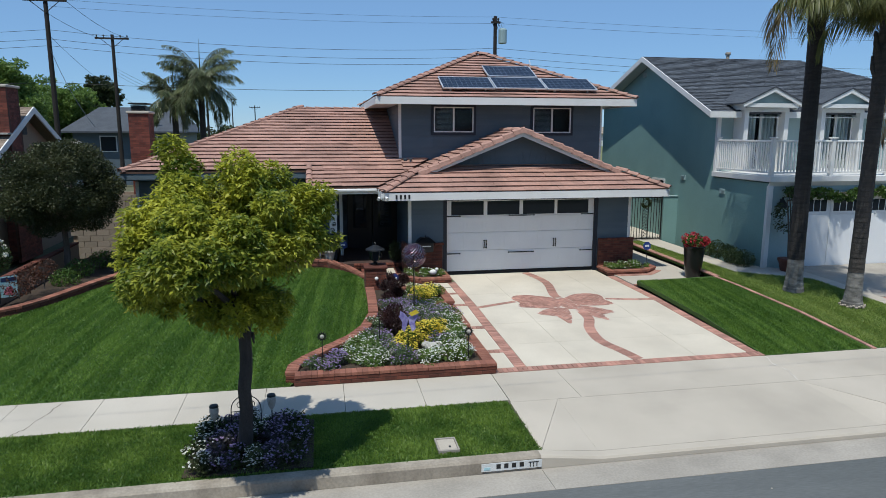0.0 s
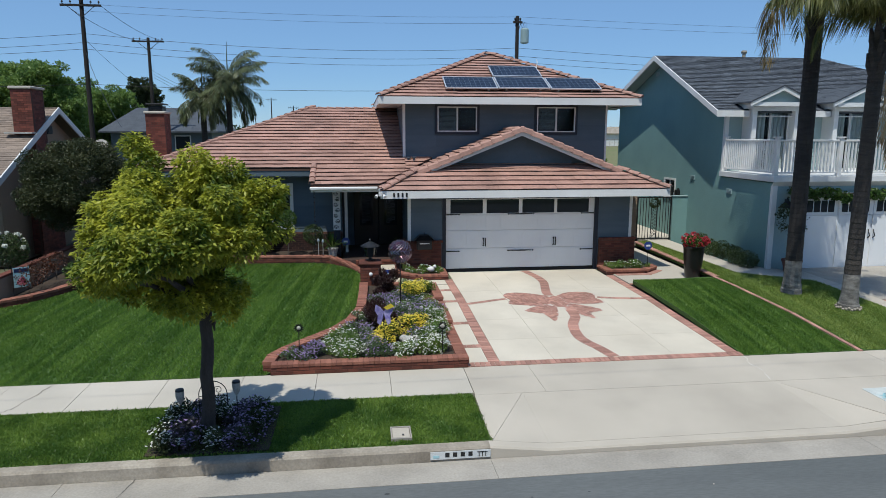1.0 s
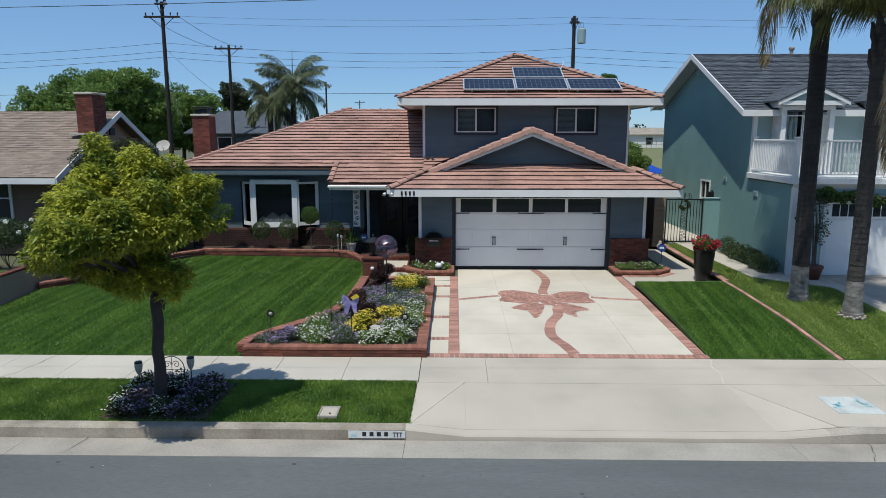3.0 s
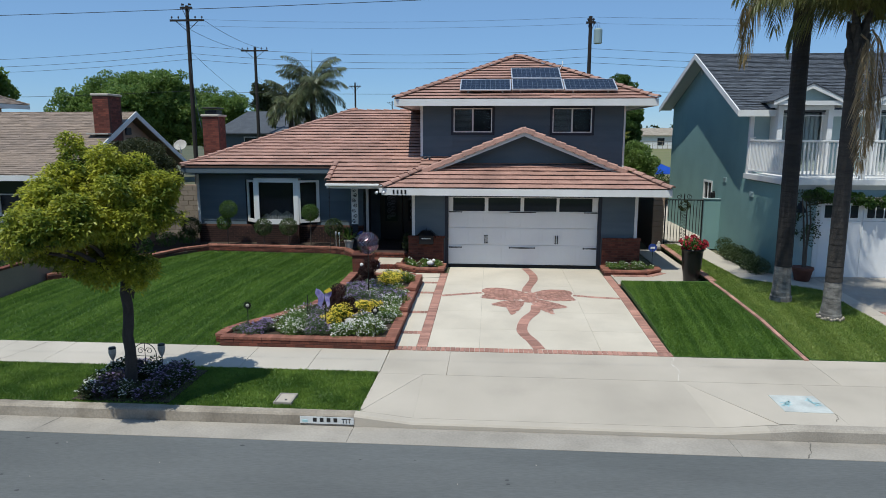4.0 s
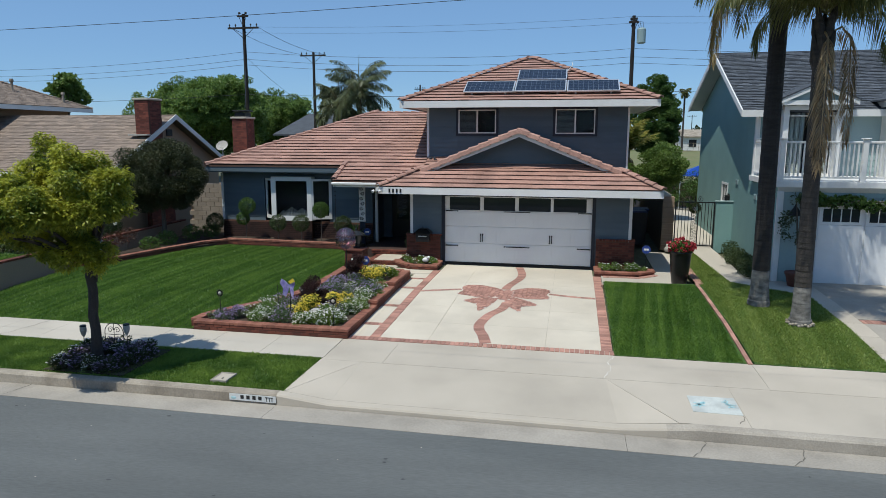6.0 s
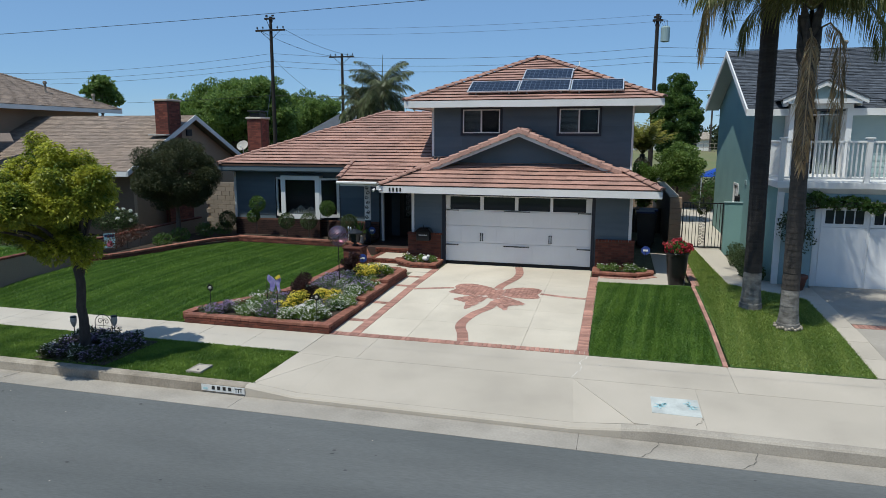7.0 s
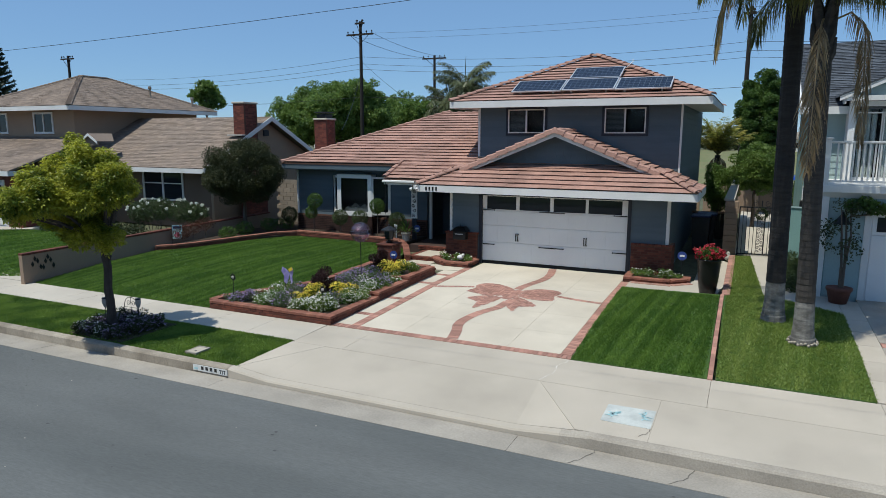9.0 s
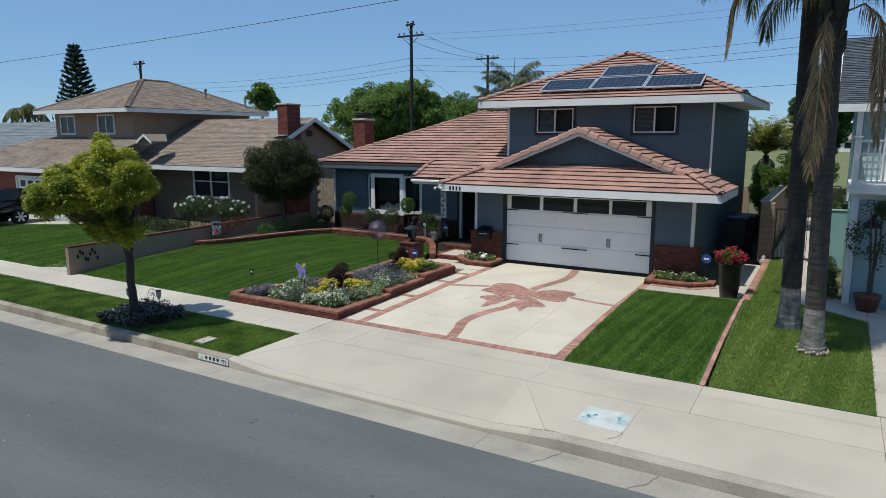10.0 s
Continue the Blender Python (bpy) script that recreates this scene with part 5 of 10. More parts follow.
def brick_face(parent, x0, x1, z0, z1, y, axis="x", out=-1, joined=False, mat="brick_joined"):
    """Running bond on an upright face; y is the outer face of the bricks."""
    bm = bmesh.new()
    if axis == "x":
        box(bm, x0, x1, *sorted((y - out * 0.008, y - out * 0.10)), z0, z1)
    else:
        box(bm, *sorted((y - out * 0.008, y - out * 0.10)), x0, x1, z0, z1)
    part("mortar", bm, M["mortar"], parent)
    jb = bmesh.new()
    rows_n = int((z1 - z0) / 0.075)
    for r in range(rows_n):
        s = x0 + (0.1 if r % 2 else 0.0)
        while s < x1 - 0.05:
            e = min(s + 0.197, x1) if s + 0.257 < x1 else x1
            cz = z0 + 0.0375 + r * 0.075
            sx = (e - s) / 0.195
            c = (s + e) / 2
            if joined:
                if axis == "x":
                    box(jb, s, e - 0.004, y, y - out * 0.05, cz - 0.032, cz + 0.032)
                else:
                    box(jb, y, y - out * 0.05, s, e - 0.004, cz - 0.032, cz + 0.032)
            else:
                m = pose(c, y - out * 0.045, cz) if axis == "x" else pose(y - out * 0.045, c, cz, 0, 0, 90)
                put_piece("brick", BRICK, m @ Matrix.Diagonal((sx * 0.985, 1, 1, 1)), parent)
            s += 0.207
        if r % 2 and joined:
            cz = z0 + 0.0375 + r * 0.075
            if axis == "x":
                box(jb, x0, x0 + 0.09, y, y - out * 0.05, cz - 0.032, cz + 0.032)
            else:
                box(jb, y, y - out * 0.05, x0, x0 + 0.09, cz - 0.032, cz + 0.032)
        if r % 2 and not joined:
            m = pose(x0 + 0.045, y - out * 0.045, z0 + 0.0375 + r * 0.075) if axis == "x" else pose(y - out * 0.045, x0 + 0.045, z0 + 0.0375 + r * 0.075, 0, 0, 90)
            put_piece("brick", BRICK, m @ Matrix.Diagonal((0.45, 1, 1, 1)), parent)
    if joined:
        part("bricks", jb, M[mat], parent)["kind"] = "stuff"
    else:
        jb.free()


def tilt(h, y):
    return math.degrees(math.atan2(h(y + 0.1) - h(y - 0.1), 0.2))


def lay_paver(parent, x, y, rz, h=drive_h, sx=1.0, lift=0.0):
    m = Matrix.Translation((x, y, h(y) + lift)) @ pose(0, 0, 0, tilt(h, y)) @ pose(0, 0, 0, 0, 0, rz + brick_rng.uniform(-0.7, 0.7)) @ Matrix.Diagonal((sx, 1, 1, 1))
    put_piece("paver", PAVER, m, parent)


# brick feet of the garage piers
piers = thing("garage_brick_base", (0, 0, 0), "red brick wainscot at the foot of the garage wall", "brickwork", kind="structure")
brick_face(piers, -3.76, -2.59, 0.36, 1.30, -0.10)
brick_face(piers, 2.59, 3.80, 0.36, 1.30, -0.10)
brick_face(piers, -0.09, 0.9, 0.36, 1.30, 3.797, "y", 1)
brick_face(piers, -0.09, 0.9, 0.36, 1.30, -3.757, "y", -1)
for a, b in ((-3.78, -2.58), (2.58, 3.82)):
    s = a + 0.055
    while s < b:
        put_piece("cap_brick", BRICK, pose(s, -0.045, 1.335, 0, 0, 90), piers)
        s += 0.103
wing_base = thing("wing_brick_base", (0, 0, 0), "red brick wainscot under the bay window, darkened for eave shade", "brickwork", kind="structure")
brick_face(wing_base, -12.02, -5.75, 0.45, 1.34, 2.38, joined=True, mat="brick_eave_shade")
brick_face(wing_base, -9.72, -8.1, 0.45, 1.40, 2.08, joined=True, mat="brick_eave_shade")

# flower bed walls, stepping up with the slope
bed = thing("flower_bed", (0, 0, 0), "raised red brick flower bed stepping up beside the drive", "planter")
brick_run(bed, [(-6.85, -8.17), (-3.06, -8.17)], 0.155, 2)
brick_run(bed, [(-3.16, -8.06), (-3.16, -6.0)], 0.155, 2)
brick_run(bed, [(-3.16, -6.0), (-3.16, -4.25)], 0.19, 3)
brick_run(bed, [(-3.16, -4.25), (-3.16, -2.45)], 0.29, 3)
brick_run(bed, [(-3.27, -2.45), (-4.5, -2.45)], 0.29, 3)
brick_run(bed, [(-3.27, -6.0), (-3.62, -6.0)], 0.19, 3)
brick_run(bed, [(-3.27, -4.25), (-3.62, -4.25)], 0.29, 3)
brick_run(bed, [(-6.92, -8.1), (-6.88, -7.75), (-6.68, -7.42), (-6.25, -6.95), (-5.72, -6.4), (-5.38, -5.8), (-5.16, -5.0)], lambda s: 0.155 + 0.055 * s, 2)
brick_run(bed, [(-5.14, -4.9), (-5.08, -3.6), (-5.06, -2.6)], lambda s: 0.37 + 0.03 * s, 2)
bm = bmesh.new()
for p, z in (([(-6.85, -8.1), (-3.2, -8.1), (-3.2, -6.05), (-5.5, -6.05), (-6.7, -7.4)], 0.31), (rect(-5.3, -3.2, -6.0, -4.3), 0.42), (rect(-5.05, -3.2, -4.25, -2.5), 0.52)):
    slab(bm, [(x, y, z) for x, y in p], (0, 0, -0.4))
part("soil", bm, M["dirt"], bed)

# back planter kerb along the lawn
border = thing("brick_border", (0, 0, 0), "curving low red brick border round the back of the lawn", "planter")
brick_run(border, [(-4.95, -0.75), (-5.2, -0.35), (-5.55, 0.25), (-6.05, 0.78), (-6.6, 0.98), (-8.5, 1.08), (-11.2, 1.22)], lambda s: 0.30 + 0.265 * min(s / 2.0, 1), 2)
brick_run(border, [(-11.2, 1.2), (-11.85, 0.62), (-12.5, -0.85), (-12.85, -1.8), (-13.1, -2.45), (-13.5, -3.15), (-14.0, -3.6)], lambda s: 0.54 - 0.02 * s, 2)
bm = bmesh.new()
slab(bm, [(-11.25, 1.2, 0.60), (-5.9, 0.9, 0.66), (-5.75, 2.4, 0.70), (-12.0, 2.4, 0.66)], (0, 0, -0.3))
slab(bm, [(-14.0, -3.6, 0.56), (-13.1, -2.45, 0.58), (-12.5, -0.85, 0.60), (-11.2, 1.25, 0.62), (-12.0, 5.0, 0.62), (-14.0, 5.0, 0.62)], (0, 0, -0.3))
part("soil", bm, M["dirt"], border)

# garage planters
for path, lab in (([(-2.5, -0.98), (-3.42, -0.98), (-4.05, -0.4), (-4.05, -0.14)], "low brick planter with small white flowers by the garage"),
                  ([(2.55, -0.9), (3.85, -0.9), (4.3, -0.5), (4.3, -0.1)], "low brick planter with white flowers and a ground light")):
    pl = thing("garage_planter", (0, 0, 0), lab, "planter", "garage planters")
    brick_run(pl, path, 0.33, 1)
    bm = bmesh.new()
    slab(bm, [(x, y, 0.42) for x, y in path] + [(path[-1][0], -0.12, 0.42), (path[0][0], -0.12, 0.42)], (0, 0, -0.2))
    part("soil", bm, M["dirt"], pl)
    # return of bricks beside the door
    brick_run(pl, [(path[0][0] + (-0.1 if path[0][0] < 0 else 0.1), -0.83), (path[0][0] + (-0.1 if path[0][0] < 0 else 0.1), -0.14)], 0.33, 1)

# brick pillar with its lantern
pillar = thing("brick_pillar", (0, 0, 0), "square red brick pillar at the front walk", "pillar")
brick_face(pillar, -5.15, -4.58, 0.42, 1.10, -2.50)
brick_face(pillar, -5.15, -4.58, 0.42, 1.10, -1.92, out=1)
brick_face(pillar, -2.497, -1.923, 0.42, 1.10, -5.147, "y", -1)
brick_face(pillar, -2.497, -1.923, 0.42, 1.10, -4.583, "y", 1)
part("cap", boxes((-5.18, -4.55, -2.53, -1.89, 1.095, 1.16), bevel=0.015), M["brick"], pillar)
bm = bmesh.new()
bmesh.ops.create_uvsphere(bm, u_segments=14, v_segments=8, radius=0.055, matrix=Matrix.Translation((-4.86, -2.55, 0.85)))
part("globe_lamp", bm, M["white"], pillar, "small round white lamp")

# porch, landing and steps
porch = thing("porch", (0, 0, 0), "entry porch with brick edged concrete landing and steps", "porch", kind="structure")
part("landing", boxes((-4.95, -3.98, -0.45, 0.8, 0.25, 0.45)), M["drive"], porch)
part("porch_floor", boxes((-5.74, -3.62, 0.9, 3.9, 0.25, 0.60)), M["porch_dark"], porch)
for x0, x1, y, z in ((-5.05, -3.9, -0.5, 0.452), (-5.3, -3.75, 0.8, 0.602)):
    s = x0
    while s < x1:
        put_piece("step_brick", BRICK, pose(s + 0.05, y + 0.05, z - 0.03, 0, 0, 90), porch)
        put_piece("step_brick", BRICK, pose(s + 0.05, y + 0.06, z - 0.105, 0, 0, 90), porch)
        s += 0.102
for s in np.arange(-0.35, 0.8, 0.102):
    put_piece("step_brick", BRICK, pose(-4.98, s, 0.422), porch)
    put_piece("step_brick", BRICK, pose(-3.95, s, 0.422), porch)

# brick pavers set in the driveway
for x in np.arange(-3.05, 2.75, 0.103):
    lay_paver(driveway, x, -8.145, 90)
for xb in (-2.49, 2.62):
    for y in np.arange(-7.98, -0.98, 0.103):
        lay_paver(driveway, xb, y, 0, sx=1.12)
for c in CROSS[1:]:
    for x in np.arange(-3.05, -2.62, 0.103):
        lay_paver(driveway, x, c, 90, sx=0.92)


def ribbon(path, half=0.125):
    """Pavers laid crosswise along a curving band, over the concrete."""
    pts = [Vector((*p, 0)) for p in path]
    fine = []
    for i in range(len(pts) - 1):
        p0, p1, p2, p3 = pts[max(i - 1, 0)], pts[i], pts[i + 1], pts[min(i + 2, len(pts) - 1)]
        for k in range(8):
            t = k / 8
            fine.append(0.5 * ((2 * p1) + (-p0 + p2) * t + (2 * p0 - 5 * p1 + 4 * p2 - p3) * t * t + (-p0 + 3 * p1 - 3 * p2 + p3) * t ** 3))
    fine.append(pts[-1])
    bm = bmesh.new()
    acc = 0.05
    last = fine[0]
    L, R = [], []
    for i, p in enumerate(fine):
        d = (fine[min(i + 1, len(fine) - 1)] - fine[max(i - 1, 0)]).normalized()
        nn = Vector((-d.y, d.x, 0)) * (half + 0.012)
        L.append(p + nn)
        R.append(p - nn)
        if i:
            seg = p - last
            while acc <= seg.length:
                q = last + seg.normalized() * acc
                lay_paver(driveway, q.x, q.y, math.degrees(math.atan2(d.y, d.x)) + 90, sx=half / 0.102, lift=0.004)
                acc += 0.098
            acc -= seg.length
        last = p
    for i in range(len(L) - 1):
        slab(bm, [Vector((q.x, q.y, drive_h(q.y) + 0.004)) for q in (L[i], R[i], R[i + 1], L[i + 1])], (0, 0, -0.02))
    part("mortar_bed", bm, M["pink_joint"], driveway)


ribbon([(0.03, -8.03), (-0.1, -7.5), (-0.25, -7.05), (-0.28, -6.6), (-0.15, -5.9), (0.1, -5.3), (0.16, -4.75)])
ribbon([(0.0, -3.35), (0.02, -3.0), (0.14, -2.45), (0.28, -1.8), (0.3, -1.2), (0.22, -0.6), (0.12, -0.1)])
ribbon([(-2.37, -3.95), (-1.8, -3.75), (-1.25, -3.55)], 0.07)
ribbon([(1.25, -3.68), (1.9, -3.85), (2.5, -3.92)], 0.07)


def smooth_outline(pts, k=4):
    out = []
    n = len(pts)
    for i in range(n):
        p0, p1, p2, p3 = [Vector(pts[(i + j) % n]) for j in (-1, 0, 1, 2)]
        for s in range(k):
            t = s / k
            q = 0.5 * ((2 * p1) + (-p0 + p2) * t + (2 * p0 - 5 * p1 + 4 * p2 - p3) * t * t + (-p0 + 3 * p1 - 3 * p2 + p3) * t ** 3)
            out.append((q.x, q.y))
    return out


BOW = part("bow", boxes((-0.05, 0.05, -4.0, -3.9, drive_h(-3.95) - 0.05, drive_h(-3.95) - 0.02)), M["pink_joint"], driveway, "herringbone brick bow")
bow_done = []


def bow_piece(pts, angle, wide=0.088):
    """Herringbone of pavers cut to a rounded outline, on a pale mortar bed."""
    line = smooth_outline(pts)
    if area2(line) < 0:
        line = line[::-1]
    bm = bmesh.new()
    cx, cy = sum(p[0] for p in line) / len(line), sum(p[1] for p in line) / len(line)
    verts = []
    for x, y in line:
        r = math.hypot(x - cx, y - cy)
        x, y = cx + (x - cx) * (r + 0.018) / r, cy + (y - cy) * (r + 0.018) / r
        verts.append(bm.verts.new((x, y, drive_h(y) + 0.003 + 0.0004 * len(bow_done))))
    f = bm.faces.new(verts)
    bmesh.ops.triangulate(bm, faces=[f])
    part("mortar_bed", bm, M["pink_joint"], BOW)
    ca, sa = math.cos(radians(angle)), math.sin(radians(angle))
    g = 0.0055
    for i in range(-30, 31):
        for j in range(-16, 17):
            a, b = (i + 2 * j) * wide, (i - 2 * j) * wide
            for q in ((a + g, b + g, a + 2 * wide - g, b + wide - g), (a + g, b + wide + g, a + wide - g, b + 3 * wide - g)):
                uc, vc = (q[0] + q[2]) / 2, (q[1] + q[3]) / 2
                if math.hypot(uc, vc) > 1.5:
                    continue
                turn = lambda u, v: (cx + u * ca - v * sa, cy + u * sa + v * ca)
                quad = [turn(q[0], q[1]), turn(q[2], q[1]), turn(q[2], q[3]), turn(q[0], q[3])]
                cut = clip_poly(line, quad)
                if len(cut) < 3 or abs(area2(cut)) < 0.003:
                    continue
                mx, my = sum(p[0] for p in cut) / len(cut), sum(p[1] for p in cut) / len(cut)
                if any(inside(o, np.array([mx]), np.array([my]))[0] for o in bow_done):
                    continue
                bm = bmesh.new()
                lift = 0.008 + brick_rng.uniform(0, 0.002)
                slab(bm, [(x, y, drive_h(y) + lift) for x, y in cut], (0, 0, -0.03))
                part("paver", bm, M["paver"], BOW)
    bow_done.append(line)


bow_piece([(-0.14, -3.5), (0.2, -3.45), (0.26, -3.95), (0.16, -4.4), (-0.12, -4.4), (-0.2, -3.9)], 45)
bow_piece([(-1.27, -3.3), (-1.1, -2.97), (-0.64, -2.98), (-0.1, -3.4), (0.02, -3.95), (-0.25, -4.2), (-0.64, -4.3), (-0.95, -4.2), (-1.3, -4.05), (-1.18, -3.7)], 45)
bow_piece([(1.28, -3.35), (1.06, -3.07), (0.64, -3.06), (0.22, -3.38), (0.05, -3.95), (0.45, -4.2), (0.95, -4.26), (1.28, -4.14), (1.18, -3.75)], 45)
bow_piece([(-0.1, -4.15), (-0.3, -4.26), (-0.64, -4.36), (-1.02, -4.7), (-0.62, -5.0), (-0.5, -5.58), (-0.3, -5.2), (-0.15, -4.65)], 45)
bow_piece([(0.12, -4.15), (0.45, -4.27), (0.8, -4.55), (0.97, -4.86), (0.6, -5.04), (0.58, -5.5), (0.3, -5.15), (0.06, -4.6)], 45)

# red brick band across the neighbour's drive
for x in np.arange(8.57, 13.5, 0.103):
    lay_paver(ndrive, x, -5.35, 90, lawn_h, lift=-0.004)
    lay_paver(ndrive, x, -5.22, 0, lawn_h, sx=0.48, lift=-0.004)

# brick strip between the two lawns
strip = thing("brick_strip", (0, 0, 0), "narrow brick mowing strip between two lawns", "edging", kind="structure")
for y in np.arange(-8.18, -2.3, 0.205):
    lay_paver(strip, 5.40 - 0.012 * (y + 8.2) * 0.5, y, 90, lawn_h, lift=0.01)
for y in np.arange(-2.3, 3.6, 0.103):
    lay_paver(strip, 5.45, y, 0, lawn_h, lift=0.015)

# brick edging of the side walk
for x in np.arange(2.8, 5.2, 0.207):
    lay_paver(strip, x, -2.46 + (x - 2.8) * 0.1, 5, drive_h, lift=0.06)
for x in np.arange(2.85, 3.9, 0.103):
    lay_paver(strip, x, -1.14, 90, drive_h, lift=0.04)
for k in range(7):
    lay_paver(strip, 3.97 + 0.074 * k, -1.06 + 0.068 * k, 132, drive_h, lift=0.04)

# ---- the green house ----
SHINGLE = (0.21, 0.145, 0.020, 0.006)
ghouse = thing("house", (0, 0, 0), "sage green stucco two-storey house with balcony and grey shingle roof", "house")
ghouse.location.x = -0.08
bm = bmesh.new()
slab(bm, [(7.65, 1.5, 3.2), (7.65, 11.1, 3.2), (7.65, 11.1, 5.98), (7.65, 6.3, 7.70), (7.65, 1.5, 5.52)], (0.15, 0, 0))
part("wall", bm, M["stucco_green"], ghouse, "sage green stucco gable wall")
bm = boxes((7.65, 7.8, -1.5, 4.88, 0.3, 3.2), (7.65, 7.8, 5.85, 11.1, 0.3, 3.2), (7.65, 7.8, 4.88, 5.85, 0.3, 2.15), (7.65, 7.8, 4.88, 5.85, 2.88, 3.2))
part("wall", bm, M["stucco_green"], ghouse, "sage green stucco wall with stains")
part("window", boxes((7.62, 7.72, 4.85, 4.93, 2.13, 2.92), (7.62, 7.72, 5.8, 5.88, 2.13, 2.92), (7.60, 7.72, 4.93, 5.8, 2.1, 2.19), (7.62, 7.72, 4.93, 5.8, 2.84, 2.92), (7.64, 7.70, 5.34, 5.39, 2.19, 2.84)), M["white"], ghouse, "small white side window")
part("pane", boxes((7.67, 7.68, 4.93, 5.8, 2.19, 2.84)), M["glass"], ghouse)
for y, z in ((7.05, 7.2), (3.5, 3.06), (0.9, 2.75)):
    bm = boxes((7.63, 7.66, y - 0.16, y + 0.16, z - 0.09, z + 0.09))
    for k in range(4):
        box(bm, 7.615, 7.64, y - 0.14, y + 0.14, z - 0.075 + k * 0.04, z - 0.055 + k * 0.04)
    part("wall_vent", bm, M["siding_green"], ghouse, "small louvred wall vent")
part("wall", boxes((7.8, 15.0, 1.5, 1.62, 3.2, 5.5), (7.8, 20, 11.0, 11.1, 0.3, 5.5), (14.9, 15.0, -1.4, 11.0, 0.3, 5.4)), M["siding_green"], ghouse)
rows = []
siding(rows, 7.8, 8.66, 0.35, 3.12, -1.5, "x", -1)
siding(rows, 13.7, 15.0, 0.35, 3.12, -1.5, "x", -1)
siding(rows, 8.66, 13.7, 2.78, 3.12, -1.5, "x", -1)
wall_part(rows, ghouse, M["siding_green"])
rows = []
siding(rows, 7.8, 8.5, 3.36, 4.4, 1.49, "x", -1)
siding(rows, 9.9, 11.5, 3.36, 4.4, 1.49, "x", -1)
siding(rows, 12.9, 15.0, 3.36, 4.4, 1.49, "x", -1)
wall_part(rows, ghouse, M["siding_green"])
for d in ((7.62, 7.78, -1.56, -1.44, 0.32, 3.12), (7.62, 7.76, 1.42, 1.54, 3.36, 5.3), (8.6, 8.74, -1.54, -1.42, 0.4, 2.8), (13.6, 13.74, -1.54, -1.42, 0.4, 2.8), (8.74, 13.6, -1.54, -1.42, 2.78, 2.9)):
    part("trim_board", boxes(d, bevel=0.006), M["white"], ghouse, "white trim board")

# its garage door
gd = part("garage_door", boxes((8.74, 13.6, -1.44, -1.40, 0.42, 2.78)), M["door_white"], ghouse, "white garage door with a row of small dark lights")
for j in range(4):
    x0 = 8.78 + j * 1.21
    part("door_section", boxes((x0, x0 + 1.15, -1.465, -1.44, 0.46, 2.17), bevel=0.006), M["door_white"], gd)
    for k in range(4):
        part("pane", boxes((x0 + 0.1 + k * 0.245, x0 + 0.31 + k * 0.245, -1.468, -1.45, 2.27, 2.64)), M["glass"], gd)
    part("door_section", boxes((x0, x0 + 1.15, -1.46, -1.44, 2.18, 2.74), bevel=0.004), M["door_white"], gd)

for x in (11.08, 11.26):
    bm = bmesh.new()
    tube(bm, [(x, -1.47, 1.42), (x + 0.03, -1.52, 1.5), (x - 0.02, -1.52, 1.62), (x, -1.47, 1.7)], 0.016, 6)
    part("handle", bm, M["black"], gd, "black pull handle")

# roof
groof = part("roof", boxes((7.1, 14.5, 6.25, 6.35, 7.74, 7.86)), M["shingle_grey"], ghouse, "grey asphalt shingle roof")
GS, GB = 0.457, 0.36
gz = lambda y: 5.48 + GS * (y - 1.1)
gb = gz(6.3) - GB * 5.2
roof_plane(groof, [(7.12, 1.1, gz(1.1)), (19.7, 1.1, gz(1.1)), (14.5, 6.3, gz(6.3)), (7.12, 6.3, gz(6.3))], (7.12, 1.1, gz(1.1)), (0, 1, GS), M["shingle_grey"], SHINGLE, (M["shingle_grey"], M["shingle_grey"]), 0, 41, stuff_name="shingles")
roof_plane(groof, [(19.7, 11.5, gb), (7.12, 11.5, gb), (7.12, 6.3, gz(6.3)), (14.5, 6.3, gz(6.3))], (19.7, 11.5, gb), (0, -1, GB), M["shingle_grey"], (0.8, 0.6, 0.01, 0.006), (M["shingle_grey"], M["shingle_grey"]), 0, 42, stuff_name="shingles")
bm = bmesh.new()
slab(bm, [(19.7, 1.1, 5.48), (19.7, 11.5, gb), (14.5, 6.3, gz(6.3))], (0, 0, -0.06))
part("roof_deck", bm, M["shingle_grey"], groof)
for y0, y1, ze in ((1.06, 6.3, 5.49), (11.54, 6.3, gb + 0.01)):
    bm = bmesh.new()
    slab(bm, [(7.12, y0, ze), (7.12, y1, 7.87), (7.12, y1, 7.67), (7.12, y0, ze - 0.2)], (-0.045, 0, 0))
    part("rake_board", bm, M["white"], ghouse, "white rake board")
    bm = bmesh.new()
    slab(bm, [(7.13, y0, ze - 0.13), (7.65, y0, ze - 0.13), (7.65, y1, 7.73), (7.13, y1, 7.73)], (0, 0, -0.02))
    part("soffit", bm, M["siding_green"], ghouse)
part("fascia", boxes((7.1, 8.28, 1.04, 1.09, 5.28, 5.49), (10.02, 11.28, 1.04, 1.09, 5.28, 5.49), (13.05, 19.7, 1.04, 1.09, 5.28, 5.49)), M["white"], ghouse, "white fascia board")
part("soffit", boxes((7.65, 15, 1.09, 1.5, 5.29, 5.32)), M["white"], ghouse)
bm = bmesh.new()
tube(bm, [(11.2, 6.6, 7.6), (11.2, 6.6, 8.1)], 0.07, 10)
lathe(bm, [(0.1, 0), (0.12, 0.06), (0.1, 0.12)], 10, (11.2, 6.6, 8.05))
part("vent_pipe", bm, M["kerb"], ghouse, "metal roof vent pipe")

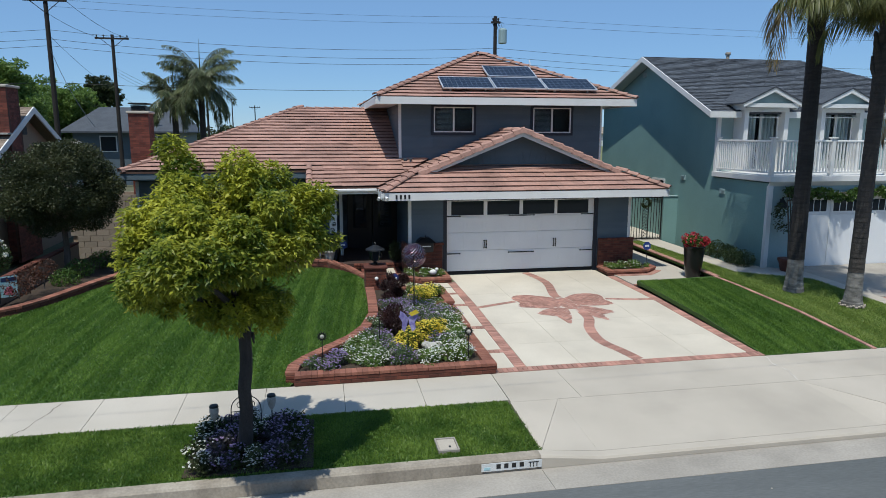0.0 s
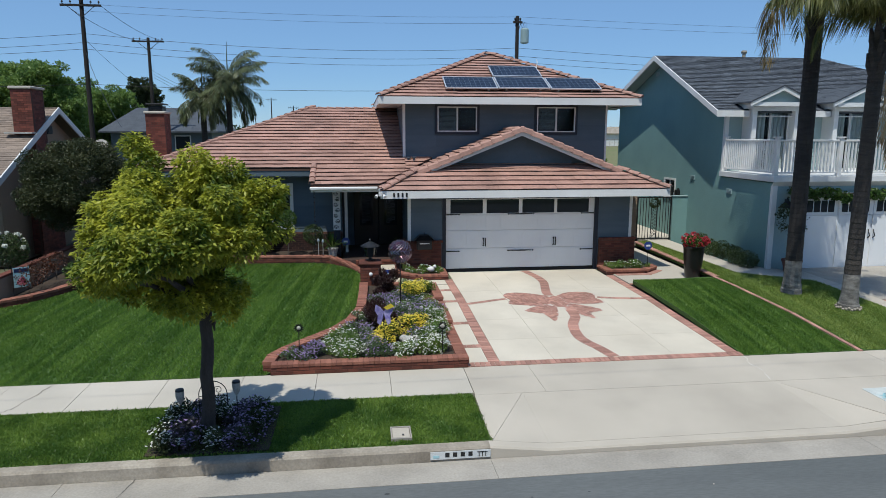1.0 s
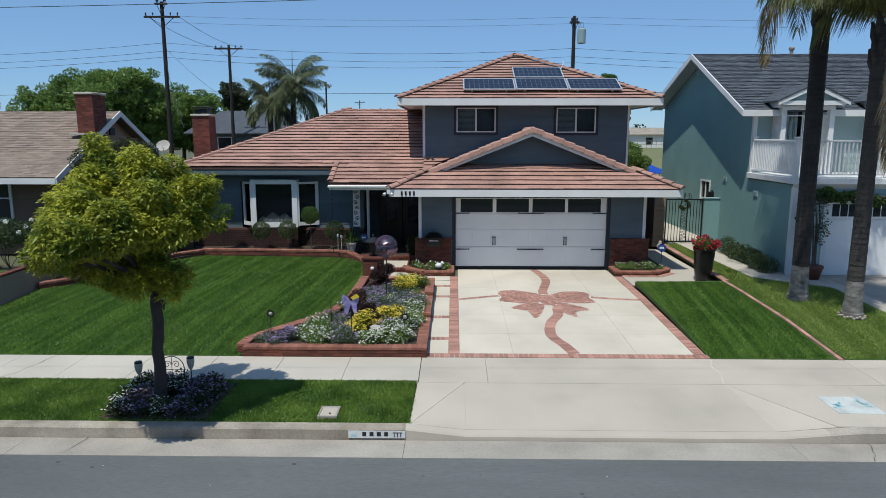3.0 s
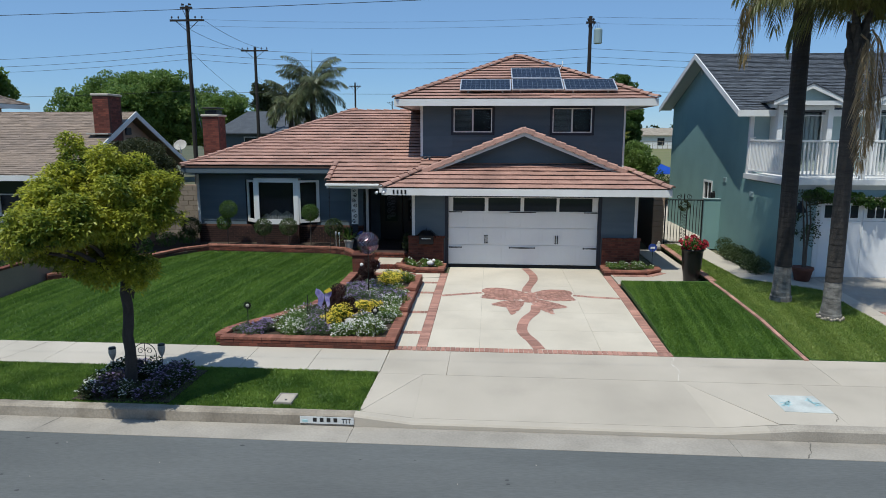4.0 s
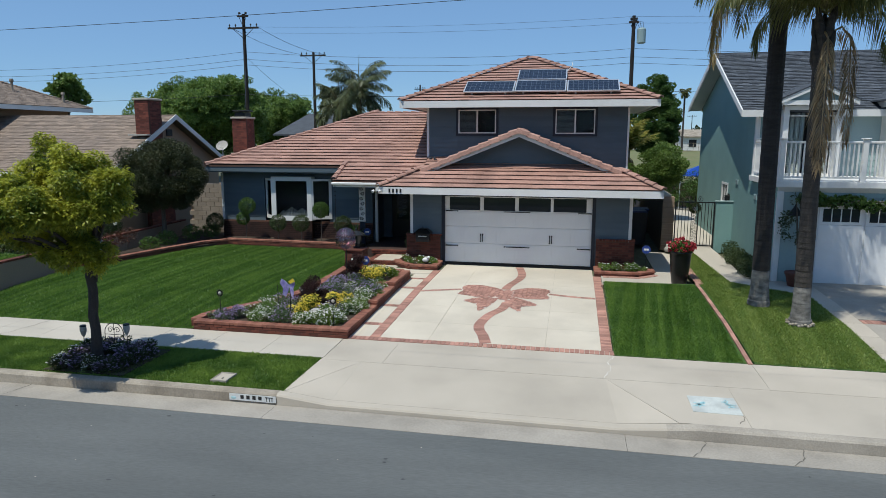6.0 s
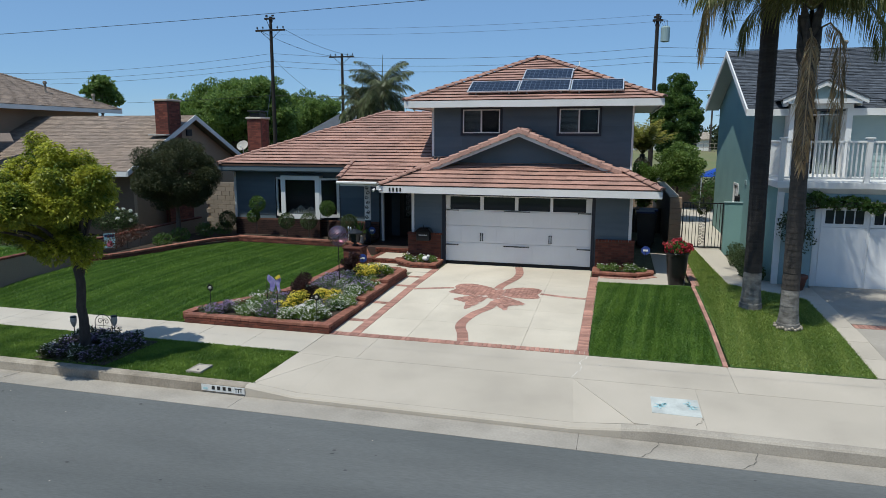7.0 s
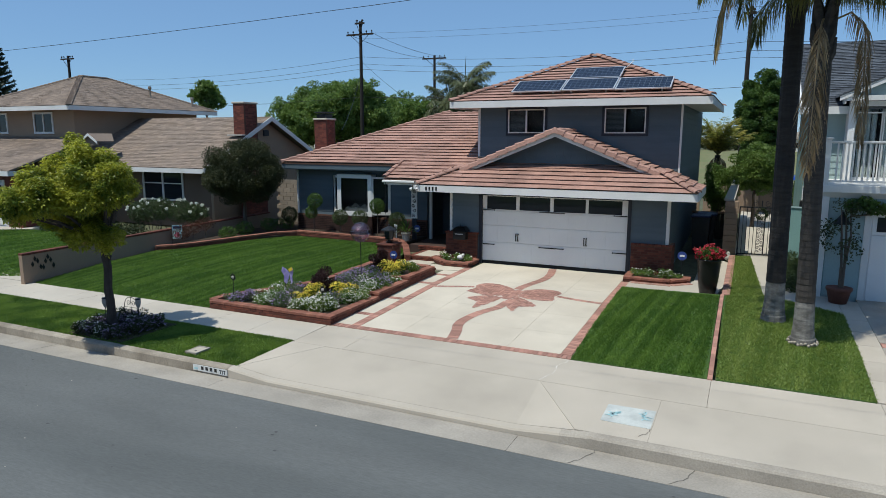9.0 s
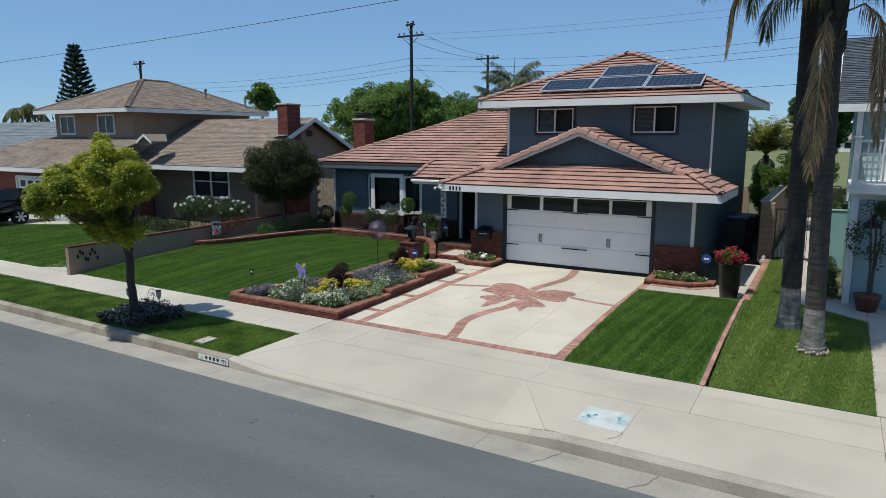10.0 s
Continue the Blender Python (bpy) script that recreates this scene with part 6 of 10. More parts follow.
# dormers with sliding doors
for cx in (9.15, 12.17):
    dorm = part("dormer", boxes((cx - 1.0, cx + 1.0, 0.62, 0.70, 5.62, 5.76), (cx - 0.86, cx - 0.70, 0.9, 1.5, 3.4, 5.62), (cx + 0.70, cx + 0.86, 0.9, 1.5, 3.4, 5.62), (cx - 0.7, cx + 0.7, 0.9, 1.5, 5.48, 5.62)), M["white"], ghouse, "white framed gabled dormer")
    bm = bmesh.new()
    slab(bm, [(cx - 0.95, 0.72, 5.74), (cx + 0.95, 0.72, 5.74), (cx, 0.72, 6.22)], (0, 0.1, 0))
    part("gable", bm, M["siding_green"], dorm)
    for sg in (-1, 1):
        bm = bmesh.new()
        slab(bm, [(cx + sg * 1.15, 0.58, 5.78), (cx, 0.58, 6.30), (cx, 0.58, 6.14), (cx + sg * 1.15, 0.58, 5.62)], (0, 0.06, 0))
        part("rake_board", bm, M["white"], dorm)
        bm = bmesh.new()
        p = [(cx + sg * 1.18, 0.56, 5.78), (cx, 0.56, 6.33), (cx, 3.0, 6.33), (cx + sg * 1.18, 1.75, 5.78)]
        slab(bm, p, (0, 0, -0.05))
        dr = part("roof", bm, M["shingle_grey"], dorm)
        roof_tiles(dr, p[0], (0, -sg, 0), (-sg * 1.18, 0, 0.55), [(0, 0), (1.19, 0), (2.44, 1.302), (0, 1.302)] if sg < 0 else [(-1.19, 0), (0, 0), (0, 1.302), (-2.44, 1.302)], "shingle", 0.21, 0.145, 0.020, 0.006, 0, (M["shingle_grey"],) * 2, 44, "shingles")
        bm = bmesh.new()
        slab(bm, [(cx + sg * 0.98, 0.7, 5.55), (cx + sg * 0.98, 1.7, 5.55), (cx + sg * 0.98, 1.7, 5.74), (cx + sg * 0.98, 0.7, 5.74)], (sg * 0.03, 0, 0))
        part("cheek", bm, M["white"], dorm)
    for a, b in ((cx - 0.7, cx + 0.02), (cx + 0.0, cx + 0.7)):
        part("door_frame", boxes((a, a + 0.05, 1.22, 1.27, 3.4, 5.48), (b - 0.05, b, 1.22, 1.27, 3.4, 5.48), (a + 0.05, b - 0.05, 1.22, 1.27, 5.42, 5.48), (a + 0.05, b - 0.05, 1.22, 1.27, 3.4, 3.5)), M["white"], dorm)
        part("pane", boxes((a + 0.05, b - 0.05, 1.24, 1.25, 3.5, 5.42)), M["clear"], dorm).visible_shadow = False
    for k in range(9):
        # hanging folds of a pale curtain, parted in the middle
        xf = cx - 0.64 + 0.15 * k
        if k != 4:
            bm = bmesh.new()
            tube(bm, [(xf, 1.36, 3.45), (xf + 0.01, 1.36, 5.4)], 0.07, 8)
            part("curtain", bm, M["sheer"], dorm, "pale curtain behind the glass")
    # added dark sheet behind the curtain, in place of an unlit room
    part("room_lining", boxes((cx - 0.75, cx + 0.75, 1.46, 1.49, 3.4, 5.5)), M["navy"], dorm)

# balcony
balcony = part("balcony", boxes((7.54, 15.0, -1.68, 1.48, 3.24, 3.42), bevel=0.01), M["white"], ghouse, "white painted balcony with railing")
bm = bmesh.new()
slab(bm, [(7.58, -1.66, 3.24), (15.0, -1.66, 3.24), (15.0, -1.52, 3.1), (7.62, -1.52, 3.1)], (0, 0.05, 0))
part("moulding", bm, M["white"], balcony)
for x, y in ((7.70, 1.42), (7.64, -1.56), (9.75, -1.56), (11.8, -1.56), (13.9, -1.56)):
    bm = boxes((x - 0.065, x + 0.065, y - 0.065, y + 0.065, 3.4, 4.58), bevel=0.008)
    box(bm, x - 0.1, x + 0.1, y - 0.1, y + 0.1, 4.58, 4.62, 0.01)
    part("post", bm, M["white"], balcony)
part("rail", boxes((7.71, 15.0, -1.60, -1.52, 4.47, 4.53), bevel=0.01), M["white"], balcony)
part("rail", boxes((7.71, 15.0, -1.59, -1.53, 3.5, 3.55)), M["white"], balcony)
part("rail", boxes((7.63, 7.71, -1.49, 1.36, 4.47, 4.53), bevel=0.01), M["white"], balcony)
part("rail", boxes((7.64, 7.70, -1.49, 1.36, 3.5, 3.55)), M["white"], balcony)
bal = bpy.data.meshes.new("baluster")
bm = boxes((-0.019, 0.019, -0.019, 0.019, 3.55, 4.47))
bm.to_mesh(bal)
bm.free()
bal.materials.append(M["white"])
for x in np.arange(7.86, 14.9, 0.115):
    put_piece("baluster", bal, pose(x, -1.56, 0), balcony)
for y in np.arange(-1.42, 1.34, 0.115):
    put_piece("baluster", bal, pose(7.67, y, 0), balcony)

# ---- the tan house ----
TSH = (0.30, 0.145, 0.012, 0.008)
tan = thing("house", (0, 0, 0), "tan stucco two-storey house with brown shingle roofs and brick chimney", "house")
tan.location.x = 0.1
bm = bmesh.new()
slab(bm, [(-16.6, 2.05, 0.4), (-16.6, 10.0, 0.4), (-16.6, 10.0, 3.35), (-16.6, 5.85, 5.40), (-16.6, 2.05, 3.45)], (-0.15, 0, 0))
part("wall", bm, M["tan"], tan, "tan stucco gable wall")
part("wall", boxes((-25.0, -21.05, 2.05, 2.2, 0.4, 3.3), (-18.4, -16.75, 2.05, 2.2, 0.4, 3.3), (-21.05, -18.4, 2.05, 2.2, 0.4, 1.6), (-21.05, -18.4, 2.05, 2.2, 3.15, 3.3), (-25, -16.7, 9.9, 10.0, 0.4, 3.3)), M["tan_eave_shade"], tan)
w = part("window", boxes((-21.05, -20.95, 2.01, 2.11, 1.6, 3.15), (-18.5, -18.4, 2.01, 2.11, 1.6, 3.15), (-20.95, -18.5, 2.01, 2.11, 1.6, 1.68), (-20.95, -18.5, 2.01, 2.11, 3.07, 3.15), (-19.77, -19.67, 2.01, 2.11, 1.68, 3.07), (-20.95, -18.5, 2.02, 2.10, 2.4, 2.45)), M["white"], tan, "white framed front window")
part("pane", boxes((-20.95, -18.5, 2.05, 2.06, 1.68, 3.07)), M["glass"], w)
twing = part("roof", boxes((-25, -16.2, 5.80, 5.90, 5.50, 5.60)), M["shingle_tan"], tan, "brown asphalt shingle roof")
TS = 0.5
roof_plane(twing, [(-26.5, 1.1, 3.22), (-16.2, 1.1, 3.22), (-16.2, 5.85, 5.6), (-26.5, 5.85, 5.6)], (-26.5, 1.1, 3.22), (0, 1, TS), M["shingle_tan"], TSH, (M["shingle_tan"],) * 2, 0, 51, stuff_name="shingles")
roof_plane(twing, [(-16.2, 10.6, 3.22), (-26.5, 10.6, 3.22), (-26.5, 5.85, 5.6), (-16.2, 5.85, 5.6)], (-16.2, 10.6, 3.22), (0, -1, TS), M["shingle_tan"], TSH, (M["shingle_tan"],) * 2, 0, 52, stuff_name="shingles")
for y0 in (1.08, 10.62):
    bm = bmesh.new()
    slab(bm, [(-16.2, y0, 3.22), (-16.2, 5.85, 5.62), (-16.2, 5.85, 5.40), (-16.2, y0, 3.0)], (0.045, 0, 0))
    part("rake_board", bm, M["white"], tan, "white rake board")
part("fascia", boxes((-25.0, -16.2, 1.06, 1.10, 3.0, 3.20)), M["white"], tan, "white fascia board")
bm = boxes((-16.6, -16.55, 5.65, 6.05, 4.65, 4.95))
for k in range(6):
    box(bm, -16.56, -16.52, 5.68, 6.02, 4.68 + k * 0.045, 4.70 + k * 0.045)
part("gable_vent", bm, M["navy"], tan, "dark louvred gable vent")

# upper block
part("wall", boxes((-32.7, -32.2, 1.9, 2.05, 3.0, 5.95), (-30.7, -28.55, 1.9, 2.05, 3.0, 5.95), (-27.0, -25.4, 1.9, 2.05, 3.0, 5.95), (-32.2, -30.7, 1.9, 2.05, 3.0, 4.75), (-32.2, -30.7, 1.9, 2.05, 5.85, 5.95),
                   (-28.55, -27.0, 1.9, 2.05, 3.0, 4.75), (-28.55, -27.0, 1.9, 2.05, 5.85, 5.95), (-25.55, -25.4, 2.05, 10.1, 3.0, 5.95), (-32.7, -32.55, 2.05, 10.1, 0.4, 5.95), (-32.55, -25.55, 9.95, 10.1, 0.4, 5.95)), M["tan"], tan, "tan stucco upper storey")
for a, b in ((-32.2, -30.7), (-28.55, -27.0)):
    w = part("window", boxes((a, a + 0.1, 1.86, 1.96, 4.75, 5.85), (b - 0.1, b, 1.86, 1.96, 4.75, 5.85), (a + 0.1, b - 0.1, 1.86, 1.96, 4.75, 4.85), (a + 0.1, b - 0.1, 1.86, 1.96, 5.75, 5.85), ((a + b) / 2 - 0.04, (a + b) / 2 + 0.04, 1.87, 1.95, 4.85, 5.75)), M["white"], tan, "white framed upper window")
    part("pane", boxes((a + 0.1, b - 0.1, 1.90, 1.91, 4.85, 5.75)), M["glass"], w)
tup = part("roof", boxes((-28.95, -28.85, 5.2, 6.8, 7.78, 7.88)), M["shingle_tan"], tan, "brown hipped shingle roof")
c = [(-33.3, 1.0, 6.12), (-24.5, 1.0, 6.12), (-24.5, 10.9, 6.12), (-33.3, 10.9, 6.12)]
ra, rb = (-28.9, 5.1, 7.96), (-28.9, 6.9, 7.96)
roof_plane(tup, [c[0], c[1], ra], c[0], (0, 1, 1.84 / 4.1), M["shingle_tan"], TSH, (M["shingle_tan"],) * 2, 0, 53, stuff_name="shingles")
roof_plane(tup, [c[1], c[2], rb, ra], c[1], (-1, 0, 1.84 / 4.4), M["shingle_tan"], TSH, (M["shingle_tan"],) * 2, 0, 54, stuff_name="shingles")
roof_plane(tup, [c[2], c[3], rb], c[2], (0, -1, 1.84 / 4.0), M["shingle_tan"], (0.9, 0.6, 0.012, 0.008), (M["shingle_tan"],) * 2, 0, 55, stuff_name="shingles")
roof_plane(tup, [c[3], c[0], ra, rb], c[3], (1, 0, 1.84 / 4.4), M["shingle_tan"], (0.9, 0.6, 0.012, 0.008), (M["shingle_tan"],) * 2, 0, 56, stuff_name="shingles")
for a, b in ((c[1], ra), (c[0], ra), (ra, rb), (c[2], rb)):
    ridge_caps(tup, Vector(a) + Vector((0, 0, 0.0)), Vector(b) + Vector((0, 0, 0.0)), M["shingle_tan"], "ridge_shingle", 0.2, 0.14, 0.03, 0.22)
part("fascia", boxes((-33.3, -24.5, 0.97, 1.02, 5.9, 6.11), (-24.53, -24.48, 1.02, 10.9, 5.9, 6.11)), M["white"], tan, "white fascia board")
part("soffit", boxes((-33.2, -24.6, 1.05, 10.8, 5.95, 5.99)), M["tan"], tan)
for x, y, z in ((-26.4, 7.6, 6.9), (-25.2, 9.6, 6.35)):
    bm = bmesh.new()
    tube(bm, [(x, y, z - 0.2), (x, y, z + 0.5)], 0.06, 8)
    lathe(bm, [(0.09, 0.45), (0.1, 0.5), (0.08, 0.6)], 8, (x, y, z))
    part("vent_pipe", bm, M["kerb"], tan, "metal roof vent")
# garage block with its own roof
tg = part("roof", boxes((-35, -24, 1.8, 1.9, 4.4, 4.5)), M["shingle_tan"], tan, "brown asphalt shingle garage roof")
roof_plane(tg, [(-38.2, -2.6, 3.1), (-23.9, -2.6, 3.1), (-23.9, 1.9, 4.6), (-33.6, 1.9, 4.6)], (-38.2, -2.6, 3.1), (0, 1, 1 / 3), M["shingle_tan"], TSH, (M["shingle_tan"],) * 2, 0, 57, stuff_name="shingles")
part("fascia", boxes((-38.2, -23.9, -2.63, -2.58, 2.88, 3.09), (-23.93, -23.88, -2.58, 1.9, 2.88, 3.09)), M["white"], tan, "white fascia board")
part("wall", boxes((-37.5, -29.95, -2.0, -1.85, 0.4, 3.0), (-25.2, -24.2, -2.0, -1.85, 0.4, 3.0), (-29.95, -25.2, -2.0, -1.85, 2.6, 3.0), (-24.35, -24.2, -1.85, 1.9, 0.4, 3.0)), M["brick_joined"], tan, "dark red-brown front wall")
td = part("garage_door", boxes((-29.85, -25.3, -1.98, -1.93, 0.45, 2.55)), M["door_white"], tan, "white panelled garage door with small lights")
part("door_frame", boxes((-29.95, -29.8, -2.03, -1.95, 0.4, 2.65), (-25.35, -25.2, -2.03, -1.95, 0.4, 2.65), (-29.8, -25.35, -2.03, -1.95, 2.52, 2.65)), M["white"], tan)
for k in range(6):
    part("pane", boxes((-29.55 + k * 0.72, -29.1 + k * 0.72, -1.995, -1.98, 2.08, 2.4)), M["glass"], td)
for r in range(3):
    for k in range(6):
        part("door_panel", boxes((-29.65 + k * 0.72, -29.05 + k * 0.72, -2.0, -1.98, 0.55 + r * 0.5, 0.95 + r * 0.5), bevel=0.008), M["door_white"], td)
# little entry gable
bm = bmesh.new()
slab(bm, [(-23.4, 0.8, 4.2), (-22.4, 0.8, 4.2), (-22.4, 0.8, 4.44), (-22.9, 0.8, 4.70), (-23.4, 0.8, 4.44)], (0, 0.05, 0))
part("entry_gable", bm, M["tan"], tan)
for sg in (-1, 1):
    bm = bmesh.new()
    slab(bm, [(-22.9 + sg * 0.6, 0.68, 4.40), (-22.9, 0.68, 4.76), (-22.9, 2.0, 4.76), (-22.9 + sg * 0.6, 1.6, 4.40)], (0, 0, -0.05))
    part("entry_roof", bm, M["shingle_tan"], tan)
    bm = bmesh.new()
    slab(bm, [(-22.9 + sg * 0.6, 0.66, 4.40), (-22.9, 0.66, 4.76), (-22.9, 0.66, 4.64), (-22.9 + sg * 0.6, 0.66, 4.28)], (0, 0.03, 0))
    part("rake_board", bm, M["white"], tan)


def chimney(x0, x1, y0, y1, z0, z1, label):
    c = thing("chimney", (0, 0, 0), label, "chimney")
    for a in (("x", x0, x1, y0, -1), ("x", x0, x1, y1, 1), ("y", y0 + 0.003, y1 - 0.003, x0 + 0.003, -1), ("y", y0 + 0.003, y1 - 0.003, x1 - 0.003, 1)):
        brick_face(c, a[1], a[2], z0, z1, a[3], a[0], a[4], joined=True)
    part("cap", boxes((x0 - 0.05, x1 + 0.05, y0 - 0.05, y1 + 0.05, z1, z1 + 0.09), bevel=0.02), M["concrete"], c, "concrete chimney cap")
    return c


ch = chimney(-16.75, -16.1, 3.88, 4.80, 0.5, 6.16, "tall red brick chimney on the tan house")
brick_face(ch, 3.5, 5.2, 0.5, 3.9, -16.0, "y", 1, joined=True)
part("flashing", boxes((-16.95, -16.05, 3.6, 3.875, 4.66, 4.72), bevel=0.008), M["stone"], ch, "pale metal flashing")
ch = chimney(-12.72, -12.06, 4.75, 5.48, 0.5, 5.38, "red brick chimney with a dark metal cap")
bm = boxes((-12.62, -12.16, 4.85, 5.38, 5.47, 5.62))
for k in range(6):
    box(bm, -12.64, -12.14, 4.83, 5.40, 5.50 + k * 0.03, 5.512 + k * 0.03)
sc = part("spark_cap", bm, M["black"], ch, "dark metal spark cap")
sc["kind"] = "stuff"
part("lid", boxes((-12.70, -12.08, 4.77, 5.46, 5.70, 5.75), bevel=0.01), M["black"], ch)

# low rendered wall between the gardens
lw = thing("garden_wall", (0, 0, 0), "low tan rendered garden wall with a brick coping", "wall", kind="structure")
bm = bmesh.new()
slab(bm, [(-14.24, -8.5, 0.0), (-14.24, 3.0, 0.3), (-14.24, 3.0, 1.16), (-14.24, -8.5, 1.03)], (0.16, 0, 0))
part("wall", bm, M["tan"], lw)
s = -8.45
while s < 3.0:
    put_piece("coping_brick", BRICK, pose(-14.16, s, 1.06 + (s + 8.5) * 0.0113, 0.65, 0, 0), lw)
    s += 0.1
# dark leaf ornament on the wall end
bm = bmesh.new()
for k in range(9):
    a = k * 0.7
    cy, cz = -8.2 + 0.12 * k * 0.7, 0.72 + 0.16 * math.sin(k * 1.3)
    slab(bm, [(-14.075, cy - 0.05, cz), (-14.075, cy, cz - 0.09), (-14.075, cy + 0.05, cz), (-14.075, cy, cz + 0.09)], (0.012, 0, 0))
part("leaf_plaque", bm, M["black"], lw, "dark metal leaf ornament")
# block wall and gate on the other side
bw = thing("block_wall", (0, 0, 0), "tan concrete block wall running back from the gate", "wall", kind="structure")
part("wall", boxes((5.12, 5.32, 4.2, 16, 0.3, 2.42)), M["tan"], bw)
for k in range(10):
    part("block", boxes((5.1, 5.52, 3.80, 4.2, 0.45 + k * 0.2, 0.642 + k * 0.2), bevel=0.008), M["tan"], bw)
for y in np.arange(3.85, 15.8, 0.41):
    part("cap_block", boxes((5.06, 5.40, y, y + 0.395, 2.45, 2.53), bevel=0.01), M["concrete"], bw)
part("wall", boxes((6.98, 7.64, 3.8, 3.98, 0.4, 2.3), bevel=0.01), M["stucco_green"], bw, "short green stucco wall beside the gate")
part("cap_block", boxes((6.96, 7.64, 3.77, 4.01, 2.3, 2.33)), M["siding_green"], bw)
for r in range(11):
    for k in range(6):
        x0 = -14.75 + 0.41 * k + (0.2 if r % 2 else 0)
        part("block", boxes((x0, x0 + 0.4, 4.36, 4.42, 0.42 + r * 0.2, 0.612 + r * 0.2), bevel=0.006), M["block"], bw)
part("wall", boxes((-14.7, -12.1, 4.415, 4.55, 0.4, 2.6), (-30, -14.8, 13.0, 13.2, 0.4, 2.0), (-14.3, 3.5, 16.0, 16.2, 0.4, 2.0), (3.5, 20, 19.0, 19.2, 0.4, 2.0)), M["tan"], bw)

gate = thing("metal_gate", (0, 0, 0), "black wrought iron side gate with scroll panel", "gate")
part("gate_frame", boxes((5.56, 5.60, 3.86, 3.90, 0.56, 2.28), (6.92, 6.96, 3.86, 3.90, 0.56, 2.28), (5.60, 6.92, 3.86, 3.90, 2.24, 2.28), (5.60, 6.92, 3.86, 3.90, 0.62, 0.66)), M["black"], gate)
for x in np.arange(5.70, 6.9, 0.115):
    if abs(x - 6.26) > 0.12:
        part("bar", boxes((x - 0.009, x + 0.009, 3.87, 3.89, 0.66, 2.24)), M["black"], gate)


def scroll(bm, cx, y, cz, r, turn=1.6, start=0.0, flip=1, thick=0.012, plane="xz"):
    pts = []
    for i in range(18):
        a = start + flip * turn * 2 * math.pi * i / 17
        q = r * (1 - 0.75 * i / 17)
        pts.append((cx + q * math.cos(a), y, cz + q * math.sin(a)) if plane == "xz" else (y, cx + q * math.cos(a), cz + q * math.sin(a)))
    tube(bm, pts, thick, 5)


bm = boxes((6.14, 6.16, 3.87, 3.89, 0.66, 2.24), (6.36, 6.38, 3.87, 3.89, 0.66, 2.24))
for k in range(11):
    scroll(bm, 6.21, 3.88, 0.75 + k * 0.125, 0.05, 1.3, 0, 1, 0.009)
    scroll(bm, 6.31, 3.88, 0.81 + k * 0.125, 0.05, 1.3, math.pi, -1, 0.009)
part("scroll_panel", bm, M["black"], gate)
rngw = np.random.default_rng(61)
ang = rngw.uniform(0, 2 * math.pi, 40)
leaves("wreath", leaf_array(rngw, np.stack([6.26 + 0.16 * np.cos(ang), np.full(40, 3.84), 2.05 + 0.16 * np.sin(ang)], 1), np.full(40, 0.06), 420, 0.07, 0.03), M["leaf_dark"], gate, "dark leafy wreath on the gate")
bm = bmesh.new()
for sg in (-1, 1):
    scroll(bm, 6.26 + sg * 0.2, 3.88, 2.38, 0.11, 1.4, math.pi / 2, sg, 0.012)
tube(bm, [(6.26, 3.88, 2.28), (6.26, 3.88, 2.50)], 0.02, 6)
part("crest", bm, M["black"], gate)

# ---- trees ----
street_tree = small_tree("street_tree", (-7.47, -10.72, 0.14), (-7.56, -11.22, 3.48), (1.05, 1.16, 0.82), 84000, (0.086, 0.032), M["leaf_yellow"],
           "young street tree with yellow-green foliage in the parkway", "tree", 71, 46, 0.235, (0.1, 0.085), (-7.36, -10.82, 2.2), bark="tree_bark", keep=0.5, droop=0.2, sprigs=True, core=0.5,
           extra=((-8.2, -10.75, 4.5, 0.2), (-8.1, -10.8, 4.25, 0.26), (-6.52, -11.2, 3.75, 0.34), (-6.52, -11.25, 3.35, 0.3), (-6.15, -11.2, 3.3, 0.12), (-8.36, -11.0, 2.55, 0.26), (-8.42, -10.9, 2.95, 0.3), (-7.75, -11.3, 2.5, 0.26),
                  (-7.45, -11.35, 2.42, 0.28), (-7.15, -11.15, 2.5, 0.24), (-6.95, -10.95, 2.42, 0.25), (-7.02, -11.1, 2.25, 0.2), (-8.0, -11.3, 3.9, 0.35), (-7.2, -11.0, 4.0, 0.33), (-7.7, -12.25, 3.3, 0.38), (-7.95, -12.1, 3.2, 0.34), (-7.2, -12.15, 3.4, 0.36), (-6.75, -11.7, 3.3, 0.36), (-6.8, -11.3, 3.65, 0.32),
                  (-6.34, -11.2, 3.85, 0.25), (-8.55, -11.3, 2.75, 0.25), (-8.55, -11.5, 3.2, 0.26), (-7.9, -12.5, 3.3, 0.3), (-8.1, -12.3, 3.15, 0.26),
                  (-7.5, -12.6, 3.35, 0.28), (-7.2, -12.45, 3.25, 0.26), (-7.7, -12.7, 3.15, 0.2), (-7.38, -11.1, 2.78, 0.27), (-7.15, -11.2, 2.62, 0.2), (-7.65, -10.85, 2.8, 0.28), (-7.3, -11.3, 4.28, 0.25), (-6.9, -11.0, 4.12, 0.24), (-8.4, -12.1, 2.95, 0.25)))
stub = bmesh.new()
tube(stub, [(-7.40, -10.76, 1.86), (-7.32, -10.78, 1.95), (-7.26, -10.79, 1.93)], [0.045, 0.05, 0.042], 8)
tube(stub, [(-7.28, -10.79, 1.94), (-7.27, -10.8, 1.82)], [0.03, 0.012], 6)
part("branch_stub", stub, M["tree_bark"], street_tree, "broken branch stub").location = (7.47, 10.72, -0.14)
